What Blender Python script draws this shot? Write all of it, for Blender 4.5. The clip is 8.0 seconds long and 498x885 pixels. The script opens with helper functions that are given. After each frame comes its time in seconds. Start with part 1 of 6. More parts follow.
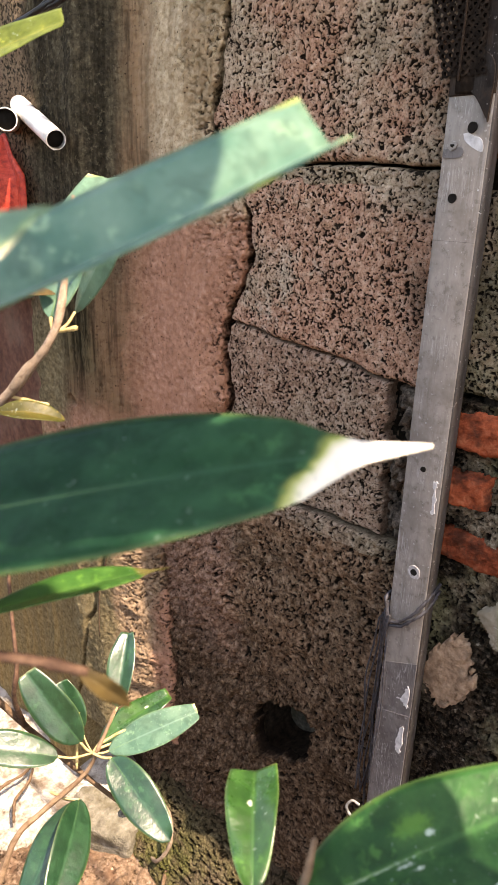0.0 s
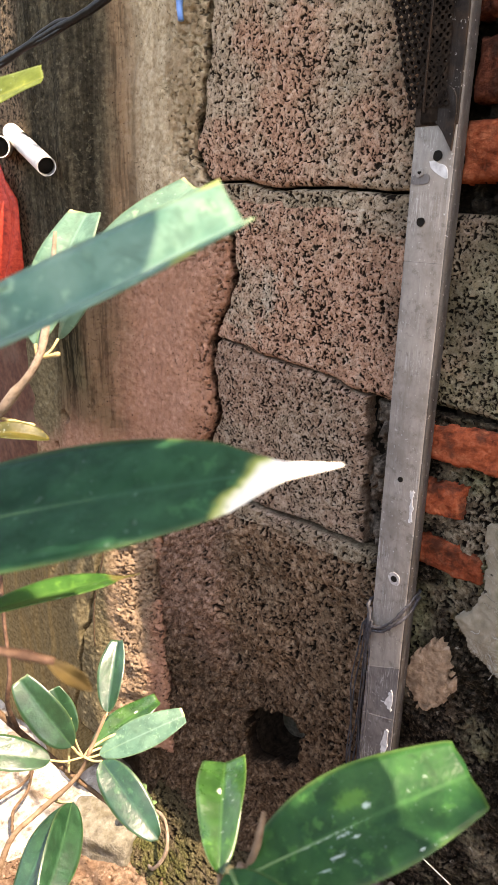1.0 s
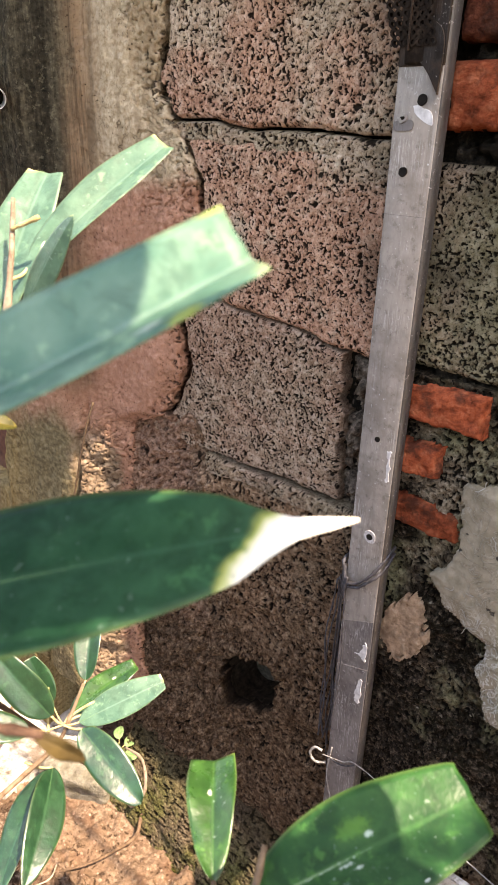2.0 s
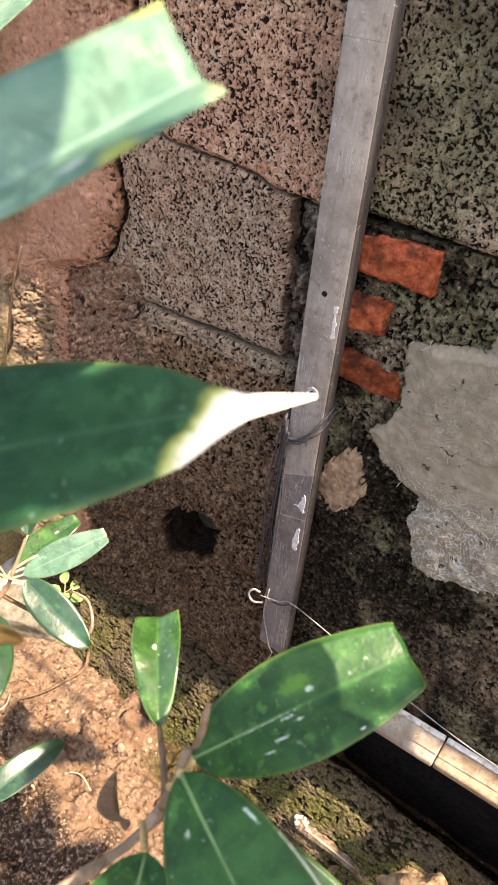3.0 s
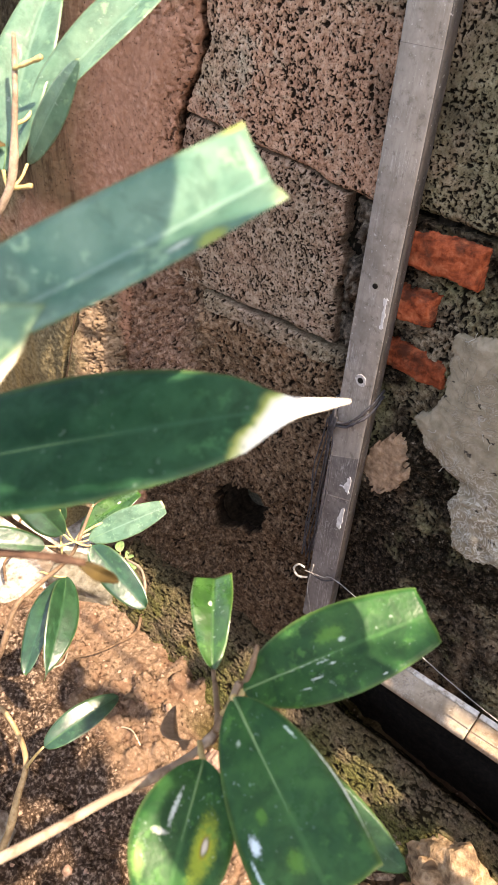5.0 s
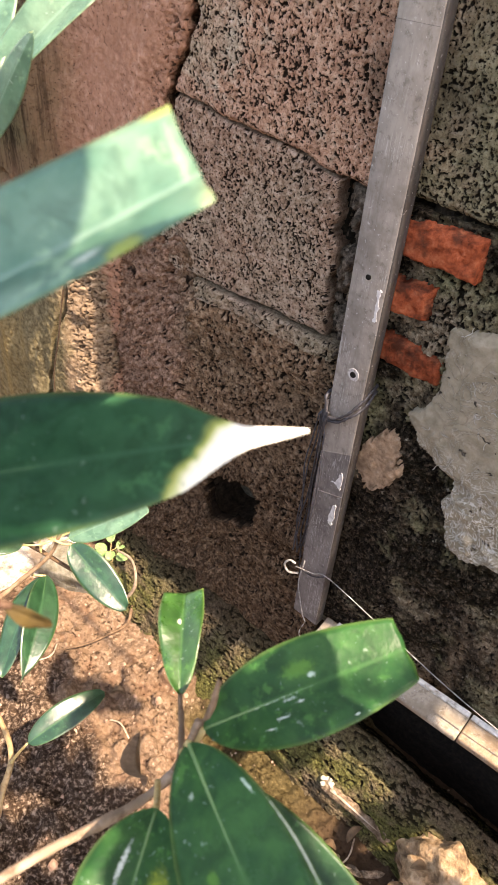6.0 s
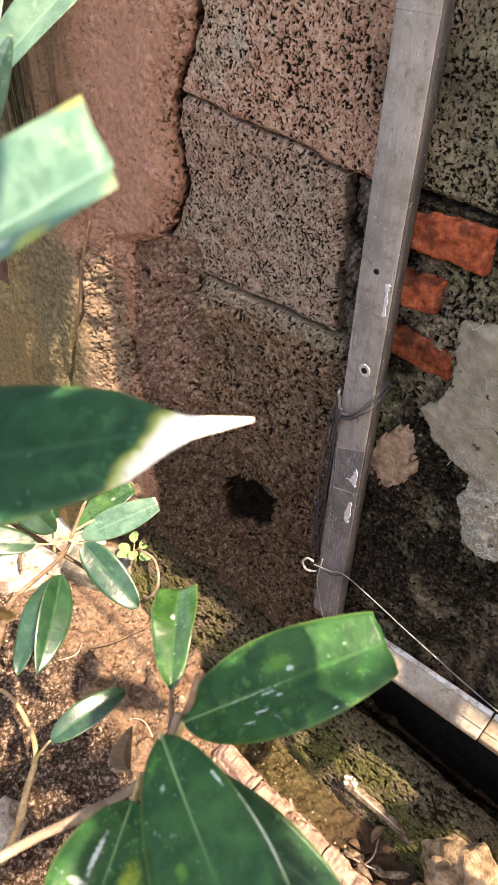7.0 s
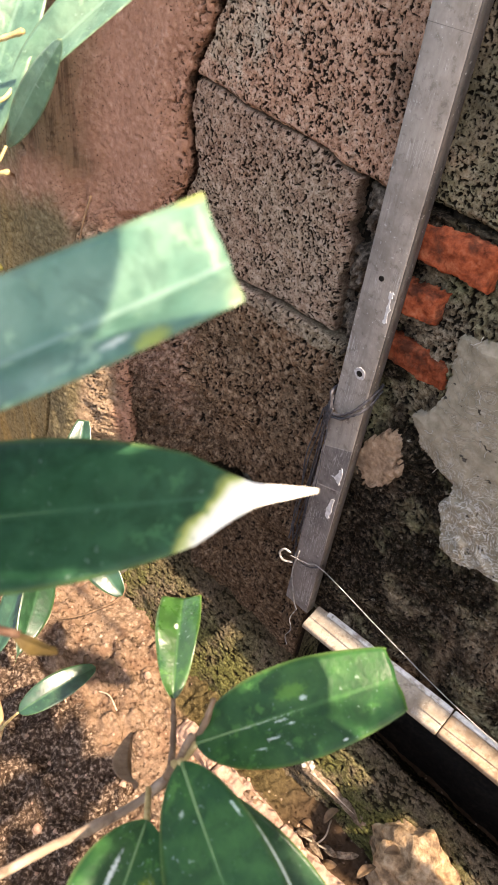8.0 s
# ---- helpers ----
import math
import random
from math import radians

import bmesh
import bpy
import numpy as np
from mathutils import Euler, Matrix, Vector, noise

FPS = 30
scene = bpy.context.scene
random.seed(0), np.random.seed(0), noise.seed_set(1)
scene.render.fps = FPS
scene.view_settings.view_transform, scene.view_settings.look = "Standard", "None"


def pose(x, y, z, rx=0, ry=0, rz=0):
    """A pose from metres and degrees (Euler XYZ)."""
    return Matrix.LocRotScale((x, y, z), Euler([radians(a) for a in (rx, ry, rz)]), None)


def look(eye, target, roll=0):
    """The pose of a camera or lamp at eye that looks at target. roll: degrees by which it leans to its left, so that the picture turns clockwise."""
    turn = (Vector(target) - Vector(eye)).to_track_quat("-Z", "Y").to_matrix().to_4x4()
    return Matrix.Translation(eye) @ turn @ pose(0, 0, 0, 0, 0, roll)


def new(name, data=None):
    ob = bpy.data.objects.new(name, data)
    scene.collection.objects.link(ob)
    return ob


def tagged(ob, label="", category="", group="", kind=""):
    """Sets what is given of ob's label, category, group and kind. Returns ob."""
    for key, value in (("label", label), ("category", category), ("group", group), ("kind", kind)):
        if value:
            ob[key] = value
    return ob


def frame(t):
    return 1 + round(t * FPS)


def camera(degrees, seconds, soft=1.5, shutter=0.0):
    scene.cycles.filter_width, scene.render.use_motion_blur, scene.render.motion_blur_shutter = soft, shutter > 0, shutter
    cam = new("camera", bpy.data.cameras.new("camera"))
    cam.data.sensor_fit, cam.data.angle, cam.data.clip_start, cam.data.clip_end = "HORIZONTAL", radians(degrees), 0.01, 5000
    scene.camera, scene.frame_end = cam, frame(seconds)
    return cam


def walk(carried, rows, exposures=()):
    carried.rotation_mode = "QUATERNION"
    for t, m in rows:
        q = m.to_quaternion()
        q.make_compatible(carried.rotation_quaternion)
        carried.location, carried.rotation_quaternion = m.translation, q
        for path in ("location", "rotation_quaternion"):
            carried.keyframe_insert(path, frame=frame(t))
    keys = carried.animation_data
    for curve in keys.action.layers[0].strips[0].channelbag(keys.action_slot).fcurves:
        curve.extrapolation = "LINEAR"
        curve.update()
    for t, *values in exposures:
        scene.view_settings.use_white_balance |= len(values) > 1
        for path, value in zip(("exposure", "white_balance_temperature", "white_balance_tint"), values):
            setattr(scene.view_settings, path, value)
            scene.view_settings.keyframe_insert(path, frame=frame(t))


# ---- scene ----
cam = camera(40.1, 8.0, soft=0.9)
PATH = [
    (0, (0.057, 0.051, 1.233), (-1.259, 1.388, 0.542), 1.7),
    (0.5, (0.073, 0.054, 1.244), (-1.211, 1.438, 0.584), 1.6),
    (1, (0.087, 0.044, 1.246), (-1.236, 1.39, 0.584), 1.0),
    (1.5, (0.091, 0.029, 1.238), (-1.238, 1.364, 0.565), 0.7),
    (1.9, (0.068, 0.042, 1.25), (-1.196, 1.422, 0.545), 1.1),
    (2, (0.058, 0.059, 1.267), (-1.135, 1.423, 0.422), 1.5),
    (2.2, (0.041, 0.087, 1.293), (-0.962, 1.37, 0.132), 1.7),
    (3.3, (0.052, 0.066, 1.256), (-0.856, 1.368, 0.039), 5.8),
    (3.5, (0.068, 0.064, 1.258), (-0.952, 1.3, 0.062), 3.5),
    (4, (0.087, 0.046, 1.282), (-0.991, 1.241, 0.095), 3.4),
    (4.5, (0.066, 0.03, 1.284), (-1.002, 1.235, 0.097), 3.1),
    (5, (0.065, 0.043, 1.294), (-0.923, 1.235, 0.027), 4.0),
    (5.2, (0.063, 0.048, 1.297), (-0.902, 1.264, 0.037), 5.2),
    (6.5, (0.056, 0.086, 1.284), (-0.935, 1.216, -0.035), 3.2),
    (7, (0.074, 0.088, 1.287), (-0.96, 1.195, -0.019), 1.5),
    (7.5, (0.07, 0.087, 1.302), (-0.949, 1.181, -0.027), 3.2),
    (8, (0.046, 0.079, 1.307), (-0.882, 1.213, -0.054), 8.1),
]
WHITE = (9200, 18)   # kelvin, tint
EXPOSURES = [(0.0, 1.60), (0.6, 1.80), (1.5, 1.82), (4.0, 1.94), (5.0, 1.80), (7.5, 1.80), (8.0, 1.80)]   # stops
walk(cam, [(t, look(eye, target, roll)) for t, eye, target, roll in PATH], [(t, stops, *WHITE) for t, stops in EXPOSURES])
cam.data.dof.use_dof = True
cam.data.dof.focus_distance = 0.75
cam.data.dof.aperture_fstop = 32.0

# ---------- light ----------
SUN_DIR = Vector((0.56, -0.005, 1.0)).normalized()   # towards the sun
world = bpy.data.worlds.new("sky")
scene.world = world
world.use_nodes = True
wn = world.node_tree.nodes
wl = world.node_tree.links
sky = wn.new("ShaderNodeTexSky")
sky.sky_type = 'NISHITA'
sky.sun_disc = False
sky.sun_elevation = math.asin(SUN_DIR.z)
sky.sun_rotation = math.atan2(SUN_DIR.x, SUN_DIR.y)
wn["Background"].inputs["Strength"].default_value = 0.242
wl.new(sky.outputs["Color"], wn["Background"].inputs["Color"])
sun = new("sun", bpy.data.lights.new("sun", 'SUN'))
sun.data.energy = 4.45
sun.data.angle = radians(0.53)
sun.data.color = (1.0, 0.965, 0.925)
sun.matrix_world = look(SUN_DIR * 10, (0, 0, 0))


# ---------- numeric noise ----------
def _hash(ix, iy, seed):
    h = (ix.astype(np.int64) * 374761393 + iy.astype(np.int64) * 668265263 + seed * 974634777) & 0xFFFFFFFF
    h = ((h ^ (h >> 13)) * 1274126177) & 0xFFFFFFFF
    return ((h ^ (h >> 16)) & 0xFFFFFF) / float(0xFFFFFF)


def vnoise(x, y, seed=0):
    """Smooth noise, -1 to 1, one cell a unit."""
    ix, iy = np.floor(x), np.floor(y)
    fx, fy = x - ix, y - iy
    fx, fy = fx * fx * (3 - 2 * fx), fy * fy * (3 - 2 * fy)
    a, b = _hash(ix, iy, seed), _hash(ix + 1, iy, seed)
    c, d = _hash(ix, iy + 1, seed), _hash(ix + 1, iy + 1, seed)
    return 2 * ((a * (1 - fx) + b * fx) * (1 - fy) + (c * (1 - fx) + d * fx) * fy) - 1


def fbm(x, y, seed=0, octaves=4, gain=0.5):
    out, amp = np.zeros_like(x, dtype=float), 1.0
    for k in range(octaves):
        out = out + amp * vnoise(x * 2 ** k + 17.3 * k, y * 2 ** k - 9.1 * k, seed + k)
        amp *= gain
    return out


def cells(x, y, seed=0):
    """Distance to the nearest of scattered points, about one a unit."""
    ix, iy = np.floor(x), np.floor(y)
    best = np.full(x.shape, 9.0)
    for dx in (-1, 0, 1):
        for dy in (-1, 0, 1):
            px = ix + dx + _hash(ix + dx, iy + dy, seed)
            py = iy + dy + _hash(ix + dx, iy + dy, seed + 91)
            best = np.minimum(best, (px - x) ** 2 + (py - y) ** 2)
    return np.sqrt(best)


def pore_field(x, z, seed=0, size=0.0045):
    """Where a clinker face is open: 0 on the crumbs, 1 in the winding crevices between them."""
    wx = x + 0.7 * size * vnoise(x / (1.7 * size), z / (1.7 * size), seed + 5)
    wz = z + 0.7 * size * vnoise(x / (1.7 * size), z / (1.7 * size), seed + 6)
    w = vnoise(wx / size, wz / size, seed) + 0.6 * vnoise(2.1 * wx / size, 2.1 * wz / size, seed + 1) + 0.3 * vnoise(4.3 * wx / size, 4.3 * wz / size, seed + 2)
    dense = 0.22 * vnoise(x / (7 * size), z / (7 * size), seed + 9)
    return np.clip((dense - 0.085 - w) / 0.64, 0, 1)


def porous(x, z, seed=0, size=0.0045):
    """Height of a clinker face, in metres: crumbs with crevices between them."""
    crumb = vnoise(2.6 * x / size, 2.6 * z / size, seed + 4)
    return 0.0007 * crumb + 0.0020 * fbm(x / 0.05, z / 0.05, seed + 3, 2) - 1.9 * size * pore_field(x, z, seed, size)


# ---------- mesh helpers ----------
def mesh_of(name, verts, faces, smooth=True):
    me = bpy.data.meshes.new(name)
    me.from_pydata([tuple(v) for v in verts], [], faces)
    me.update()
    if smooth:
        me.polygons.foreach_set("use_smooth", [True] * len(me.polygons))
    return me


def grid_mesh(name, P, mask=None, back=None, smooth=True, pore=None):
    """A sheet of shape (m, n, 3); cells outside the mask are left out; open edges are drawn back to y = back."""
    m, n = P.shape[:2]
    idx = np.arange(m * n).reshape(m, n)
    q = np.stack([idx[:-1, :-1], idx[:-1, 1:], idx[1:, 1:], idx[1:, :-1]], -1)
    keep = np.ones(q.shape[:2], bool) if mask is None else mask
    faces = q[keep]
    V = P.reshape(-1, 3)
    W = None if pore is None else np.array(pore, float).ravel()
    if back is not None:
        e = np.concatenate([faces[:, [0, 1]], faces[:, [1, 2]], faces[:, [2, 3]], faces[:, [3, 0]]])
        key = np.sort(e, 1)
        code = key[:, 0].astype(np.int64) * (m * n) + key[:, 1]
        _, first, count = np.unique(code, return_index=True, return_counts=True)
        rim = e[first[count == 1]]
        rv = np.unique(rim)
        new_id = np.full(m * n, -1)
        new_id[rv] = m * n + np.arange(len(rv))
        B = V[rv].copy()
        B[:, 1] = back
        V = np.concatenate([V, B])
        if W is not None:
            # drawn-back sides count as deep pore, so their shade is painted too
            W[rv] = 0.40
            W = np.concatenate([W, np.full(len(rv), 0.95)])
        side = np.stack([rim[:, 1], rim[:, 0], new_id[rim[:, 0]], new_id[rim[:, 1]]], -1)
        faces = np.concatenate([faces, side])
    used = np.unique(faces)
    remap = np.full(len(V), -1)
    remap[used] = np.arange(len(used))
    V, faces = V[used], remap[faces]
    me = bpy.data.meshes.new(name)
    me.vertices.add(len(V))
    me.vertices.foreach_set("co", V.astype(np.float32).ravel())
    me.loops.add(faces.size)
    me.loops.foreach_set("vertex_index", faces.astype(np.int32).ravel())
    me.polygons.add(len(faces))
    me.polygons.foreach_set("loop_start", np.arange(0, faces.size, 4, dtype=np.int32))
    me.update(calc_edges=True)
    me.polygons.foreach_set("use_smooth", np.full(len(faces), smooth))
    if W is not None:
        layer = me.attributes.new("pore", 'FLOAT', 'POINT')
        layer.data.foreach_set("value", W[used].astype(np.float32))
    me.validate()
    return me


def thing(name, me, mat, label="", category="", group="", kind=""):
    ob = new(name, me)
    if mat is not None:
        me.materials.append(mat)
    return tagged(ob, label, category, group, kind)


def piece(name, me, mat, parent, label=""):
    ob = new(name, me)
    if mat is not None and not me.materials:
        me.materials.append(mat)
    ob.parent = parent
    return tagged(ob, label)


def part(name, bm, mat, parent, label=""):
    me = bpy.data.meshes.new(name)
    bm.to_mesh(me)
    bm.free()
    for p in me.polygons:
        p.use_smooth = True
    return piece(name, me, mat, parent, label)


def empty(name, at, label, category, group="", kind=""):
    ob = new(name)
    ob.empty_display_size = 0.05
    ob.location = at
    bpy.context.view_layer.update()
    return tagged(ob, label, category, group, kind)


def keep_place(ob, parent):
    ob.parent = parent
    ob.matrix_parent_inverse = Matrix.Translation(parent.location).inverted()
    return ob


def box_bm(x0, x1, y0, y1, z0, z1, bevel=0.0, segments=2):
    bm = bmesh.new()
    bmesh.ops.create_cube(bm, size=1.0)
    for v in bm.verts:
        v.co = Vector(((x0 + x1) / 2 + v.co.x * (x1 - x0), (y0 + y1) / 2 + v.co.y * (y1 - y0), (z0 + z1) / 2 + v.co.z * (z1 - z0)))
    if bevel:
        bmesh.ops.bevel(bm, geom=list(bm.edges), offset=bevel, segments=segments, affect='EDGES', profile=0.6)
    return bm


def smooth_path(points, n):
    """n points along a Catmull-Rom curve."""
    P = [Vector(p) for p in points]
    if len(P) == 2:
        return [P[0].lerp(P[1], i / (n - 1)) for i in range(n)]
    P = [2 * P[0] - P[1]] + P + [2 * P[-1] - P[-2]]
    out, spans = [], len(P) - 3
    for i in range(n):
        u = i / (n - 1) * spans
        k = min(int(u), spans - 1)
        t = u - k
        a, b, c, d = P[k:k + 4]
        out.append(0.5 * (2 * b + (c - a) * t + (2 * a - 5 * b + 4 * c - d) * t * t + (3 * b - a - 3 * c + d) * t ** 3))
    return out


def tube_data(points, radius, n=24, sides=8, wobble=0.0, seed=0, closed=True):
    """A tube along a curve: radius is a number or a function of 0 to 1."""
    rnd = random.Random(seed)
    path = smooth_path(points, n)
    verts, faces = [], []
    up = Vector((0.13, 0.21, 0.97))
    for i, p in enumerate(path):
        d = (path[min(i + 1, n - 1)] - path[max(i - 1, 0)]).normalized()
        if abs(d.dot(up)) > 0.95:
            up = Vector((0.9, 0.3, 0.1))
        s = d.cross(up).normalized()
        q = s.cross(d).normalized()
        up = q
        r = radius(i / (n - 1)) if callable(radius) else radius
        for k in range(sides):
            a = 2 * math.pi * k / sides
            rr = r * (1 + wobble * (rnd.random() * 2 - 1))
            verts.append(p + (s * math.cos(a) + q * math.sin(a)) * rr)
    for i in range(n - 1):
        for k in range(sides):
            k2 = (k + 1) % sides
            faces.append((i * sides + k, i * sides + k2, (i + 1) * sides + k2, (i + 1) * sides + k))
    if closed:
        faces.append(tuple(range(sides))[::-1])
        faces.append(tuple((n - 1) * sides + k for k in range(sides)))
    return verts, faces


def tube(name, points, radius, n=24, sides=8, wobble=0.0, seed=0, closed=True):
    v, f = tube_data(points, radius, n, sides, wobble, seed, closed)
    return mesh_of(name, v, f)


def lump(name, centre, radii, seed, detail=4, rough=0.18, flat=0.0):
    """An uneven stone."""
    bm = bmesh.new()
    bmesh.ops.create_icosphere(bm, subdivisions=detail, radius=1.0)
    c = Vector(centre)
    for v in bm.verts:
        d = v.co.normalized()
        k = 1 + rough * noise.fractal(d * 1.3 + Vector((seed * 3.1, seed, 0)), 1.0, 2.0, 4) + 0.5 * rough * noise.noise(d * 3.0 + Vector((seed, 7, 3)))
        k += 0.22 * rough * noise.fractal(d * 5 + Vector((2, seed, 5)), 0.8, 2.1, 4)
        cell = noise.voronoi(d * 1.6 + Vector((seed, seed * 2, 1)))[0][0]
        k -= rough * 0.5 * cell
        v.co = c + Vector((d.x * radii[0] * k, d.y * radii[1] * k, d.z * radii[2] * k))
    me = bpy.data.meshes.new(name)
    bm.to_mesh(me)
    bm.free()
    for p in me.polygons:
        p.use_smooth = True
    return me


# ---------- materials ----------
def mat_new(name, rough=0.9, metal=0.0, spec=0.5):
    m = bpy.data.materials.new(name)
    m.use_nodes = True
    b = m.node_tree.nodes["Principled BSDF"]
    b.inputs["Roughness"].default_value = rough
    b.inputs["Metallic"].default_value = metal
    b.inputs["Specular IOR Level"].default_value = spec
    return m


class Nodes:
    """Shortcuts for building one material."""

    def __init__(self, m):
        self.t = m.node_tree
        self.b = self.t.nodes["Principled BSDF"]
        self.co = self.add("ShaderNodeTexCoord").outputs["Object"]

    def add(self, kind, **vals):
        n = self.t.nodes.new(kind)
        for k, v in vals.items():
            n.inputs[k].default_value = v
        return n

    def link(self, a, b):
        self.t.links.new(a, b)

    def scaled(self, s, src=None):
        n = self.add("ShaderNodeMapping")
        n.inputs["Scale"].default_value = s
        self.link(src or self.co, n.inputs["Vector"])
        return n.outputs[0]

    def noise(self, scale, detail=4.0, rough=0.6, src=None, distortion=0.0):
        n = self.add("ShaderNodeTexNoise", Scale=scale, Detail=detail, Roughness=rough, Distortion=distortion)
        self.link(src or self.co, n.inputs["Vector"])
        return n.outputs["Fac"]

    def voronoi(self, scale, src=None, feature='F1', out="Distance"):
        n = self.add("ShaderNodeTexVoronoi", Scale=scale)
        n.feature = feature
        self.link(src or self.co, n.inputs["Vector"])
        return n.outputs[out]

    def ramp(self, fac, stops):
        n = self.t.nodes.new("ShaderNodeValToRGB")
        e = n.color_ramp.elements
        while len(e) < len(stops):
            e.new(0.5)
        for el, (p, c) in zip(e, stops):
            el.position = p
            el.color = (*c, 1) if isinstance(c, tuple) else (c, c, c, 1)
        self.link(fac, n.inputs[0])
        return n.outputs["Color"]

    def mix(self, fac, a, b, mode='MIX'):
        n = self.t.nodes.new("ShaderNodeMix")
        n.data_type, n.blend_type = 'RGBA', mode
        for sock, v in ((n.inputs["Factor"], fac), (n.inputs[6], a), (n.inputs[7], b)):
            if isinstance(v, (int, float)):
                sock.default_value = v if sock == n.inputs["Factor"] else (v, v, v, 1)
            elif isinstance(v, tuple):
                sock.default_value = (*v, 1)
            else:
                self.link(v, sock)
        return n.outputs[2]

    def math(self, op, a, b=0.0, clamp=False):
        n = self.t.nodes.new("ShaderNodeMath")
        n.operation, n.use_clamp = op, clamp
        for sock, v in ((n.inputs[0], a), (n.inputs[1], b)):
            if isinstance(v, (int, float)):
                sock.default_value = v
            else:
                self.link(v, sock)
        return n.outputs[0]

    def span(self, v, lo, hi, a=0.0, b=1.0):
        n = self.add("ShaderNodeMapRange")
        n.interpolation_type = 'SMOOTHSTEP'
        self.link(v, n.inputs["Value"])
        for k, x in (("From Min", lo), ("From Max", hi), ("To Min", a), ("To Max", b)):
            n.inputs[k].default_value = x
        return n.outputs[0]

    def xyz(self):
        n = self.add("ShaderNodeSeparateXYZ")
        self.link(self.co, n.inputs[0])
        return n.outputs

    def uv(self):
        n = self.add("ShaderNodeSeparateXYZ")
        self.link(self.t.nodes["Texture Coordinate"].outputs["UV"], n.inputs[0])
        return n.outputs

    def pore(self):
        n = self.add("ShaderNodeAttribute")
        n.attribute_name = "pore"
        return n.outputs["Fac"]

    def random(self):
        return self.add("ShaderNodeObjectInfo").outputs["Random"]

    def colour(self, c):
        self.link(c, self.b.inputs["Base Color"])

    def rough(self, r):
        self.link(r, self.b.inputs["Roughness"])

    def bump(self, height, strength=0.5, distance=0.002, after=None):
        n = self.add("ShaderNodeBump", Strength=strength, Distance=distance)
        self.link(height, n.inputs["Height"])
        if after is not None:
            self.link(after, n.inputs["Normal"])
        self.link(n.outputs[0], self.b.inputs["Normal"])
        return n.outputs[0]


def pores(k, c, scale, crevice_shade, grain=0.5):
    """Clinker: crumbs of unlike brightness, the shade of open crevices painted in black."""
    c = k.mix(k.span(k.noise(scale * 0.8, 3, 0.6), 0.36, 0.56, grain, 0), c, (0.52, 0.45, 0.40), 'MULTIPLY')
    c = k.mix(k.span(k.noise(scale * 1.3, 3, 0.6), 0.56, 0.66, 0, 0.4), c, (1.3, 1.27, 1.22), 'MULTIPLY')
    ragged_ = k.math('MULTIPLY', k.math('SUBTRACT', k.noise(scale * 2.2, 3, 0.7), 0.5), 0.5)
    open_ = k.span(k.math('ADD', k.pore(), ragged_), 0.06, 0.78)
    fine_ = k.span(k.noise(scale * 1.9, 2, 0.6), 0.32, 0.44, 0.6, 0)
    c = k.mix(k.math('MULTIPLY', k.math('MAXIMUM', open_, fine_), 0.96), c, crevice_shade)
    k.colour(c)
    k.bump(k.math('ADD', k.noise(scale * 1.6, 4, 0.7), k.math('MULTIPLY', k.noise(scale * 4, 3, 0.6), 0.5)), 0.9, 0.004)


def mat_block(name, tint=0.5, moss=0.0, lichen=0.65, earth=0.0):
    """Cinder block: tan clinker, a pink bloom in patches, pale lichen, pores painted dark as shade."""
    m = mat_new(name, 0.95, 0, 0.01)
    k = Nodes(m)
    fine = k.noise(120, 5, 0.7)
    patch = k.noise(5.5, 4, 0.6, src=k.scaled((1, 1, 1.4)))
    grey = k.ramp(fine, [(0.33, (0.33, 0.238, 0.162)), (0.5, (0.56, 0.415, 0.295)), (0.68, (0.70, 0.555, 0.415))])
    pink = k.ramp(fine, [(0.33, (0.37, 0.195, 0.13)), (0.5, (0.60, 0.345, 0.235)), (0.68, (0.73, 0.50, 0.37))])
    c = k.mix(k.span(patch, 0.66 - 0.28 * tint, 0.80 - 0.28 * tint), grey, pink)
    pale = k.span(k.noise(11, 5, 0.65), 0.56, 0.68, 0, lichen)
    c = k.mix(pale, c, k.ramp(fine, [(0.35, (0.46, 0.41, 0.31)), (0.65, (0.70, 0.64, 0.51))]))
    c = k.mix(k.span(k.noise(7, 4, 0.6), 0.58, 0.76, 0, 0.35), c, (0.24, 0.19, 0.13))
    if earth:
        c = k.mix(earth, c, k.ramp(fine, [(0.33, (0.19, 0.122, 0.086)), (0.5, (0.36, 0.250, 0.182)), (0.68, (0.50, 0.375, 0.285))]))
    if moss:
        c = k.mix(k.span(k.noise(9, 5, 0.65), 0.35, 0.6, 0, moss), c, k.ramp(fine, [(0.33, (0.13, 0.115, 0.06)), (0.68, (0.36, 0.33, 0.21))]))
    # darker blotches high up, towards the metal post and past it
    x, y, z = k.xyz()
    wash = k.math('MULTIPLY', k.span(x, -0.37, -0.29), k.math('MULTIPLY', k.span(z, 1.06, 1.14), k.span(k.noise(15, 4, 0.65), 0.38, 0.60, 0.10, 0.62)))
    c = k.mix(wash, c, (0.085, 0.066, 0.047))
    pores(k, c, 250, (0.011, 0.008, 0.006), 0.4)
    return m


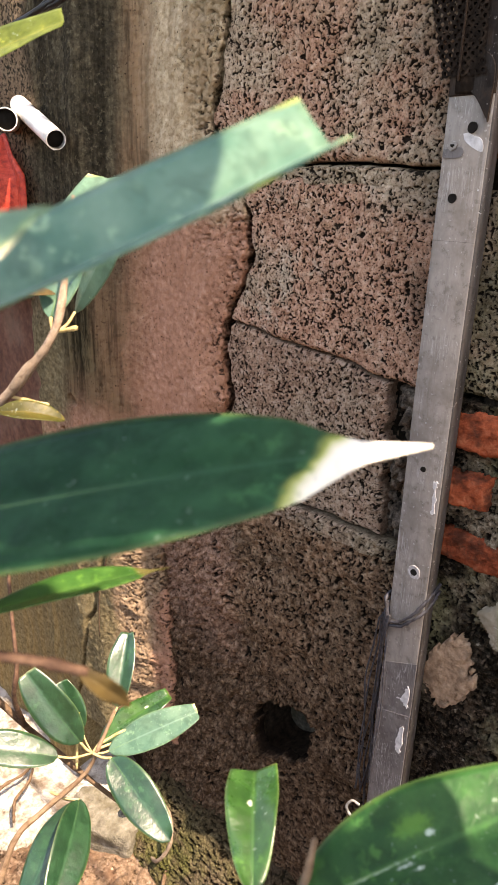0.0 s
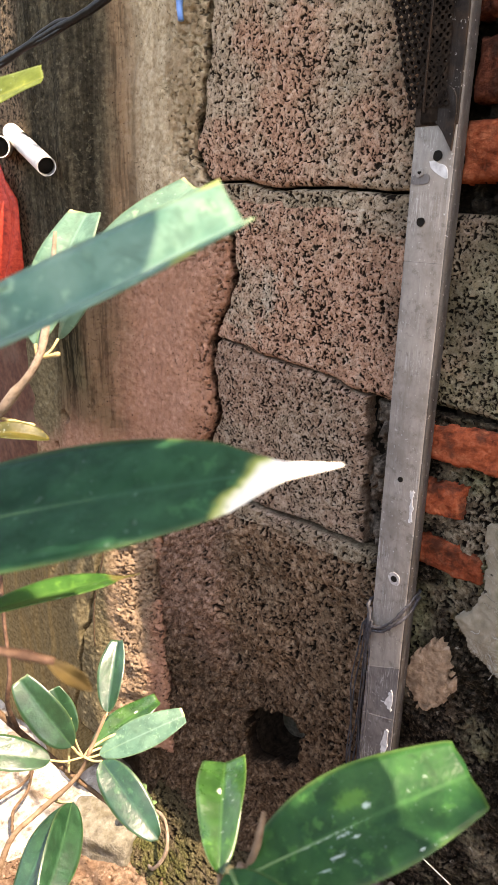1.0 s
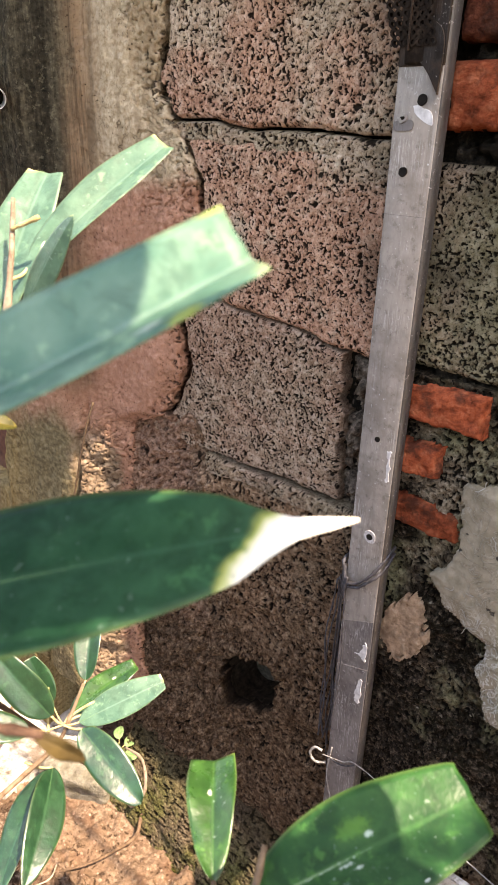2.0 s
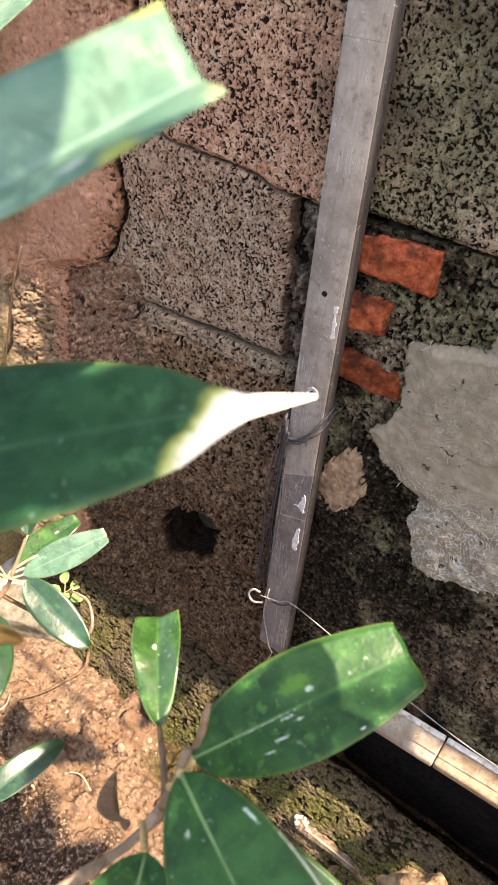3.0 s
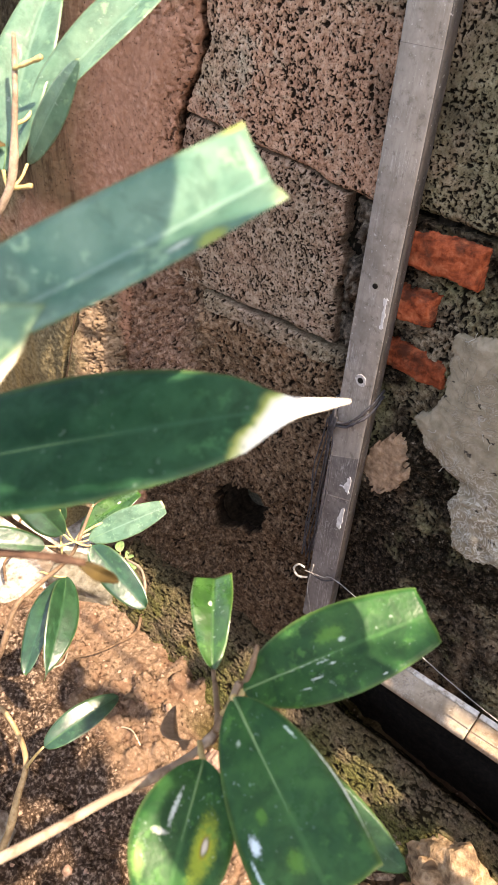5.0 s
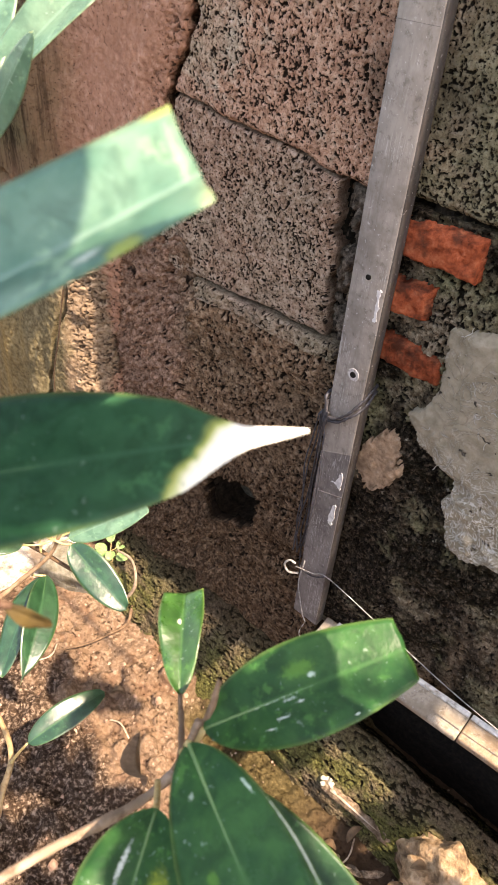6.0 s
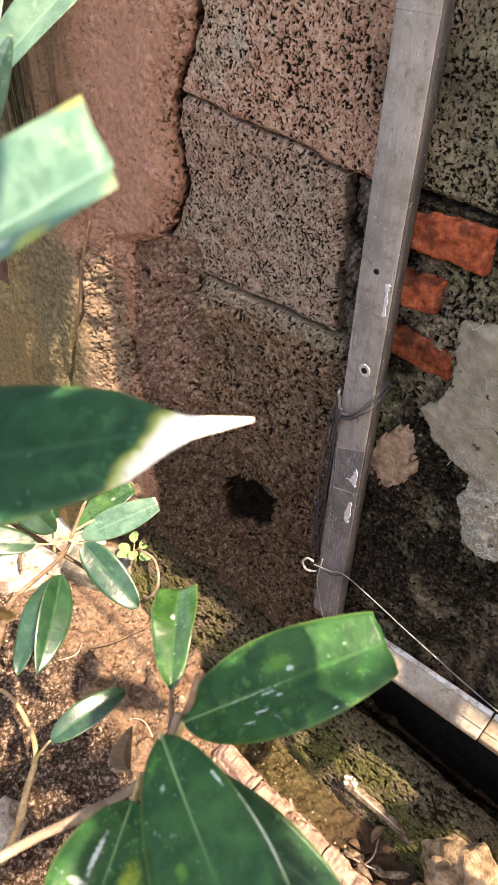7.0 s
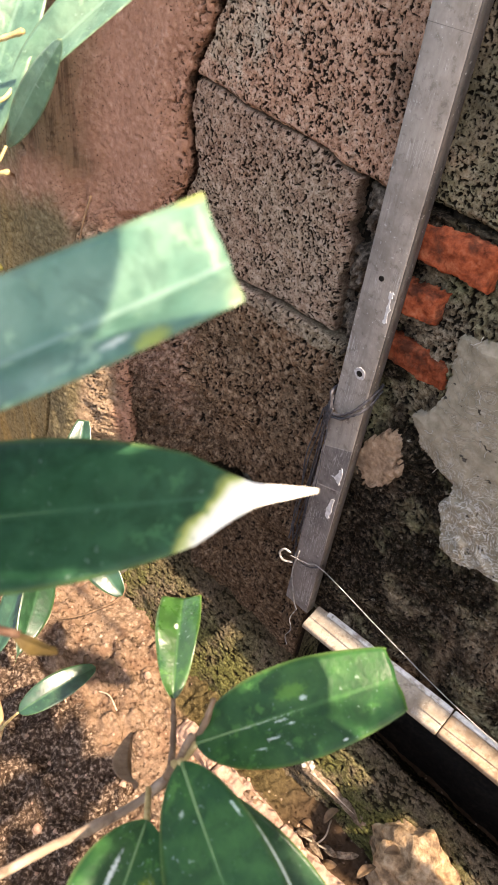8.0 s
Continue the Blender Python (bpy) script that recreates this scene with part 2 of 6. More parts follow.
def mat_rough_wall(name, left):
    """Earth-caked masonry with moss, its crevices painted dark as shade."""
    m = mat_new(name, 0.96, 0, 0.01)
    k = Nodes(m)
    fine = k.noise(120, 5, 0.7)
    if left:
        c = k.ramp(fine, [(0.3, (0.115, 0.066, 0.040)), (0.5, (0.29, 0.182, 0.115)), (0.72, (0.50, 0.345, 0.235))])
        c = k.mix(k.span(k.noise(7, 4), 0.45, 0.7, 0, 0.7), c, k.ramp(fine, [(0.3, (0.075, 0.048, 0.030)), (0.7, (0.33, 0.24, 0.16))]))
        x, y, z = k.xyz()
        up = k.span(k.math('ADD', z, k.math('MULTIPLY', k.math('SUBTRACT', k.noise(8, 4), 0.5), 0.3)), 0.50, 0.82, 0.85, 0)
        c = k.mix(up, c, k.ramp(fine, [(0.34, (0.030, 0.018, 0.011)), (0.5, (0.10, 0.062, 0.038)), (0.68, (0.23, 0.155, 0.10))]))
        red = k.math('MULTIPLY', k.span(k.math('ADD', x, k.math('MULTIPLY', k.math('SUBTRACT', k.noise(10, 4), 0.5), 0.12)), -0.60, -0.54, 0.9, 0), k.span(z, 0.50, 0.64))
        c = k.mix(red, c, k.ramp(fine, [(0.3, (0.165, 0.092, 0.062)), (0.55, (0.36, 0.215, 0.150)), (0.8, (0.54, 0.365, 0.27))]))
    else:
        x, y, z = k.xyz()
        c = k.ramp(fine, [(0.3, (0.10, 0.074, 0.050)), (0.5, (0.23, 0.18, 0.125)), (0.72, (0.44, 0.36, 0.27))])
        c = k.mix(k.span(k.noise(6, 4), 0.40, 0.58, 0, 0.9), c, k.ramp(fine, [(0.3, (0.075, 0.075, 0.036)), (0.7, (0.25, 0.24, 0.135))]))
        # near-black blotches: heavy beside the post and low down
        dark_blot = k.math('ADD', k.noise(9, 5, 0.65), k.math('MULTIPLY', k.span(x, -0.17, -0.05), -0.12))
        dark_blot = k.math('ADD', dark_blot, k.span(z, 0.62, 0.84, 0.09, -0.02))
        c = k.mix(k.span(dark_blot, 0.39, 0.54, 0, 0.96), c, k.ramp(k.noise(170, 4, 0.7), [(0.36, (0.005, 0.004, 0.003)), (0.52, (0.026, 0.019, 0.014)), (0.66, (0.120, 0.090, 0.066))]))
        c = k.mix(k.math('MULTIPLY', k.span(k.noise(7, 3, 0.6, src=k.scaled((1.3, 1, 0.5))), 0.50, 0.64, 0, 0.7), k.span(z, 0.80, 0.88, 1, 0)), c, k.ramp(fine, [(0.3, (0.10, 0.066, 0.040)), (0.7, (0.34, 0.245, 0.165))]))
        c = k.mix(k.span(k.noise(55, 4, 0.7), 0.64, 0.70, 0, 0.6), c, (0.40, 0.36, 0.29))
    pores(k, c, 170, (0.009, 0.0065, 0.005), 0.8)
    return m


def mat_plaster():
    """Lime plaster: pink wash, tan where it has weathered, black and green run-off beyond the corner."""
    m = mat_new("old plaster", 0.92, 0, 0.02)
    k = Nodes(m)
    x, y, z = k.xyz()
    fine = k.noise(140, 5, 0.65)
    soft = k.noise(11, 5, 0.65)
    xs = k.math('ADD', x, k.math('MULTIPLY', k.math('SUBTRACT', k.noise(9, 5, 0.65), 0.5), 0.07))
    zs = k.math('ADD', z, k.math('MULTIPLY', k.math('SUBTRACT', k.noise(8, 5, 0.6), 0.5), 0.16))
    pink = k.ramp(fine, [(0.3, (0.25, 0.120, 0.077)), (0.55, (0.42, 0.218, 0.145)), (0.8, (0.56, 0.34, 0.245))])
    pink = k.mix(k.span(soft, 0.42, 0.62, 0, 0.55), pink, (0.34, 0.168, 0.105))
    tan = k.ramp(fine, [(0.3, (0.26, 0.185, 0.11)), (0.55, (0.48, 0.37, 0.245)), (0.8, (0.64, 0.53, 0.385))])
    tan = k.mix(k.span(k.noise(1.0, 5, 0.65, src=k.scaled((24, 24, 3.0))), 0.46, 0.62, 0, 0.7), tan, (0.27, 0.19, 0.115))
    olive = k.ramp(fine, [(0.3, (0.070, 0.054, 0.028)), (0.55, (0.185, 0.148, 0.084)), (0.8, (0.31, 0.255, 0.155))])
    ochre = k.ramp(fine, [(0.3, (0.15, 0.096, 0.036)), (0.6, (0.31, 0.215, 0.095)), (0.85, (0.44, 0.34, 0.19))])
    black = k.ramp(fine, [(0.3, (0.010, 0.009, 0.007)), (0.6, (0.034, 0.028, 0.019)), (0.85, (0.13, 0.105, 0.068))])
    green = k.ramp(fine, [(0.3, (0.040, 0.034, 0.022)), (0.8, (0.20, 0.165, 0.105))])
    rubble = k.ramp(fine, [(0.3, (0.15, 0.098, 0.062)), (0.6, (0.30, 0.212, 0.142)), (0.85, (0.42, 0.32, 0.235))])
    streak = k.noise(1.0, 5, 0.65, src=k.scaled((30, 30, 1.2)))
    streak2 = k.noise(1.0, 4, 0.7, src=k.scaled((75, 75, 5)))
    c = k.mix(k.span(zs, 1.185, 1.225), pink, tan)
    # low part: reddish by the break, bared crumbs, then olive and ochre wash
    lowc = k.mix(k.span(xs, -0.735, -0.715), rubble, k.mix(0.35, pink, (0.34, 0.19, 0.13)))
    lowc = k.mix(k.span(xs, -0.80, -0.775, 1, 0), lowc, olive)
    lowc = k.mix(k.math('MULTIPLY', k.span(xs, -0.92, -0.86, 1, 0), k.span(streak, 0.40, 0.60, 0.3, 0.9)), lowc, ochre)
    c = k.mix(k.span(zs, 0.80, 0.88, 1, 0), c, lowc)
    # brown column where the coat turns the corner, its shade painted in
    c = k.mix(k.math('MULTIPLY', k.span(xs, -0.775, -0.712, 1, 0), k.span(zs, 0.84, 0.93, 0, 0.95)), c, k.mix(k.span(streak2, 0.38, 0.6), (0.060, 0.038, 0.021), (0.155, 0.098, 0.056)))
    # darker brown streaks further round the corner
    corner_dark = k.math('MULTIPLY', k.span(xs, -0.810, -0.780, 1, 0), k.span(zs, 0.90, 1.0))
    c = k.mix(corner_dark, c, k.mix(k.span(streak2, 0.40, 0.62), (0.020, 0.016, 0.009), (0.115, 0.088, 0.048)))
    # beyond it: olive below, dark run-off above, ending in a clean upright line
    xl = k.math('ADD', x, k.math('MULTIPLY', k.math('SUBTRACT', k.noise(1.0, 4, 0.6, src=k.scaled((20, 20, 5))), 0.5), 0.035))
    c = k.mix(k.math('MULTIPLY', k.span(xl, -0.900, -0.855, 1, 0), k.span(zs, 0.84, 0.90, 0, 0.9)), c, olive)
    high = k.mix(k.math('MULTIPLY', k.span(streak, 0.40, 0.62), k.span(k.noise(18, 4, 0.65), 0.36, 0.60, 0.4, 0.95)), black, green)
    high = k.mix(k.span(k.noise(150, 4, 0.7), 0.56, 0.66, 0, 0.5), high, (0.15, 0.13, 0.085))
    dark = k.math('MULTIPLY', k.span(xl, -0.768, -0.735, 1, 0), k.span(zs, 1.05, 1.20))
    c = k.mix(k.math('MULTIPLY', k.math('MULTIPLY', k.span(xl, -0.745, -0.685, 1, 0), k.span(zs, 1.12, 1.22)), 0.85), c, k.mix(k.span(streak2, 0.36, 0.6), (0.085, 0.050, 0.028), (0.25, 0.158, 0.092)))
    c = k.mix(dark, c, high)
    far = k.math('MULTIPLY', k.span(xs, -0.945, -0.90, 1, 0), k.span(z, 1.0, 1.1))
    c = k.mix(far, c, k.mix(k.span(k.noise(170, 5, 0.7), 0.42, 0.54), black, k.mix(0.5, rubble, (0.10, 0.075, 0.05))))
    # pits: scattered over the wash, open where the crumbs are bared
    pit = k.span(k.math('ADD', k.pore(), k.math('MULTIPLY', k.math('SUBTRACT', k.noise(420, 3, 0.7), 0.5), 0.7)), 0.20, 0.75)
    dots = k.math('MULTIPLY', k.span(k.voronoi(110), 0.07, 0.15, 1, 0), k.span(k.noise(22, 3), 0.48, 0.58))
    pit = k.math('MAXIMUM', pit, dots)
    pit = k.math('MAXIMUM', pit, k.math('MULTIPLY', k.span(k.noise(330, 3, 0.65), 0.33, 0.40, 0.7, 0), k.span(k.noise(14, 3), 0.40, 0.58, 0.2, 1.0)))
    scratch = k.math('ABSOLUTE', k.math('SUBTRACT', k.noise(1.0, 3, 0.6, src=k.scaled((14, 14, 22))), 0.5))
    scratch = k.math('MULTIPLY', k.span(scratch, 0.002, 0.006, 1, 0), k.span(k.noise(8, 2), 0.58, 0.66))
    pit = k.math('MAXIMUM', pit, k.math('MULTIPLY', scratch, 0.7))
    k.colour(k.mix(k.math('MULTIPLY', pit, 0.85), c, (0.030, 0.019, 0.014)))
    h = k.math('ADD', k.math('MULTIPLY', k.noise(320, 5, 0.7), 0.55), k.math('MULTIPLY', k.noise(24, 4, 0.6), 0.8))
    k.bump(k.math('SUBTRACT', h, k.math('MULTIPLY', pit, 1.1)), 0.8, 0.004)
    return m


def mat_simple(name, stops, scale=60, rough=0.85, metal=0.0, bump=0.3, dist=0.002, spec=0.4, second=None, second_scale=8, per_object=0.0):
    m = mat_new(name, rough, metal, spec)
    k = Nodes(m)
    f = k.noise(scale, 5, 0.65)
    c = k.ramp(f, stops)
    if second:
        c = k.mix(k.span(k.noise(second_scale, 5, 0.65), 0.48, 0.66, 0, second[1]), c, second[0])
    if per_object:
        n = k.add("ShaderNodeHueSaturation")
        k.link(c, n.inputs["Color"])
        k.link(k.span(k.random(), 0, 1, 1 - per_object, 1 + per_object), n.inputs["Value"])
        c = n.outputs[0]
    k.colour(c)
    k.bump(k.math('ADD', f, k.noise(scale * 4, 3)), bump, dist)
    return m


def mat_soil():
    m = mat_new("red earth", 0.97, 0, 0.01)
    k = Nodes(m)
    x, y, z = k.xyz()
    fine = k.noise(150, 6, 0.62)
    packed = k.noise(10, 4, 0.6)
    red = k.ramp(fine, [(0.32, (0.100, 0.063, 0.041)), (0.5, (0.172, 0.114, 0.077)), (0.70, (0.285, 0.205, 0.148))])
    red = k.mix(k.span(packed, 0.40, 0.58, 0, 0.8), red, k.ramp(fine, [(0.28, (0.140, 0.088, 0.057)), (0.72, (0.208, 0.137, 0.092))]))
    red = k.mix(k.span(k.noise(26, 5, 0.65), 0.48, 0.66, 0, 0.65), red, (0.125, 0.068, 0.043))
    # humus: dark soil, contrast raised to paint in leaf shade and sun
    dark = k.ramp(fine, [(0.32, (0.006, 0.004, 0.003)), (0.5, (0.050, 0.033, 0.024)), (0.68, (0.31, 0.235, 0.18))])
    humus = k.span(k.math('ADD', k.math('ADD', y, k.math('MULTIPLY', x, 0.10)), k.math('MULTIPLY', k.math('SUBTRACT', k.noise(9, 5, 0.65), 0.5), 0.5)), 0.27, 0.36, 0.85, 0)
    c = k.mix(humus, red, dark)
    gutter = k.math('MULTIPLY', k.span(y, 0.488, 0.505), k.span(x, -0.46, -0.38))
    silt = k.ramp(fine, [(0.3, (0.026, 0.020, 0.009)), (0.6, (0.085, 0.064, 0.030)), (0.85, (0.20, 0.155, 0.085))])
    silt = k.mix(k.span(x, -0.20, -0.05, 0, 0.85), silt, (0.060, 0.036, 0.024))
    c = k.mix(gutter, c, silt)
    peb = k.span(k.voronoi(90), 0.14, 0.24, 1, 0)
    c = k.mix(k.math('MULTIPLY', peb, k.span(k.noise(22), 0.52, 0.62, 0, 0.5)), c, (0.46, 0.35, 0.27))
    loose = k.span(k.noise(16, 4, 0.6), 0.43, 0.54)
    # crumbly gaps
    gap = k.math('MULTIPLY', k.span(k.noise(110, 5, 0.72), 0.36, 0.44, 0.75, 0), k.math('MAXIMUM', loose, humus))
    c = k.mix(k.math('MULTIPLY', gap, 0.85), c, (0.030, 0.017, 0.011))
    k.colour(c)
    h = k.math('ADD', k.math('SUBTRACT', k.math('MULTIPLY', k.noise(230, 4, 0.62), 0.5), k.math('MULTIPLY', gap, 1.3)), k.math('MULTIPLY', k.noise(60, 5, 0.65), 1.1))
    k.bump(h, 0.9, 0.006)
    return m


def mat_moss():
    m = mat_new("mossy foot", 0.96, 0, 0.01)
    k = Nodes(m)
    fine = k.noise(200, 6, 0.7)
    x, y, z = k.xyz()
    earth = k.ramp(fine, [(0.3, (0.040, 0.029, 0.018)), (0.55, (0.150, 0.115, 0.075)), (0.8, (0.32, 0.25, 0.175))])
    green = k.ramp(fine, [(0.3, (0.030, 0.030, 0.009)), (0.55, (0.115, 0.115, 0.038)), (0.8, (0.26, 0.255, 0.10))])
    c = k.mix(k.math('MULTIPLY', k.span(k.noise(8, 5, 0.65), 0.40, 0.56, 0, 0.9), k.span(z, 0.13, 0.19, 1, 0.45)), earth, green)
    c = k.mix(k.span(z, 0.165, 0.215, 0, 0.7), c, k.ramp(fine, [(0.3, (0.014, 0.009, 0.006)), (0.8, (0.10, 0.064, 0.041))]))
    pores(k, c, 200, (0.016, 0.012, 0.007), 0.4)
    return m


def mat_leaf(name, dark, light, tip=None, blotch=0.0, gloss=0.32, tip_from=0.80, marks=(), specks=0.3, spec=0.15, thin=0.075):
    """A leathery leaf: u runs from stalk to tip, v from edge to edge."""
    m = mat_new(name, gloss, 0, spec)
    k = Nodes(m)
    u, v, _ = k.uv()
    f = k.noise(70, 4, 0.6)
    across = k.math('ABSOLUTE', k.math('SUBTRACT', v, 0.5))
    c = k.mix(k.span(f, 0.3, 0.75), dark, light)
    mottle = k.noise(90, 4, 0.65, distortion=0.6)
    c = k.mix(k.span(mottle, 0.36, 0.56, 0.55, 0), c, tuple(q * 0.55 for q in dark))
    # side veins run forward from the midrib
    phase = k.math('ADD', k.math('ADD', k.math('MULTIPLY', u, 88.0), k.math('MULTIPLY', across, -46.0)), k.math('MULTIPLY', k.noise(40, 3), 9.0))
    vein = k.span(k.math('SINE', phase), 0.75, 1.0)
    c = k.mix(k.math('MULTIPLY', vein, 0.04), c, light)
    mid = k.span(across, 0.012, 0.035, 1, 0)
    c = k.mix(k.math('MULTIPLY', mid, 0.35), c, (light[0] * 1.7, light[1] * 1.4, light[2] * 1.6))
    if blotch:
        b1 = k.span(k.noise(28, 3, 0.6), 0.60, 0.70, 0, blotch)
        c = k.mix(b1, c, (0.40, 0.46, 0.12))
        b2 = k.span(k.noise(60, 4, 0.7), 0.66, 0.70, 0, 0.85)
        c = k.mix(b2, c, (0.55, 0.60, 0.50))
    rim = k.span(across, 0.455, 0.495)
    c = k.mix(k.math('MULTIPLY', rim, 0.25), c, (0.20, 0.26, 0.08))
    if tip:
        edge = k.math('ADD', u, k.math('MULTIPLY', k.math('SUBTRACT', k.noise(45, 3), 0.5), 0.10))
        edge = k.math('ADD', edge, k.math('MULTIPLY', k.math('SUBTRACT', v, 0.5), tip[2]))
        c = k.mix(k.span(edge, tip_from, tip_from + 0.030), c, tip[0])
        c = k.mix(k.span(edge, tip_from + 0.015, tip_from + 0.045), c, tip[1])
    # dead or scraped patches: centre u, v; half sizes; colour; raggedness; cover
    for mu, mv, ru, rv, col, rag, cover in marks:
        du = k.math('DIVIDE', k.math('SUBTRACT', u, mu), ru)
        dv = k.math('DIVIDE', k.math('SUBTRACT', v, mv), rv)
        dd = k.math('SQRT', k.math('ADD', k.math('MULTIPLY', du, du), k.math('MULTIPLY', dv, dv)))
        dd = k.math('ADD', dd, k.math('MULTIPLY', k.math('SUBTRACT', k.noise(620, 4, 0.75), 0.5), 2.0 * rag))
        c = k.mix(k.span(dd, 0.35, 1.05, cover, 0), c, col)
    fleck = k.math('MULTIPLY', k.span(k.noise(190, 3, 0.6), 0.56, 0.66), k.span(k.noise(30, 3, 0.6), 0.40, 0.62, 0, 0.5))
    c = k.mix(fleck, c, (light[0] * 2.2, light[1] * 1.9, light[2] * 1.6))
    # fine pale specks and dust
    speck = k.math('MULTIPLY', k.span(k.noise(520, 2, 0.5), 0.66, 0.72), k.span(k.noise(34, 3, 0.6), 0.46, 0.58, 0, specks))
    c = k.mix(speck, c, (0.42, 0.52, 0.44))
    c = k.mix(k.span(k.noise(24, 4, 0.65), 0.46, 0.70, 0, 0.18), c, (light[0] * 2.0, light[1] * 1.5, light[2] * 1.5))
    k.colour(c)
    dust = k.noise(25, 5, 0.7)
    k.rough(k.span(dust, 0.35, 0.7, gloss, gloss * 1.7))
    k.b.inputs["Subsurface Weight"].default_value = 0.0
    k.b.inputs["Transmission Weight"].default_value = 0.0
    # light that comes through the blade
    out = k.t.nodes["Material Output"]
    tr = k.add("ShaderNodeBsdfTranslucent")
    through_c = k.mix(0.6, c, (0.30, 0.42, 0.05), 'MIX')
    k.link(through_c, tr.inputs["Color"])
    sh = k.add("ShaderNodeMixShader")
    sh.inputs[0].default_value = thin
    k.link(k.b.outputs[0], sh.inputs[1])
    k.link(tr.outputs[0], sh.inputs[2])
    k.link(sh.outputs[0], out.inputs["Surface"])
    k.bump(k.math('ADD', k.math('ADD', k.math('MULTIPLY', vein, -0.03), k.noise(150, 4)), k.math('MULTIPLY', k.noise(55, 3), 1.6)), 0.42, 0.0010)
    return m


M_BLOCK_PINK = mat_block("pinkish cinder block", 0.85)
M_BLOCK_GREY = mat_block("grey cinder block", 0.25)
M_BLOCK_WARM = mat_block("brownish cinder block", 0.85, 0.0, 0.2, 0.65)
M_BLOCK_MOSS = mat_block("mossy cinder block", 0.2, 0.9, 0.2, 0.5)
M_CAKED = mat_rough_wall("earth caked wall", True)
M_DARKWALL = mat_rough_wall("mossy dark wall", False)
M_PLASTER = mat_plaster()
M_SOIL = mat_soil()
M_MOSS = mat_moss()
M_MORTAR = mat_simple("old mortar", [(0.3, (0.075, 0.065, 0.05)), (0.55, (0.19, 0.165, 0.125)), (0.8, (0.34, 0.30, 0.23))], 150, 0.95, 0, 0.8, 0.003, 0.2, ((0.07, 0.075, 0.035), 0.6), 20)
M_BRICK = mat_simple("red clay brick", [(0.3, (0.085, 0.020, 0.010)), (0.5, (0.275, 0.062, 0.027)), (0.72, (0.40, 0.130, 0.066))], 80, 0.95, 0, 0.7, 0.003, 0.05, ((0.065, 0.024, 0.015), 0.85), 30, 0.25)
def mat_cement():
    m = mat_new("smeared grey cement", 0.9, 0, 0.2)
    k = Nodes(m)
    f = k.noise(60, 5, 0.65)
    c = k.ramp(f, [(0.3, (0.165, 0.136, 0.094)), (0.55, (0.250, 0.210, 0.152)), (0.8, (0.35, 0.30, 0.228))])
    line = k.math('ABSOLUTE', k.math('SUBTRACT', k.noise(38, 4, 0.6, distortion=1.6), 0.5))
    vein = k.math('MULTIPLY', k.span(line, 0.006, 0.03, 1, 0), k.span(k.noise(12, 3), 0.44, 0.58))
    c = k.mix(k.math('MULTIPLY', vein, 0.3), c, (0.48, 0.44, 0.37))
    pits = k.span(k.noise(75, 3, 0.6, distortion=0.6), 0.30, 0.34, 1, 0)
    c = k.mix(pits, c, (0.04, 0.033, 0.026))
    c = k.mix(k.span(k.noise(9, 4, 0.6), 0.55, 0.70, 0, 0.5), c, (0.20, 0.165, 0.115))
    x, y, z = k.xyz()
    wire = k.math('ABSOLUTE', k.math('SUBTRACT', k.noise(62, 3, 0.55, distortion=2.4), 0.5))
    wire = k.math('MULTIPLY', k.span(wire, 0.012, 0.050, 1, 0), k.math('MULTIPLY', k.span(z, 0.77, 0.83, 1, 0.0), k.span(k.noise(20, 3), 0.32, 0.46)))
    c = k.mix(k.math('MULTIPLY', wire, 0.75), c, (0.56, 0.52, 0.46))
    vein = k.math('MAXIMUM', vein, wire)
    k.colour(c)
    k.bump(k.math('ADD', k.math('SUBTRACT', k.math('MULTIPLY', vein, 0.8), pits), k.math('MULTIPLY', f, 0.5)), 0.7, 0.003)
    return m


# darker copy of the red brick, with deep shade put into its colour
M_BRICK_SHADED = mat_simple("red brick darkened as shade", [(0.3, (0.028, 0.009, 0.006)), (0.5, (0.095, 0.028, 0.016)), (0.72, (0.18, 0.062, 0.036))], 110, 0.95, 0, 0.7, 0.003, 0.05, ((0.03, 0.017, 0.012), 0.85), 26, 0.25)
M_CEMENT = mat_cement()
M_STRIP = mat_block("olive tan mortar", 0.0, 0.4, 0.1, 0.7)
M_FIBRE = mat_simple("pale cement fibre", [(0.3, (0.28, 0.26, 0.22)), (0.8, (0.42, 0.39, 0.35))], 200, 0.9, 0, 0.3, 0.0005)
M_SCUFF = mat_simple("scuffed pale metal", [(0.36, (0.20, 0.175, 0.16)), (0.50, (0.40, 0.37, 0.355)), (0.68, (0.56, 0.54, 0.53))], 300, 0.6, 0, 0.3, 0.0005)
M_TAN = mat_simple("tan daub", [(0.3, (0.135, 0.082, 0.050)), (0.52, (0.32, 0.208, 0.135)), (0.78, (0.46, 0.325, 0.225))], 110, 0.95, 0, 0.7, 0.003, 0.1, ((0.13, 0.085, 0.055), 0.6), 60)
M_SLAB = mat_simple("pale bleached concrete", [(0.3, (0.14, 0.108, 0.084)), (0.48, (0.44, 0.39, 0.335)), (0.75, (0.66, 0.62, 0.56))], 48, 0.92, 0, 0.9, 0.005, 0.1, ((0.13, 0.092, 0.064), 0.85), 14)
M_ROCK = mat_simple("tan field stone", [(0.3, (0.085, 0.05, 0.028)), (0.5, (0.29, 0.19, 0.11)), (0.78, (0.52, 0.39, 0.26))], 55, 0.92, 0, 0.8, 0.004, 0.15, ((0.085, 0.055, 0.035), 0.85), 26)
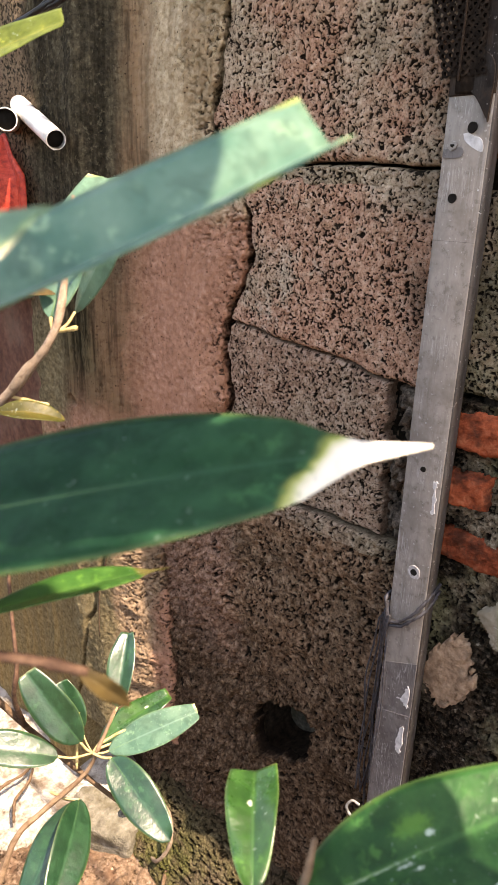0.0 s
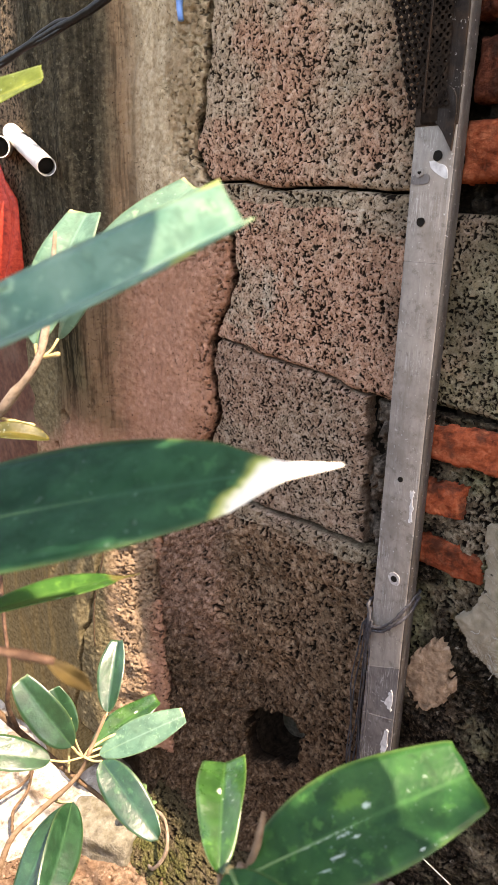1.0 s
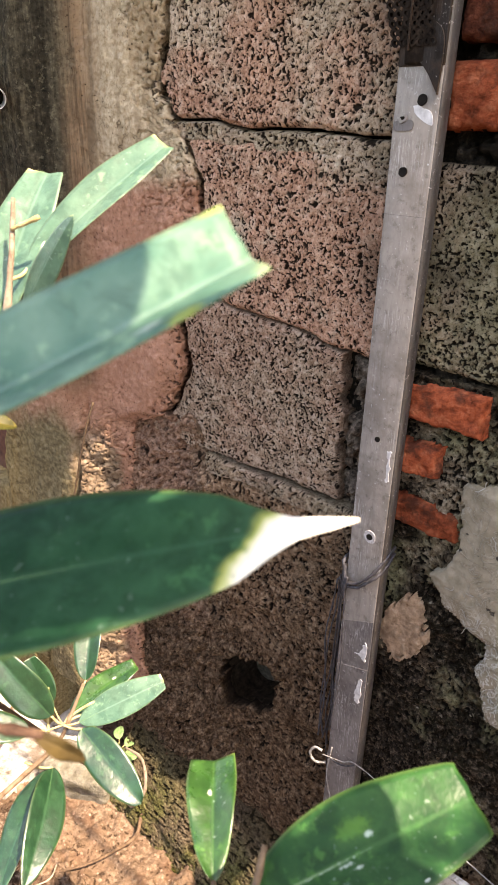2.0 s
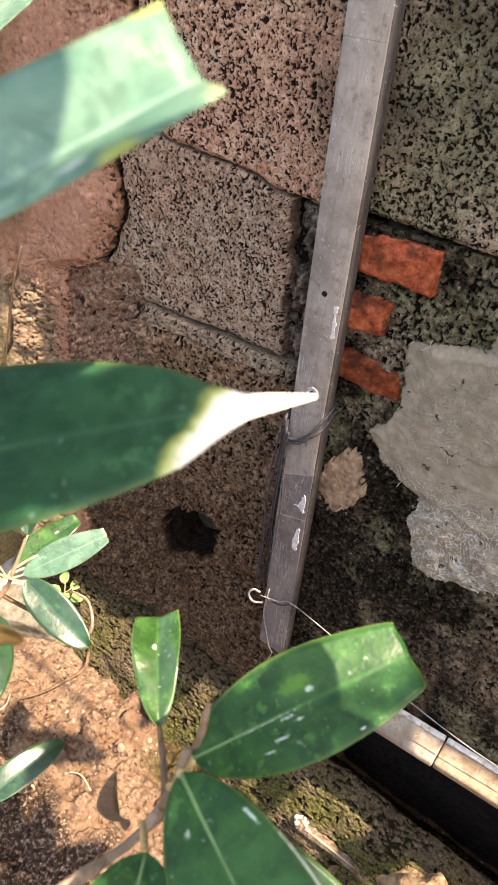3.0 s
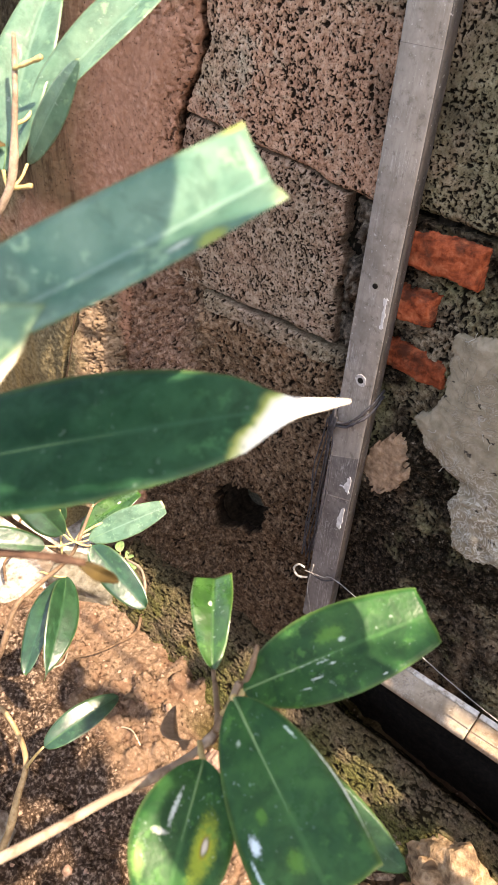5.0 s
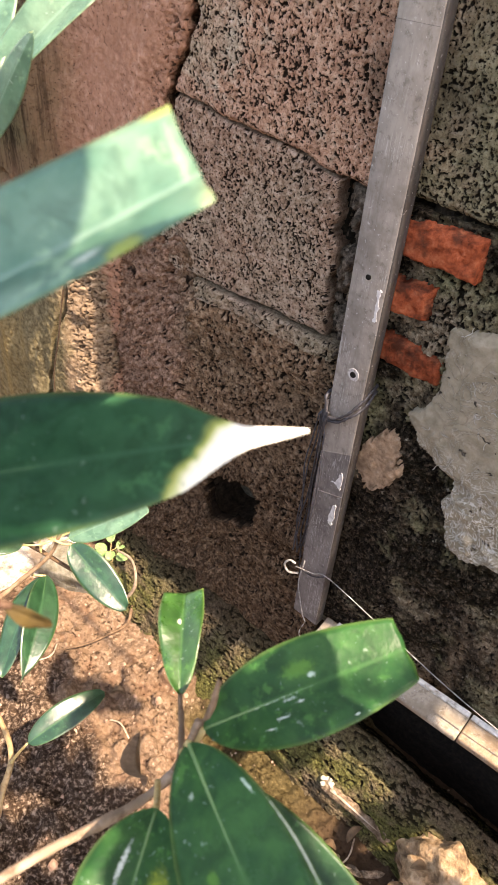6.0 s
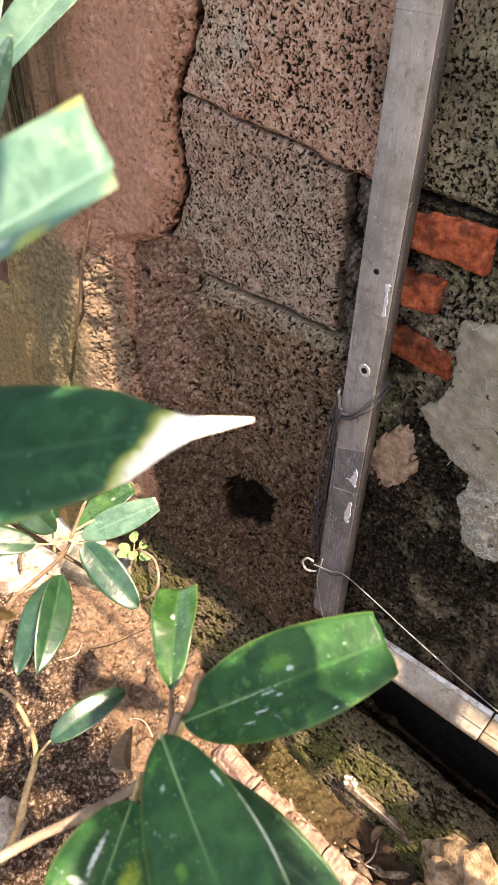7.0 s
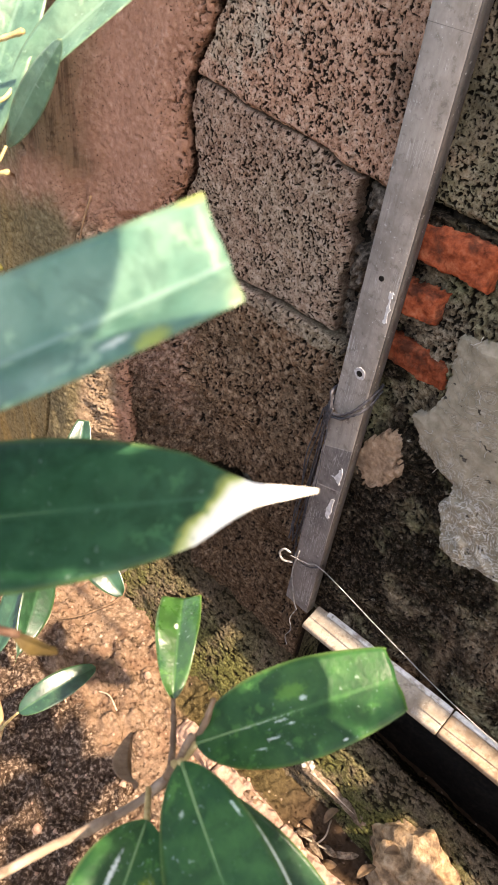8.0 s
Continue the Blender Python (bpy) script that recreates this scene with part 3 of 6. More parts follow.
M_GREYSTONE = mat_simple("grey stone", [(0.3, (0.085, 0.074, 0.054)), (0.55, (0.20, 0.18, 0.14)), (0.8, (0.34, 0.31, 0.255))], 60, 0.92, 0, 0.8, 0.004, 0.1, ((0.12, 0.10, 0.06), 0.7), 22)
M_CURB = mat_simple("weathered pink brick", [(0.3, (0.15, 0.086, 0.060)), (0.55, (0.34, 0.225, 0.170)), (0.8, (0.52, 0.39, 0.31))], 60, 0.92, 0, 0.6, 0.003, 0.2, ((0.20, 0.13, 0.09), 0.6), 30, 0.1)
M_GRIT = mat_simple("earthy grit", [(0.3, (0.16, 0.09, 0.06)), (0.55, (0.34, 0.22, 0.16)), (0.8, (0.55, 0.42, 0.34))], 60, 0.95, 0, 0.6, 0.003, 0.05)
M_BARK = mat_simple("pale bark", [(0.3, (0.21, 0.15, 0.105)), (0.55, (0.42, 0.335, 0.255)), (0.8, (0.60, 0.51, 0.42))], 120, 0.85, 0, 0.6, 0.001, 0.3, ((0.15, 0.09, 0.05), 0.5), 60)
M_TWIG = mat_simple("green yellow twig", [(0.3, (0.34, 0.24, 0.09)), (0.55, (0.52, 0.40, 0.19)), (0.8, (0.62, 0.52, 0.30))], 120, 0.75, 0, 0.5, 0.001, 0.3)
M_DARKTWIG = mat_simple("dark root bark", [(0.3, (0.06, 0.035, 0.02)), (0.55, (0.14, 0.085, 0.05)), (0.8, (0.25, 0.17, 0.11))], 120, 0.85, 0, 0.5, 0.001, 0.3)
M_DRYLEAF = mat_simple("dry brown leaf", [(0.3, (0.060, 0.032, 0.016)), (0.55, (0.135, 0.082, 0.044)), (0.8, (0.24, 0.165, 0.095))], 60, 0.75, 0, 0.4, 0.001, 0.3)
M_WIRE_BLACK = mat_simple("black wire", [(0.3, (0.005, 0.005, 0.005)), (0.8, (0.018, 0.018, 0.020))], 90, 0.45, 0, 0.2, 0.0005, 0.12)
M_CORD = mat_simple("grey cord", [(0.3, (0.014, 0.013, 0.015)), (0.55, (0.045, 0.043, 0.050)), (0.8, (0.115, 0.11, 0.12))], 200, 0.65, 0, 0.5, 0.0005)
M_STRING = mat_simple("pale string", [(0.36, (0.10, 0.092, 0.085)), (0.55, (0.26, 0.245, 0.23)), (0.75, (0.44, 0.42, 0.39))], 200, 0.7, 0, 0.5, 0.0005)
M_PVC = mat_simple("white pipe", [(0.3, (0.66, 0.64, 0.60)), (0.8, (0.82, 0.81, 0.78))], 30, 0.4, 0, 0.1, 0.0005, 0.5, ((0.45, 0.40, 0.33), 0.5), 22)
M_HOLE = mat_simple("dark bore", [(0.3, (0.008, 0.007, 0.006)), (0.8, (0.02, 0.018, 0.016))], 60, 0.95, 0, 0.1, 0.0005, 0.05)
M_RED = mat_simple("faded red plastic sheet", [(0.3, (0.22, 0.020, 0.012)), (0.5, (0.48, 0.045, 0.025)), (0.75, (0.66, 0.11, 0.06))], 120, 0.5, 0, 0.6, 0.001, 0.3)
M_TERRA = mat_simple("reddish recess render", [(0.3, (0.060, 0.022, 0.013)), (0.55, (0.13, 0.052, 0.031)), (0.8, (0.20, 0.098, 0.062))], 60, 0.85, 0, 0.4, 0.001, 0.3, ((0.20, 0.12, 0.08), 0.5), 9)
M_BLUE = mat_simple("blue plastic", [(0.3, (0.06, 0.16, 0.42)), (0.8, (0.14, 0.30, 0.62))], 60, 0.45, 0, 0.3, 0.0005)
M_CHIP = mat_simple("bare white chip", [(0.3, (0.36, 0.34, 0.33)), (0.55, (0.55, 0.53, 0.52)), (0.8, (0.72, 0.71, 0.70))], 120, 0.6, 0, 0.3, 0.0005)
M_YARD = mat_simple("grey render", [(0.3, (0.16, 0.145, 0.12)), (0.8, (0.30, 0.275, 0.24))], 12, 0.95, 0, 0.3, 0.003)
M_LICHEN = mat_simple("white fungus", [(0.36, (0.20, 0.175, 0.13)), (0.52, (0.42, 0.385, 0.31)), (0.7, (0.66, 0.62, 0.53))], 120, 0.9, 0, 0.6, 0.002)


def mat_steel(name, base, dirt, rust=0.0, wear=0.7, spec=0.4):
    m = mat_new(name, 0.6, 0.12, spec)
    k = Nodes(m)
    f = k.noise(1.0, 5, 0.7, src=k.scaled((90, 90, 30)))
    blot = k.noise(16, 5, 0.65)
    c = k.mix(k.span(f, 0.35, 0.7), tuple(v * 0.86 for v in base), tuple(min(1, v * 1.08) for v in base))
    c = k.mix(k.span(blot, 0.44, 0.66, 0, 0.65), c, dirt)
    run = k.noise(1.0, 5, 0.65, src=k.scaled((110, 60, 7)))
    c = k.mix(k.span(run, 0.52, 0.70, 0, 0.4), c, tuple(q * 0.7 for q in dirt))
    c = k.mix(k.span(k.noise(85, 5, 0.7), 0.54, 0.66, 0, 0.5), c, tuple(q * 0.6 for q in dirt))
    c = k.mix(k.span(k.noise(260, 3, 0.6), 0.64, 0.70, 0, 0.5), c, (0.46, 0.44, 0.42))
    dots = k.span(k.voronoi(120), 0.06, 0.12, 1, 0)
    c = k.mix(k.math('MULTIPLY', dots, k.span(k.noise(25), 0.5, 0.6, 0, wear)), c, (0.5, 0.5, 0.5))
    if rust:
        c = k.mix(k.span(k.noise(26, 5, 0.7), 0.45, 0.6, 0, rust), c, (0.12, 0.065, 0.035))
    k.colour(c)
    k.rough(k.span(blot, 0.3, 0.7, 0.5, 0.8))
    scr = k.math('ABSOLUTE', k.math('SUBTRACT', k.noise(1.0, 3, 0.6, src=k.scaled((420, 420, 12))), 0.5))
    scr = k.math('MULTIPLY', k.span(scr, 0.004, 0.02, 1, 0), k.span(k.noise(20, 3), 0.45, 0.62, 0, 0.7 * wear))
    k.colour(k.mix(scr, c, (0.52, 0.50, 0.49)))
    k.bump(k.math('ADD', f, k.noise(150, 3)), 0.3, 0.0008)
    return m


M_STEEL = mat_steel("dull grey metal", (0.268, 0.235, 0.208), (0.133, 0.110, 0.092))
M_STEEL_DARK = mat_steel("grimy lapped metal", (0.155, 0.136, 0.129), (0.060, 0.047, 0.041))
# dark copy of the metal: shade on the upper post put into colour
M_STEEL_SHADED = mat_steel("metal darkened as shade", (0.030, 0.024, 0.021), (0.012, 0.009, 0.008), 0.15, 0.08, 0.05)
M_SILL = mat_steel("bleached metal sill", (0.33, 0.275, 0.21), (0.15, 0.110, 0.075))
M_SILL_TAN = mat_steel("rust stained sill", (0.36, 0.26, 0.165), (0.15, 0.085, 0.045), 0.4)
M_LIP = mat_simple("flaking white paint", [(0.3, (0.20, 0.17, 0.14)), (0.45, (0.50, 0.47, 0.42)), (0.8, (0.72, 0.70, 0.66))], 120, 0.8, 0, 0.5, 0.001, 0.1, ((0.18, 0.13, 0.09), 0.8), 40)
M_DRIFT = mat_simple("weathered stick wood", [(0.3, (0.07, 0.045, 0.030)), (0.55, (0.20, 0.145, 0.10)), (0.8, (0.36, 0.28, 0.21))], 160, 0.9, 0, 0.7, 0.002, 0.05, ((0.05, 0.032, 0.02), 0.7), 50)
M_FLANK = mat_steel("darker side metal", (0.075, 0.066, 0.061), (0.030, 0.025, 0.022), 0.1, 0.2)
M_PERF = mat_simple("rusty perforated metal", [(0.3, (0.006, 0.004, 0.003)), (0.55, (0.016, 0.011, 0.008)), (0.8, (0.048, 0.032, 0.023))], 110, 0.85, 0, 0.5, 0.001, 0.05)
M_DARKMORTAR = mat_simple("near-black mortar", [(0.3, (0.006, 0.005, 0.004)), (0.55, (0.022, 0.017, 0.012)), (0.8, (0.085, 0.068, 0.048))], 150, 0.95, 0, 0.9, 0.004, 0.05)

CREAM = ((0.42, 0.46, 0.12), (0.88, 0.84, 0.74))
M_LEAF = mat_leaf("dark green leaf", (0.010, 0.042, 0.016), (0.028, 0.085, 0.034), None, 0.0, 0.30)
M_LEAF_TIP = mat_leaf("dark leaf with bleached tip", (0.007, 0.044, 0.020), (0.020, 0.085, 0.040), (*CREAM, 0.075), 0.0, 0.36, 0.805, (), 0.16, 0.13)
M_LEAF_PALE = mat_leaf("pale worn leaf", (0.066, 0.172, 0.122), (0.150, 0.270, 0.196), ((0.36, 0.40, 0.20), (0.58, 0.50, 0.40), 0.0), 0.0, 0.30, 0.988,
                       [(0.985, 0.02, 0.030, 0.05, (0.34, 0.38, 0.08), 0.5, 0.6), (0.885, 0.95, 0.030, 0.14, (0.28, 0.33, 0.06), 0.5, 0.8), (0.84, 0.82, 0.024, 0.05, (0.52, 0.58, 0.48), 0.8, 0.9)], 0.1, 0.3, 0.2)
M_LEAF_CREAM = mat_leaf("pale leaf with cream end", (0.090, 0.190, 0.115), (0.180, 0.300, 0.185), ((0.38, 0.44, 0.22), (0.60, 0.53, 0.42), 0.10), 0.0, 0.32, 0.955)
GREEN_A, GREEN_B = (0.009, 0.050, 0.016), (0.026, 0.100, 0.026)
WITHER = ((0.08, 0.14, 0.03), (0.26, 0.22, 0.10), 0.0)
M_LEAF_SPOT = mat_leaf("blotched green leaf", GREEN_A, GREEN_B, WITHER, 0.0, 0.27, 0.99,
                       [(0.50, 0.30, 0.10, 0.10, (0.09, 0.24, 0.03), 0.8, 0.5), (0.30, 0.505, 0.17, 0.013, (0.40, 0.50, 0.40), 2.2, 0.7), (0.42, 0.545, 0.035, 0.018, (0.45, 0.55, 0.46), 2.2, 0.7),
                        (0.46, 0.60, 0.022, 0.018, (0.52, 0.62, 0.52), 1.2, 0.8), (0.36, 0.70, 0.030, 0.016, (0.50, 0.60, 0.52), 1.4, 0.8), (0.30, 0.78, 0.04, 0.012, (0.46, 0.56, 0.48), 1.4, 0.7), (0.55, 0.40, 0.02, 0.03, (0.50, 0.62, 0.52), 1.4, 0.7), (0.68, 0.93, 0.015, 0.012, (0.58, 0.68, 0.56), 0.8, 0.7)], 0.25)
M_LEAF_FRESH = mat_leaf("fresh green leaf", (0.014, 0.060, 0.014), (0.036, 0.112, 0.025), WITHER, 0.0, 0.22, 0.985, [(0.68, 0.44, 0.035, 0.05, (0.50, 0.56, 0.44), 1.2, 0.8)], 0.3, 0.6)
M_LEAF_SCRAPED = mat_leaf("scraped green leaf", GREEN_A, GREEN_B, WITHER, 0.0, 0.27, 0.975,
                          [(0.66, 0.86, 0.055, 0.050, (0.50, 0.62, 0.66), 1.0, 0.95), (0.78, 0.93, 0.10, 0.018, (0.44, 0.56, 0.54), 1.2, 0.8), (0.30, 0.09, 0.045, 0.025, (0.46, 0.58, 0.46), 1.2, 0.8), (0.62, 0.015, 0.30, 0.012, (0.50, 0.56, 0.44), 0.6, 0.9),
                           (0.80, 0.62, 0.07, 0.09, (0.09, 0.24, 0.03), 0.8, 0.5), (0.56, 0.72, 0.05, 0.06, (0.08, 0.22, 0.03), 0.8, 0.5), (0.22, 0.70, 0.02, 0.04, (0.40, 0.50, 0.40), 1.6, 0.6)], 0.25)
M_LEAF_RING = mat_leaf("green leaf with a ringed spot", GREEN_A, GREEN_B, WITHER, 0.0, 0.27, 0.975,
                       [(0.52, 0.27, 0.26, 0.15, (0.22, 0.28, 0.03), 0.5, 0.95), (0.50, 0.27, 0.10, 0.07, (0.40, 0.34, 0.03), 0.4, 0.9), (0.50, 0.27, 0.085, 0.055, (0.06, 0.035, 0.015), 0.2, 1.0), (0.50, 0.27, 0.062, 0.036, (0.52, 0.46, 0.36), 0.2, 1.0),
                        (0.32, 0.66, 0.13, 0.035, (0.50, 0.56, 0.50), 1.2, 0.85), (0.48, 0.74, 0.025, 0.11, (0.56, 0.56, 0.48), 1.2, 0.85), (0.66, 0.90, 0.12, 0.10, (0.16, 0.30, 0.08), 0.6, 0.7)])
M_BROWNTWIG = mat_simple("reddish brown dry twig", [(0.3, (0.045, 0.022, 0.014)), (0.55, (0.105, 0.055, 0.035)), (0.8, (0.22, 0.130, 0.085))], 160, 0.8, 0, 0.5, 0.001, 0.3)
M_RIB = mat_simple("pale green leaf rib", [(0.3, (0.07, 0.15, 0.05)), (0.8, (0.16, 0.26, 0.10))], 120, 0.5, 0, 0.2, 0.0003)
M_RIB_DARK = mat_simple("green leaf rib", [(0.3, (0.03, 0.08, 0.03)), (0.8, (0.08, 0.16, 0.06))], 120, 0.5, 0, 0.2, 0.0003)
M_HOLLOW = mat_simple("brown earth darkened as hole shade", [(0.3, (0.016, 0.011, 0.008)), (0.55, (0.05, 0.035, 0.024)), (0.8, (0.11, 0.08, 0.055))], 100, 0.95, 0, 0.8, 0.004, 0.05)
M_RECESS_SHADE = mat_simple("black recess shade", [(0.3, (0.005, 0.004, 0.003)), (0.55, (0.014, 0.010, 0.008)), (0.8, (0.035, 0.026, 0.019))], 120, 0.95, 0, 0.8, 0.004, 0.1)
M_JOINT = mat_block("crumbling joint mortar", 0.35, 0.35)
M_RUBBLE = mat_simple("dark joint rubble", [(0.3, (0.026, 0.019, 0.014)), (0.5, (0.15, 0.115, 0.088)), (0.72, (0.36, 0.285, 0.22))], 150, 0.95, 0, 0.9, 0.004, 0.05, ((0.02, 0.015, 0.011), 0.8), 34)
M_LEAF_BUSH = mat_leaf("glossy leaf with pale end", (0.006, 0.034, 0.014), (0.018, 0.070, 0.030), ((0.06, 0.11, 0.04), (0.22, 0.22, 0.10), 0.0), 0.0, 0.29, 0.975, (), 0.05, 0.8)
M_LEAF_YELLOW = mat_leaf("yellowing leaf", (0.070, 0.095, 0.016), (0.15, 0.18, 0.038), None, 0.0, 0.4)

M_LEAF_SEED = mat_leaf("pale seedling leaf", (0.13, 0.25, 0.085), (0.27, 0.39, 0.17), None, 0.0, 0.4)
M_DRYDARK = mat_simple("dark brown dry leaf", [(0.3, (0.035, 0.022, 0.007)), (0.55, (0.075, 0.050, 0.016)), (0.8, (0.14, 0.10, 0.035))], 60, 0.7, 0, 0.4, 0.001, 0.2)
M_SAPBARK = mat_simple("brown knotted bark", [(0.3, (0.10, 0.060, 0.036)), (0.55, (0.25, 0.165, 0.105)), (0.8, (0.42, 0.31, 0.22))], 140, 0.85, 0, 0.6, 0.001, 0.2, ((0.06, 0.035, 0.02), 0.5), 70)
M_OCHREBARK = mat_simple("ochre runner bark", [(0.3, (0.22, 0.135, 0.065)), (0.55, (0.45, 0.31, 0.165)), (0.8, (0.60, 0.46, 0.29))], 120, 0.85, 0, 0.6, 0.001, 0.2, ((0.10, 0.055, 0.028), 0.6), 60)
M_LEAF_SLIM = mat_leaf("slim leaf with a brown point", (0.016, 0.070, 0.014), (0.045, 0.125, 0.026), ((0.07, 0.11, 0.025), (0.10, 0.085, 0.028), 0.0), 0.0, 0.26, 0.80)
M_SAPPALE = mat_simple("fawn knotted bark", [(0.3, (0.13, 0.088, 0.060)), (0.52, (0.30, 0.222, 0.162)), (0.75, (0.50, 0.40, 0.31))], 140, 0.85, 0, 0.6, 0.001, 0.2, ((0.12, 0.075, 0.045), 0.6), 70)
M_LEAF_SAP = mat_leaf("pale sapling leaf", (0.052, 0.125, 0.082), (0.100, 0.195, 0.130), ((0.34, 0.40, 0.14), (0.55, 0.48, 0.30), -0.05), 0.0, 0.30, 0.985, (), 0.3, 0.5)
M_LEAF_OLIVE = mat_leaf("olive brown leaf", (0.036, 0.036, 0.009), (0.085, 0.075, 0.018), None, 0.0, 0.35)


# ---------- ground ----------
def spread(lo, hi, step, far, grow=1.35):
    """Coordinates that are close together between lo and hi and widen out to far on both sides."""
    mid = list(np.arange(lo, hi + step / 2, step))
    out, s = [], step
    a = lo
    while a > -far:
        s *= grow
        a -= s
        out.append(a)
    left = out[::-1]
    out, s, b = [], step, mid[-1]
    while b < far:
        s *= grow
        b += s
        out.append(b)
    return np.array(left + mid + out)


def ground_height(X, Y):
    fade = np.clip(1.5 - np.hypot(X + 0.4, Y - 0.3), 0, 1)
    loose = np.clip(2.2 * vnoise(X / 0.10, Y / 0.10, 21) + 0.55 + np.clip((0.36 - Y) / 0.06, 0, 1), 0.28, 1)
    h = 0.07 + fade * (0.012 * fbm(X / 0.16, Y / 0.16, 3, 3) + 0.0130 * loose * fbm(X / 0.030, Y / 0.030, 8, 5, 0.6))
    clod = cells(X / 0.026 + 1.1 * vnoise(X / 0.03, Y / 0.03, 16), Y / 0.022 + 1.1 * vnoise(X / 0.03, Y / 0.03, 17), 12)
    h += fade * loose * 0.018 * np.clip(0.5 - clod, 0, 1) * np.clip(2 * vnoise(X / 0.11, Y / 0.11, 4), 0, 1)
    crumb = cells(X / 0.0095 + 0.9 * vnoise(X / 0.011, Y / 0.011, 31), Y / 0.0085 + 0.9 * vnoise(X / 0.011, Y / 0.011, 34), 32)
    h += fade * np.clip(loose - 0.45, 0, 1) * 0.0050 * np.clip(0.55 - crumb, 0, 0.4) / 0.4 * np.clip(0.6 + 1.5 * vnoise(X / 0.04, Y / 0.04, 33), 0, 1)
    lump_ = cells(X / 0.048 + 0.3 * vnoise(X / 0.02, Y / 0.02, 15), Y / 0.048, 13)
    h += fade * loose * 0.013 * np.clip(0.42 - lump_, 0, 0.12) / 0.12 * np.clip(3 * vnoise(X / 0.15, Y / 0.15, 14) + 0.3, 0, 1)
    gutter = np.clip((Y - 0.48) / 0.015, 0, 1) * np.clip((X + 0.45) / 0.05, 0, 1) * np.clip((1.0 - X) / 0.3, 0, 1)
    return h - 0.022 * gutter


gx, gy = spread(-1.1, 0.25, 0.003, 60), spread(0.0, 0.66, 0.003, 60)
GX, GY = np.meshgrid(gx, gy)
thing("ground", grid_mesh("ground", np.stack([GX, GY, ground_height(GX, GY)], -1)), M_SOIL,
      "dry reddish earth with pebbles and humus darkened as leaf shade", "ground", kind="structure")

# ---------- the wall ----------
wall = thing("wall_main", bpy.data.meshes.new("wall_main"), M_MORTAR,
             "old masonry wall of cinder blocks, bricks and peeling plaster", "wall", kind="structure")
bm = box_bm(-3.0, 3.0, 0.76, 0.95, -0.3, 2.48)
bm.to_mesh(wall.data)
bm.free()


def face_sheet(name, x0, x1, zb, zt, depth, step=0.0022, mask=None, back=0.77, pore=None):
    """A standing sheet between the lines zb(x) and zt(x) whose face lies at y = depth(X, Z)."""
    nx = max(3, int((x1 - x0) / step) + 1)
    zb0 = zb if callable(zb) else (lambda x: zb + 0 * x)
    zt0 = zt if callable(zt) else (lambda x: zt + 0 * x)
    xm = (x0 + x1) / 2
    nz = max(3, int((zt0(np.array(xm)) - zb0(np.array(xm))) / step) + 1)
    X, V = np.meshgrid(np.linspace(x0, x1, nx), np.linspace(0, 1, nz))
    Z = zb0(X) * (1 - V) + zt0(X) * V
    Y = depth(X, Z, V)
    keep = None
    if mask is not None:
        keep = mask((X[:-1, :-1] + X[1:, 1:]) / 2, (Z[:-1, :-1] + Z[1:, 1:]) / 2)
    return grid_mesh(name, np.stack([X, Y, Z], -1), keep, back, True, None if pore is None else pore(X, Z) if callable(pore) else pore_field(X, Z, *pore))


# the broken edge of the plaster coat
EDGE_Z = [0.00, 0.30, 0.52, 0.66, 0.775, 0.856, 0.888, 0.913, 0.973, 1.034, 1.088, 1.158, 1.206, 1.278, 1.310, 1.359, 1.433, 1.75]
EDGE_X = [-0.68, -0.69, -0.708, -0.728, -0.70, -0.695, -0.628, -0.608, -0.582, -0.596, -0.585, -0.551, -0.556, -0.604, -0.627, -0.611, -0.600, -0.59]


def rounded(a, width):
    """0 inside, rising to 1 at the border."""
    t = np.clip(1 - a / width, 0, 1)
    return t * t


def block(name, x0, x1, zb, zt, y, mat, seed, step=0.0011, amp=0.75, edge=0.006, size=0.0022):
    zb0 = zb if callable(zb) else (lambda x: zb + 0 * x)
    zt0 = zt if callable(zt) else (lambda x: zt + 0 * x)

    def nibble(X, Z):
        return 0.010 * np.clip(0.35 + fbm(X / 0.03, Z / 0.03, seed + 60, 3), 0, 1) + 0.002 * vnoise(X / 0.004, Z / 0.004, seed + 61)

    def depth(X, Z, V):
        wob = 0.002 * vnoise(X / 0.02, Z / 0.02, seed + 40)
        d = np.minimum(np.minimum(X - x0, x1 - X - nibble(X, Z)), np.minimum(Z - zb0(X), zt0(X) - Z)) + wob
        crack = np.clip((np.interp(Z, EDGE_Z, EDGE_X) + 0.009 + 0.004 * vnoise(X / 0.02, Z / 0.02, 90) - X) / 0.006, 0, 1)
        return y - amp * porous(X, Z, seed, size) + edge * rounded(np.maximum(d, 0), 0.006) + 0.014 * crack

    def clear_of_plaster(X, Z):
        return (X < x1 - nibble(X, Z)) & (X > np.interp(Z, EDGE_Z, EDGE_X) + 0.001 + 0.005 * vnoise(X / 0.012, Z / 0.012, 90))

    return piece(name, face_sheet(name, x0, x1, zb, zt, depth, step, clear_of_plaster, pore=(seed, size)), mat, wall)


def slope(z, k, x0):
    return lambda x: z + k * (x - x0)


def ragged(z, k, x0, seed):
    return lambda x: z + k * (x - x0) + 0.0030 * fbm(np.asarray(x) / 0.045, 0.0 * np.asarray(x), seed, 3)


# mortar bed behind the blocks
piece("mortar_bed", face_sheet("mortar_bed", -0.72, -0.24, 0.80, 1.75, lambda X, Z, V: 0.682 - 0.8 * porous(X, Z, 61, 0.0055), 0.003), M_DARKMORTAR, wall)
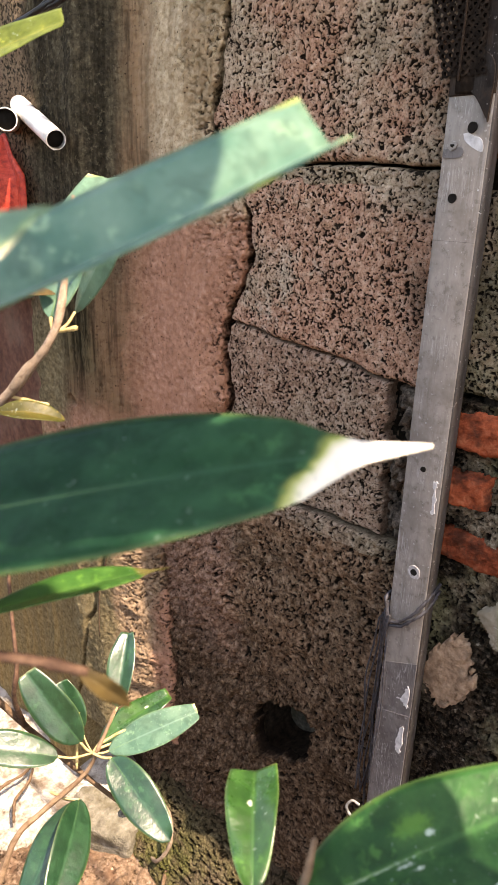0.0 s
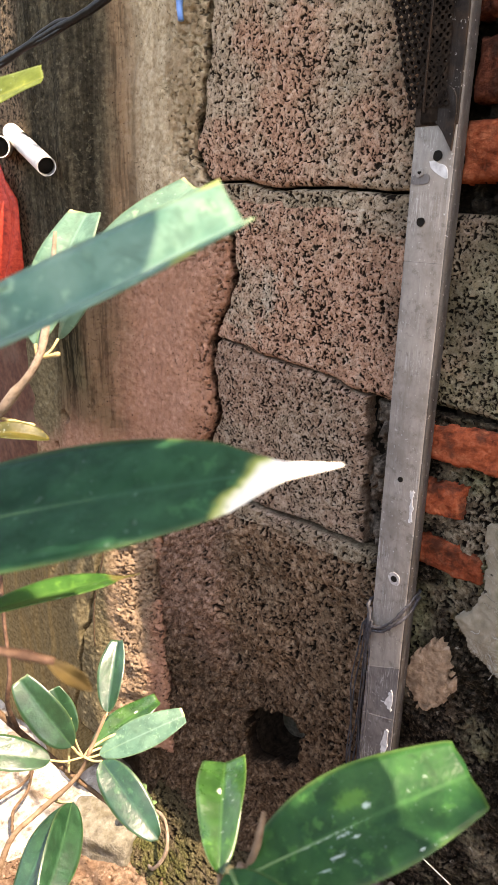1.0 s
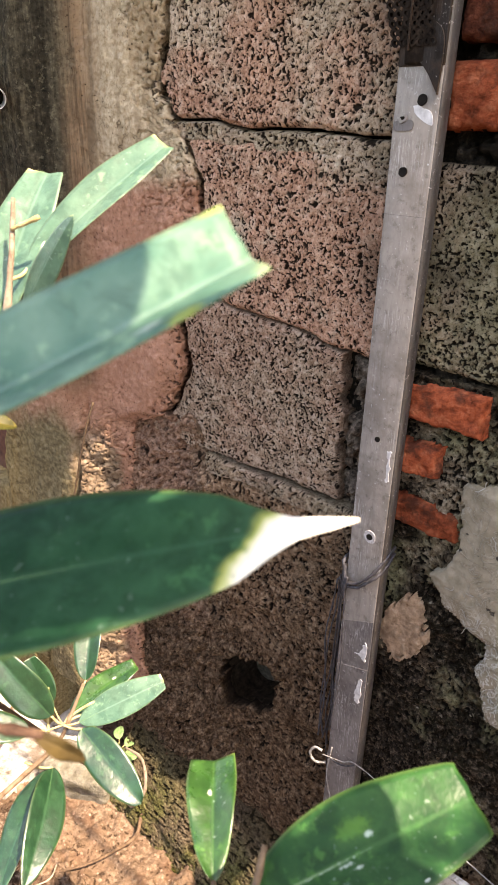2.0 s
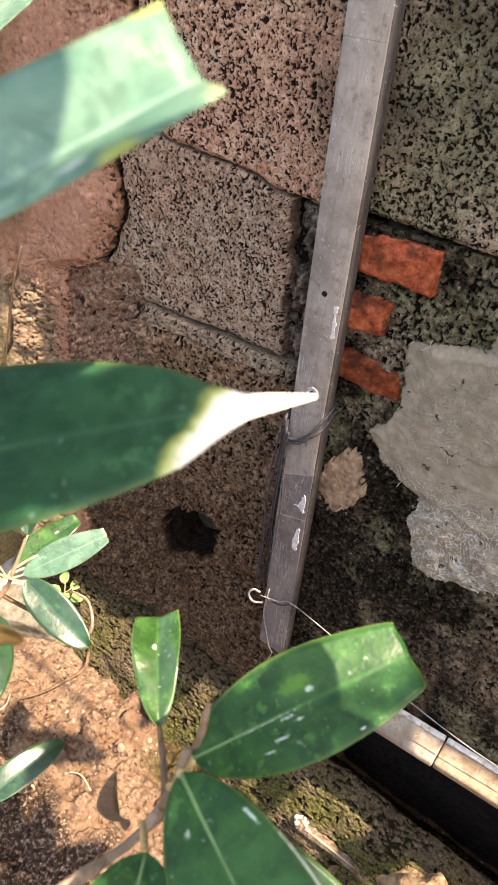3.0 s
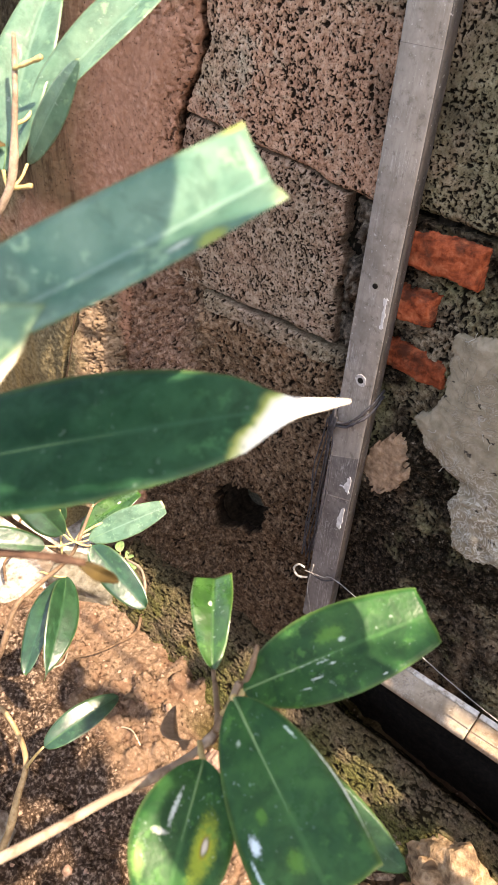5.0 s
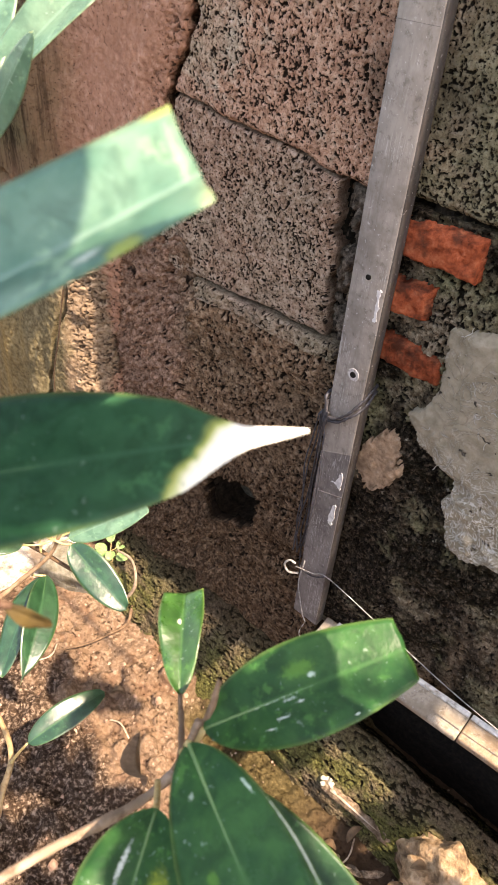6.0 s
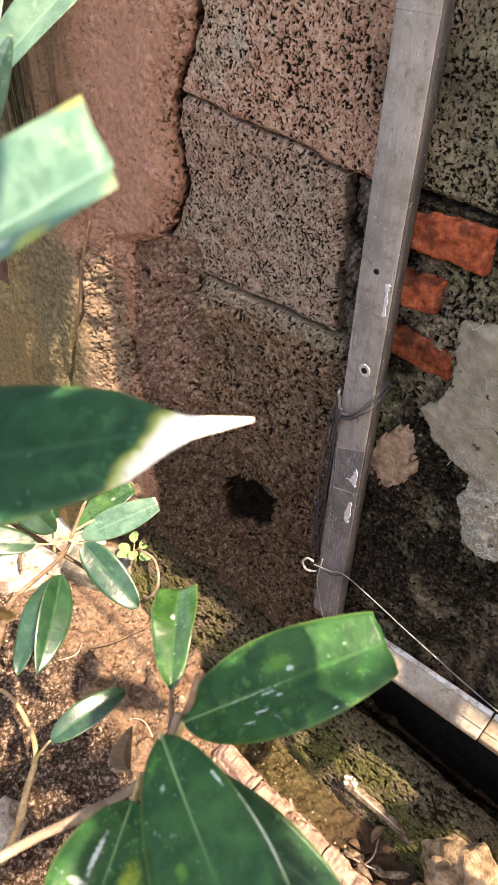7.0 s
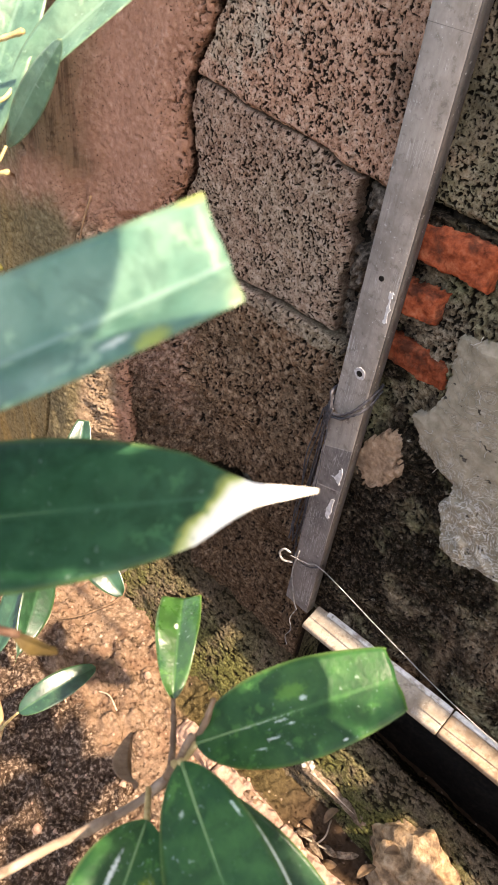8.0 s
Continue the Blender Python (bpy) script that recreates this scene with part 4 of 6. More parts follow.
piece("joint_mortar", face_sheet("joint_mortar", -0.60, -0.262, ragged(1.238, -0.04, -0.39, 53), ragged(1.2605, -0.04, -0.39, 51),
      lambda X, Z, V: 0.6625 - 0.7 * porous(X, Z, 64, 0.0027) + 0.010 * rounded(np.minimum(V, 1 - V) + 0.04 * vnoise(X / 0.015, Z / 0.01, 65), 0.12) - 0.002 * fbm(X / 0.03, Z / 0.012, 63, 2), 0.0012, pore=(64, 0.0027)), M_JOINT, wall)
piece("joint_mortar", face_sheet("joint_mortar", -0.330, -0.262, 0.85, 1.040,
      lambda X, Z, V: 0.677 - 1.2 * porous(X, Z, 66, 0.007) - 0.030 * np.clip((X + 0.322 + 0.010 * vnoise(X / 0.02, Z / 0.025, 67)) / 0.016, 0, 1) * np.clip(0.72 - cells(X / 0.024, Z / 0.026, 69), 0, 0.5) / 0.5 - 0.004 * fbm(X / 0.03, Z / 0.03, 68, 3), 0.0019), M_RUBBLE, wall, "dark crumbling mortar in the upright joint")
piece("mortar_bed", face_sheet("mortar_bed", -0.24, 0.50, 1.03, 1.75, lambda X, Z, V: 0.667 - 1.2 * porous(X, Z, 62, 0.009), 0.0035), M_DARKMORTAR, wall)
# cinder blocks
block("block", -0.66, -0.262, ragged(1.2635, -0.04, -0.39, 51), slope(1.497, -0.02, -0.39), 0.660, M_BLOCK_PINK, 11)
block("block", -0.66, -0.262, slope(1.512, -0.02, -0.39), 1.72, 0.660, M_BLOCK_GREY, 12, 0.004)
block("block", -0.66, -0.262, ragged(1.0625, -0.117, -0.46, 52), ragged(1.243, -0.04, -0.39, 53), 0.660, M_BLOCK_PINK, 13)
block("block", -0.66, -0.330, ragged(0.858, 0.03, -0.45, 54), ragged(1.0595, -0.117, -0.46, 52), 0.661, M_BLOCK_WARM, 14)
block("block", -0.256, 0.14, slope(1.052, -0.03, -0.25), slope(1.240, -0.02, -0.25), 0.660, M_BLOCK_MOSS, 15, 0.0013)
block("block", 0.15, 0.50, slope(1.052, -0.03, -0.25), slope(1.240, -0.02, -0.25), 0.662, M_BLOCK_MOSS, 16, 0.004)


# earth-caked lower left, with the hole where a putlog sat
def caked_clods(X, Z):
    """Where the crust lies over the masonry, and the distance from the middle of each clod."""
    crust = np.clip((-0.525 - X + 0.12 * (0.85 - Z) + 0.03 * vnoise(X / 0.05, Z / 0.05, 70)) / 0.03, 0, 1)
    wx, wz = X + 0.008 * vnoise(X / 0.014, Z / 0.014, 73), Z + 0.008 * vnoise(X / 0.014, Z / 0.014, 74)
    return crust, np.minimum(cells(wx / 0.019, wz / 0.016, 75), 0.12 + cells(wx / 0.009, wz / 0.008, 76))


def caked_pores(X, Z):
    crust, clod = caked_clods(X, Z)
    # gaps between clods are darkened as well, like shaded crevices
    return (1 - 0.6 * crust) * pore_field(X, Z, 72, 0.0030) + 0.7 * crust * np.clip((clod - 0.48) / 0.25, 0, 1)


def caked_depth(X, Z, V):
    lumps = 0.006 * fbm(X / 0.07, Z / 0.05, 71, 3)
    crust, clod = caked_clods(X, Z)
    crumb = 0.0030 * fbm(X / 0.007, Z / 0.006, 80, 3)
    d = 0.660 + 0.004 * crust - lumps - 0.9 * porous(X, Z, 72, 0.0030) * (1 - 0.7 * crust) - crust * (0.015 * np.clip(0.62 - clod, 0, 0.5) + 0.006 * fbm(X / 0.045, Z / 0.045, 77, 3) + crumb)
    # shallow joint and a proud strip of mortar under the third course
    line = Z - (0.838 + 0.03 * (X + 0.45))
    d -= 0.004 * np.exp(-((line + 0.020) / 0.013) ** 2) * np.clip((X + 0.60) / 0.05, 0, 1)
    d += 0.006 * np.exp(-((line + 0.002) / 0.004) ** 2) * (1 - crust)
    return d


def crust_top(x):
    x = np.asarray(x, float)
    rise = np.clip((-0.515 - x) / 0.06, 0, 1)
    return 0.850 + 0.03 * (x + 0.45) + 0.050 * rise * rise * (3 - 2 * rise) + 0.008 * rise * fbm(x / 0.02, 0 * x, 88, 3)


def hole_mask(X, Z):
    u = X + 0.458
    w = Z - (0.487 + 0.45 * u)
    r = (np.abs(u) / 0.055) ** 4 + (np.abs(w) / 0.050) ** 4
    return r > 1 + 0.5 * vnoise(X / 0.012, Z / 0.012, 79)


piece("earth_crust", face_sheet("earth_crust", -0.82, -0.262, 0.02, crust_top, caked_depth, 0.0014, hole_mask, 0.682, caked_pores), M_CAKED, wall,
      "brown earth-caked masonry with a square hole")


def hollow(X, Z, V):
    u = X + 0.46
    r = (np.abs(u) / 0.066) ** 4 + (np.abs(Z - (0.482 + 0.45 * u)) / 0.066) ** 4
    return 0.765 - 0.086 * np.clip((r - 0.9) / 0.5, 0, 1) - 0.006 * fbm(X / 0.02, Z / 0.02, 78, 3)


# brown earth, with the shade inside the hole put into its colour
piece("hole_back", face_sheet("hole_back", -0.56, -0.36, 0.36, 0.62, hollow, 0.003), M_HOLLOW, wall, "earth at the back of the hole, darkened to paint its shade")


piece("joint_mortar", face_sheet("joint_mortar", -0.545, -0.306, ragged(0.832, 0.035, -0.42, 56), ragged(0.857, 0.035, -0.42, 57),
      lambda X, Z, V: 0.6545 - 1.0 * porous(X, Z, 58, 0.0026) - 0.002 * fbm(X / 0.02, Z / 0.012, 55, 3) + 0.005 * rounded(np.minimum(np.minimum(V, 1 - V), np.minimum(X + 0.545, -0.306 - X) * 20) + 0.05 * vnoise(X / 0.012, Z / 0.01, 59), 0.14), 0.0012, pore=(58, 0.0026)), M_STRIP, wall, "smear of olive tan mortar under the block")


# dark mossy masonry beside the post
def dark_depth(X, Z, V):
    return 0.663 - 0.007 * fbm(X / 0.08, Z / 0.045, 81, 3) - 1.0 * porous(X, Z, 82, 0.0030) + 0.004 * np.clip(vnoise(X / 0.05, Z / 0.02, 84) - 0.3, 0, 1)


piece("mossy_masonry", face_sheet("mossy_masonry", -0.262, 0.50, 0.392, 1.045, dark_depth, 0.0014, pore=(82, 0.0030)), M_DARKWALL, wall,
      "dark rough masonry with moss")


# near-black sheet: the shade under the sill is put into its colour
piece("recess_back", face_sheet("recess_back", -0.262, 0.52, 0.02, 0.42, lambda X, Z, V: 0.752 - 0.004 * fbm(X / 0.05, Z / 0.05, 85, 3), 0.008), M_RECESS_SHADE, wall,
      "near-black sheet painting the shade under the sill")


# plaster coat: broken edge towards the blocks, rounded corner and stained wall beyond it
def plaster_depth(X, Z, V):
    t = np.clip((-0.715 - X) / 0.105, 0, 1)
    bend = t * t * (3 - 2 * t)
    y = 0.639 - 0.053 * bend + 0.004 * fbm(X / 0.12, Z / 0.12, 92, 3)
    low = np.clip((0.90 - Z) / 0.08, 0, 1)
    bared = low * np.clip((X + 0.785) / 0.012, 0, 1) * np.clip((-0.712 - X) / 0.012, 0.25, 1)
    y -= low * 0.005 * fbm(X / 0.09, Z / 0.14, 94, 3) + bared * (0.6 * porous(X, Z, 96, 0.0032) + 0.005 * fbm(X / 0.025, Z / 0.025, 93, 3))
    split = np.interp(Z, [0.30, 0.54, 0.77, 0.86], [-0.91, -0.846, -0.778, -0.765]) + 0.006 * vnoise(Z / 0.03, X * 0, 99)
    y += low * 0.016 * np.exp(-((X - split) / 0.0035) ** 2)
    y -= 0.0004 * fbm(X / 0.012, Z / 0.012, 98, 3)
    rough_top = np.clip((X + 0.66 + 0.03 * vnoise(X / 0.03, Z / 0.03, 95)) / 0.03, 0, 1) * np.clip((Z - 1.13 + 0.03 * vnoise(X / 0.04, Z / 0.04, 96)) / 0.03, 0, 1)
    y -= rough_top * (0.7 * porous(X, Z, 90, 0.0032) - 0.002)
    # vertical ridges left by running water
    y -= 0.003 * bend * fbm(X / 0.035, Z / 0.6, 97, 2)
    # small knocked-out holes
    for hx, hz, r in ((-0.866, 0.915, 0.013), (-0.90, 0.855, 0.009)):
        y += 0.02 * np.clip(1 - np.hypot(X - hx, Z - hz) / r, 0, 1)
    return y


pu, PZ_ = np.meshgrid(np.linspace(0, 1, 290), np.arange(0.30, 1.58, 0.0016))
pe = np.interp(PZ_, EDGE_Z, EDGE_X) + 0.004 * vnoise(PZ_ / 0.033, PZ_ * 0, 91) + np.clip((pu - 0.94) / 0.06, 0, 1) * (0.0030 * fbm(PZ_ / 0.012, PZ_ * 0, 95, 3) + 0.0010 * vnoise(PZ_ / 0.004, PZ_ * 0, 86))
PX_ = -0.95 + pu * (pe + 0.95)
near = np.clip(1 - (pe - PX_) / 0.045, 0, 1)
near_s = near * near * (3 - 2 * near)
PY_ = plaster_depth(PX_, PZ_, pu) + 0.011 * near_s + 0.004 * rounded(pe - PX_, 0.005) - 0.0009 * fbm(PX_ / 0.006, PZ_ / 0.006, 87, 2) - 0.6 * near_s * porous(PX_, PZ_, 89, 0.0032)
# the broken side of the coat, undercut and crumbly
sv = np.linspace(0, 1, 11)[1:][None, :]
SY_ = PY_[:, -1:] + 0.026 * sv
SZ_ = PZ_[:, -1:] + 0 * sv
SX_ = PX_[:, -1:] - 0.006 * sv ** 0.6 + 0.0034 * fbm(SY_ / 0.006, SZ_ / 0.006, 83, 3) * np.clip(sv * 3, 0, 1)
PX_, PY_, PZ_ = (np.concatenate([g, h], 1) for g, h in ((PX_, SX_), (PY_, SY_), (PZ_, SZ_)))
low_ = np.clip((0.90 - PZ_) / 0.08, 0, 1) * np.clip((PX_ + 0.785) / 0.012, 0, 1) * np.clip((-0.712 - PX_) / 0.012, 0.15, 1)
top_ = np.clip((PX_ + 0.66 + 0.03 * vnoise(PX_ / 0.03, PZ_ / 0.03, 95)) / 0.03, 0, 1) * np.clip((PZ_ - 1.13 + 0.03 * vnoise(PX_ / 0.04, PZ_ / 0.04, 96)) / 0.03, 0, 1)
side_ = np.clip((PX_ - np.interp(PZ_, EDGE_Z, EDGE_X) + 0.035) / 0.03, 0, 1)
open_ = np.maximum(np.maximum(0.6 * low_ * pore_field(PX_, PZ_, 96, 0.0032), 0.32 * top_ * pore_field(PX_, PZ_, 90, 0.0032)), 0.8 * side_ * pore_field(PX_, PZ_, 89, 0.0032))
# broken side darkens with depth: the crack's shade painted into the colour
open_[:, -10:] = np.linspace(0.10, 0.95, 10)[None, :] + 0.25 * vnoise(PZ_[:, -10:] / 0.004, PY_[:, -10:] / 0.004, 97)
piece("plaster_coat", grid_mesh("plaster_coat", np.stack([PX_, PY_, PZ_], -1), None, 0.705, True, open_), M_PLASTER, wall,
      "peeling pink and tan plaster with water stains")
piece("plaster_coat", face_sheet("plaster_coat", -3.0, -0.95, 1.06, 2.3, plaster_depth, 0.008, None), M_PLASTER, wall,
      "dark stained plaster with green streaks")
piece("plaster_coat", face_sheet("plaster_coat", -0.985, -0.95, 0.66, 1.06, lambda X, Z, V: plaster_depth(X, Z, V) + 0.02 * rounded(X + 0.988 + 0.012 * vnoise(X / 0.03, Z / 0.03, 99), 0.03), 0.004, None), M_PLASTER, wall)
piece("plaster_coat", face_sheet("plaster_coat", -3.0, -0.95, 0.02, 0.66, plaster_depth, 0.008, None), M_PLASTER, wall)
piece("red_render", face_sheet("red_render", -3.0, -0.96, 0.64, 1.08, lambda X, Z, V: 0.628 - 0.003 * fbm(X / 0.06, Z / 0.06, 88, 4), 0.010, None), M_TERRA, wall,
      "reddish brown render in the recess")


# clay bricks
def brick(x0, x1, z0, z1, seed, k=0.0, y=0.651, mat=None):
    """A clay brick with chipped, uneven arrises."""
    def edge(X, Z):
        d = np.minimum(np.minimum(X - x0, x1 - X), np.minimum(Z - z0 - k * (X - x0), z1 + k * (X - x0) - Z))
        return d + 0.0016 * fbm(X / 0.012, Z / 0.012, seed + 40, 3) - 0.006 * np.clip(vnoise(X / 0.03, Z / 0.03, seed + 42) - 0.5, 0, 1)

    def depth(X, Z, V):
        d = edge(X, Z)
        chip = np.clip(vnoise(X / 0.022, Z / 0.022, seed + 7) - 0.45, 0, 1)
        return y - 0.22 * porous(X, Z, seed, 0.004) - 0.0022 * fbm(X / 0.03, Z / 0.03, seed + 5, 3) + 0.010 * rounded(np.maximum(d, 0), 0.006) + 0.008 * chip

    return piece("brick", face_sheet("brick", x0 - 0.004, x1 + 0.004, slope(z0 - 0.004, k, x0), slope(z1 + 0.004, k, x0), depth, 0.0016, lambda X, Z: edge(X, Z) > 0, 0.69), mat or M_BRICK, wall)


brick(-0.300, -0.168, 0.994, 1.0365, 21, 0.012)
brick(-0.300, -0.207, 0.932, 0.970, 22, 0.03, 0.652)
brick(-0.300, -0.173, 0.873, 0.909, 23, -0.012, 0.652)
for row in range(4):
    z = 1.267 + 0.066 * row
    for j in range(4):
        x = -0.250 + 0.105 * (row % 2) * 0.6 + 0.118 * j - (0.06 if row % 2 else 0)
        # rows above the first take the brick with painted shade
        brick(max(x, -0.256), x + 0.106, z, z + 0.052, 30 + 5 * row + j, 0.0, 0.654, M_BRICK if row == 0 else M_BRICK_SHADED)

# smeared cement patch
PATCH_Z = [0.640, 0.664, 0.700, 0.741, 0.775, 0.787, 0.800, 0.828, 0.850, 0.876, 0.915, 0.945, 0.965]
PATCH_X = [-0.045, -0.098, -0.112, -0.124, -0.120, -0.150, -0.172, -0.194, -0.180, -0.168, -0.172, -0.175, -0.10]


def patch_mask(X, Z):
    e = np.interp(Z, PATCH_Z, PATCH_X) + 0.005 * fbm(X / 0.02, Z / 0.02, 102, 3)
    return (X > e) & (Z > 0.672 + 0.012 * vnoise(X / 0.03, Z * 0, 103) + 0.55 * np.clip(X + 0.085, 0, 0.10))


def patch_depth(X, Z, V):
    e = np.interp(Z, PATCH_Z, PATCH_X)
    rise = np.clip((X - e) / 0.03, 0, 1)
    swirl = fbm(X / 0.05 + 0.8 * vnoise(X / 0.06, Z / 0.06, 104), Z / 0.03, 105, 3)
    crack = np.abs(vnoise(X / 0.035, Z / 0.035, 106))
    low = np.clip((0.80 - Z) / 0.05, 0, 1)
    fibre = np.abs(vnoise(X / 0.012 + 3 * swirl, Z / 0.05, 107))
    fold_ = 1 - np.abs(fbm(X / 0.030 + 1.2 * vnoise(X / 0.045, Z / 0.045, 110), Z / 0.018 + 1.2 * vnoise(X / 0.045, Z / 0.045, 111), 112, 3)) * 2.2
    return 0.653 - 0.0034 * low * np.clip(fold_, 0, 1) ** 2 - 0.006 * rise - 0.0024 * swirl * (0.4 + 1.3 * low) - 0.0012 * np.clip(0.10 - crack, 0, 0.10) / 0.10 - 0.002 * (0.5 + 1.5 * low) * np.clip(0.15 - fibre, 0, 0.15) / 0.15


piece("cement_patch", face_sheet("cement_patch", -0.215, 0.40, 0.62, 0.985, patch_depth, 0.0022, patch_mask, 0.68), M_CEMENT, wall,
      "lighter grey cement smeared over the wall")


rnd = random.Random(44)
fv_, ff_ = [], []
for i in range(34):
    z = rnd.uniform(0.70, 0.80) if i % 4 else rnd.uniform(0.82, 0.95)
    e = float(np.interp(z, PATCH_Z, PATCH_X))
    x = e + rnd.uniform(0.006, 0.035) if i % 2 else e + rnd.uniform(0.008, 0.09)
    a, ln = rnd.uniform(0, 6.28), rnd.uniform(0.008, 0.020)
    pts = []
    for q in range(6):
        yy = float(patch_depth(np.array([x]), np.array([z]), None)[0])
        pts.append((x, yy - 0.0004, z))
        a += rnd.uniform(-0.9, 0.9)
        x, z = max(x + math.cos(a) * ln / 5, e + 0.004), z + math.sin(a) * ln / 5
    v1, f1 = tube_data(pts, 0.00045, 12, 4, 0.3, i)
    ff_ += [tuple(len(fv_) + q for q in f) for f in f1]
    fv_ += v1
piece("cement_fibres", mesh_of("cement_fibres", fv_, ff_), M_FIBRE, wall, "pale curled fibres in the cement")


def tan_mask(X, Z):
    r = np.hypot((X + 0.219) / 0.030, (Z - 0.738 - 0.25 * (X + 0.219)) / 0.047)
    return r < 0.93 + 0.12 * fbm(X / 0.03, Z / 0.03, 108, 2) + 0.16 * vnoise(X / 0.004, Z / 0.005, 107) + 0.10 * vnoise(X / 0.009, Z / 0.012, 106)


piece("daub_patch", face_sheet("daub_patch", -0.262, -0.17, 0.67, 0.80, lambda X, Z, V: 0.653 - 0.0016 * fbm(X / 0.012, Z / 0.012, 109, 4), 0.0012, tan_mask, 0.68), M_TAN, wall,
      "tan daub patch")

# sloping mossy foot of the wall
fu, fv = np.meshgrid(np.linspace(-0.74, 0.36, 760), np.linspace(-0.3, 1, 200))
fp = np.clip(fv, 0, 1)
ledge = np.clip((fu + 0.29) / 0.05, 0, 1)
fy = 0.668 - 0.022 * ledge - (0.108 - 0.022 * ledge) * fp ** 0.88 - 0.010 * np.sin(np.pi * fp) + np.clip(-fv, 0, 1) * 0.34
fz = 0.222 - 0.018 * ledge - (0.182 - 0.018 * ledge) * fp - 0.55 * ledge * np.clip(-fv, 0, 1)
n1 = 0.005 * fbm(fu / 0.06, fv * 4, 121, 3) + 0.9 * porous(fu / 2.2, fz + 0.3 * fy, 122, 0.0034)
thing("wall_foot", grid_mesh("wall_foot", np.stack([fu, fy - n1, fz + 0.4 * n1], -1), pore=pore_field(fu / 2.2, fz + 0.3 * fy, 122, 0.0034)), M_MOSS,
      "sloping mossy footing along the base of the wall", "footing", kind="structure")

# unseen coping, added to keep the sun off the face of the wall
cop = thing("shade_coping", bpy.data.meshes.new("shade_coping"), M_MORTAR, "unseen coping added to keep sun off the wall face", "coping", kind="structure")
bm = box_bm(-4.0, 4.0, 0.627, 1.02, 2.475, 2.55, 0.008, 2)
bm.to_mesh(cop.data)
bm.free()

# plain unseen wall added behind the camera, low enough to let skylight in
yard = thing("unseen_yard_wall", bpy.data.meshes.new("unseen_yard_wall"), M_YARD, "plain unseen wall added behind the camera", "wall", kind="structure")
bm = box_bm(-8.0, 8.0, -2.4, -2.2, -0.2, 1.6)
bm.to_mesh(yard.data)
bm.free()


# ---------- brick edging, slab, stones ----------
edging = empty("brick_edging", (-0.1, 0.474, 0.07), "row of weathered pink bricks set on edge in the soil", "edging", kind="structure")
for i, (x0, x1) in enumerate(((-0.345, -0.243), (-0.241, -0.098), (-0.096, 0.052), (0.054, 0.19))):
    X, V = np.meshgrid(np.linspace(x0, x1, 80), np.linspace(0, 1, 40))
    ang = np.pi * V
    yy = 0.470 - 0.020 * np.sign(np.cos(ang)) * np.abs(np.cos(ang)) ** 0.5 + 0.004 * vnoise(X / 0.03, V * 3, 130 + i)
    zz = 0.045 + 0.056 * np.abs(np.sin(ang)) ** 0.45 + 0.008 * fbm(X / 0.013, V * 6, 140 + i, 4) - 0.004 * rounded(np.minimum(X - x0, x1 - X), 0.004) - 0.03 * np.clip((-0.315 - X) / 0.03, 0, 1) ** 2
    b = piece("brick", grid_mesh("brick", np.stack([X, yy, zz], -1)), M_CURB, None)
    keep_place(b, edging)

sx, sy = np.meshgrid(np.arange(-1.75, -0.80, 0.005), np.arange(0.12, 0.70, 0.005))
slab_mask = lambda X, Y: (X < -0.87 - 0.35 * np.clip(0.50 - Y, 0, 1) + 0.02 * fbm(X / 0.06, Y / 0.06, 151, 3)) & (Y > 0.20)
sz = 0.118 + 0.006 * fbm(sx / 0.08, sy / 0.08, 152, 4) + 0.03 * vnoise(sx / 0.3, sy / 0.3, 153)
sm = slab_mask(sx, sy)
rim = np.zeros_like(sz)
for dx in (-2, 0, 2):
    for dy in (-2, 0, 2):
        rim += 1 - np.roll(np.roll(sm, dx, 1), dy, 0)
P = np.stack([sx, sy, sz - 0.012 * np.clip(rim / 6, 0, 1) ** 2], -1)
keep = sm[:-1, :-1] & sm[1:, 1:]
# the slab is laid flat: swap axes so that its open edges are drawn down into the soil
flat = grid_mesh("concrete_slab", P[..., [0, 2, 1]], keep, 0.04)
co = np.empty(len(flat.vertices) * 3, np.float32)
flat.vertices.foreach_get("co", co)
co = co.reshape(-1, 3)[:, [0, 2, 1]].copy()
flat.vertices.foreach_set("co", co.ravel())
flat.flip_normals()
flat.update()
thing("concrete_slab", flat, M_SLAB, "broken slab of sun-bleached pale concrete on the soil", "slab")

thing("rock", lump("rock", (0.098, 0.580, 0.105), (0.088, 0.068, 0.086), 3, 5, 0.34), M_ROCK, "rounded tan field stone beside the wall foot", "stone")
STONES = [((-0.725, 0.622, 0.08), (0.034, 0.026, 0.034), M_GREYSTONE),
          ((-0.50, 0.12, 0.085), (0.045, 0.06, 0.04), M_SLAB)]
for i, (c, r, mt) in enumerate(STONES):
    thing("stone", lump("stone", c, r, 10 + i, 3, 0.22), mt,
          "flat pale stone in the soil" if mt is M_SLAB else "grey field stone at the wall corner", "stone", "stones in the soil")


def broken_block(name, at, size, turn, seed):
    """A squarish lump of old concrete with broken, rounded arrises."""
    bm = box_bm(-0.5, 0.5, -0.5, 0.5, -0.5, 0.5)
    bmesh.ops.subdivide_edges(bm, edges=list(bm.edges), cuts=14, use_grid_fill=True)
    m = Matrix.Translation(at) @ Euler([radians(a) for a in turn]).to_matrix().to_4x4()
    for v in bm.verts:
        c = v.co
        r = max(abs(c.x), abs(c.y), abs(c.z)) / max(1e-6, (abs(c.x) ** 6 + abs(c.y) ** 6 + abs(c.z) ** 6) ** (1 / 6))
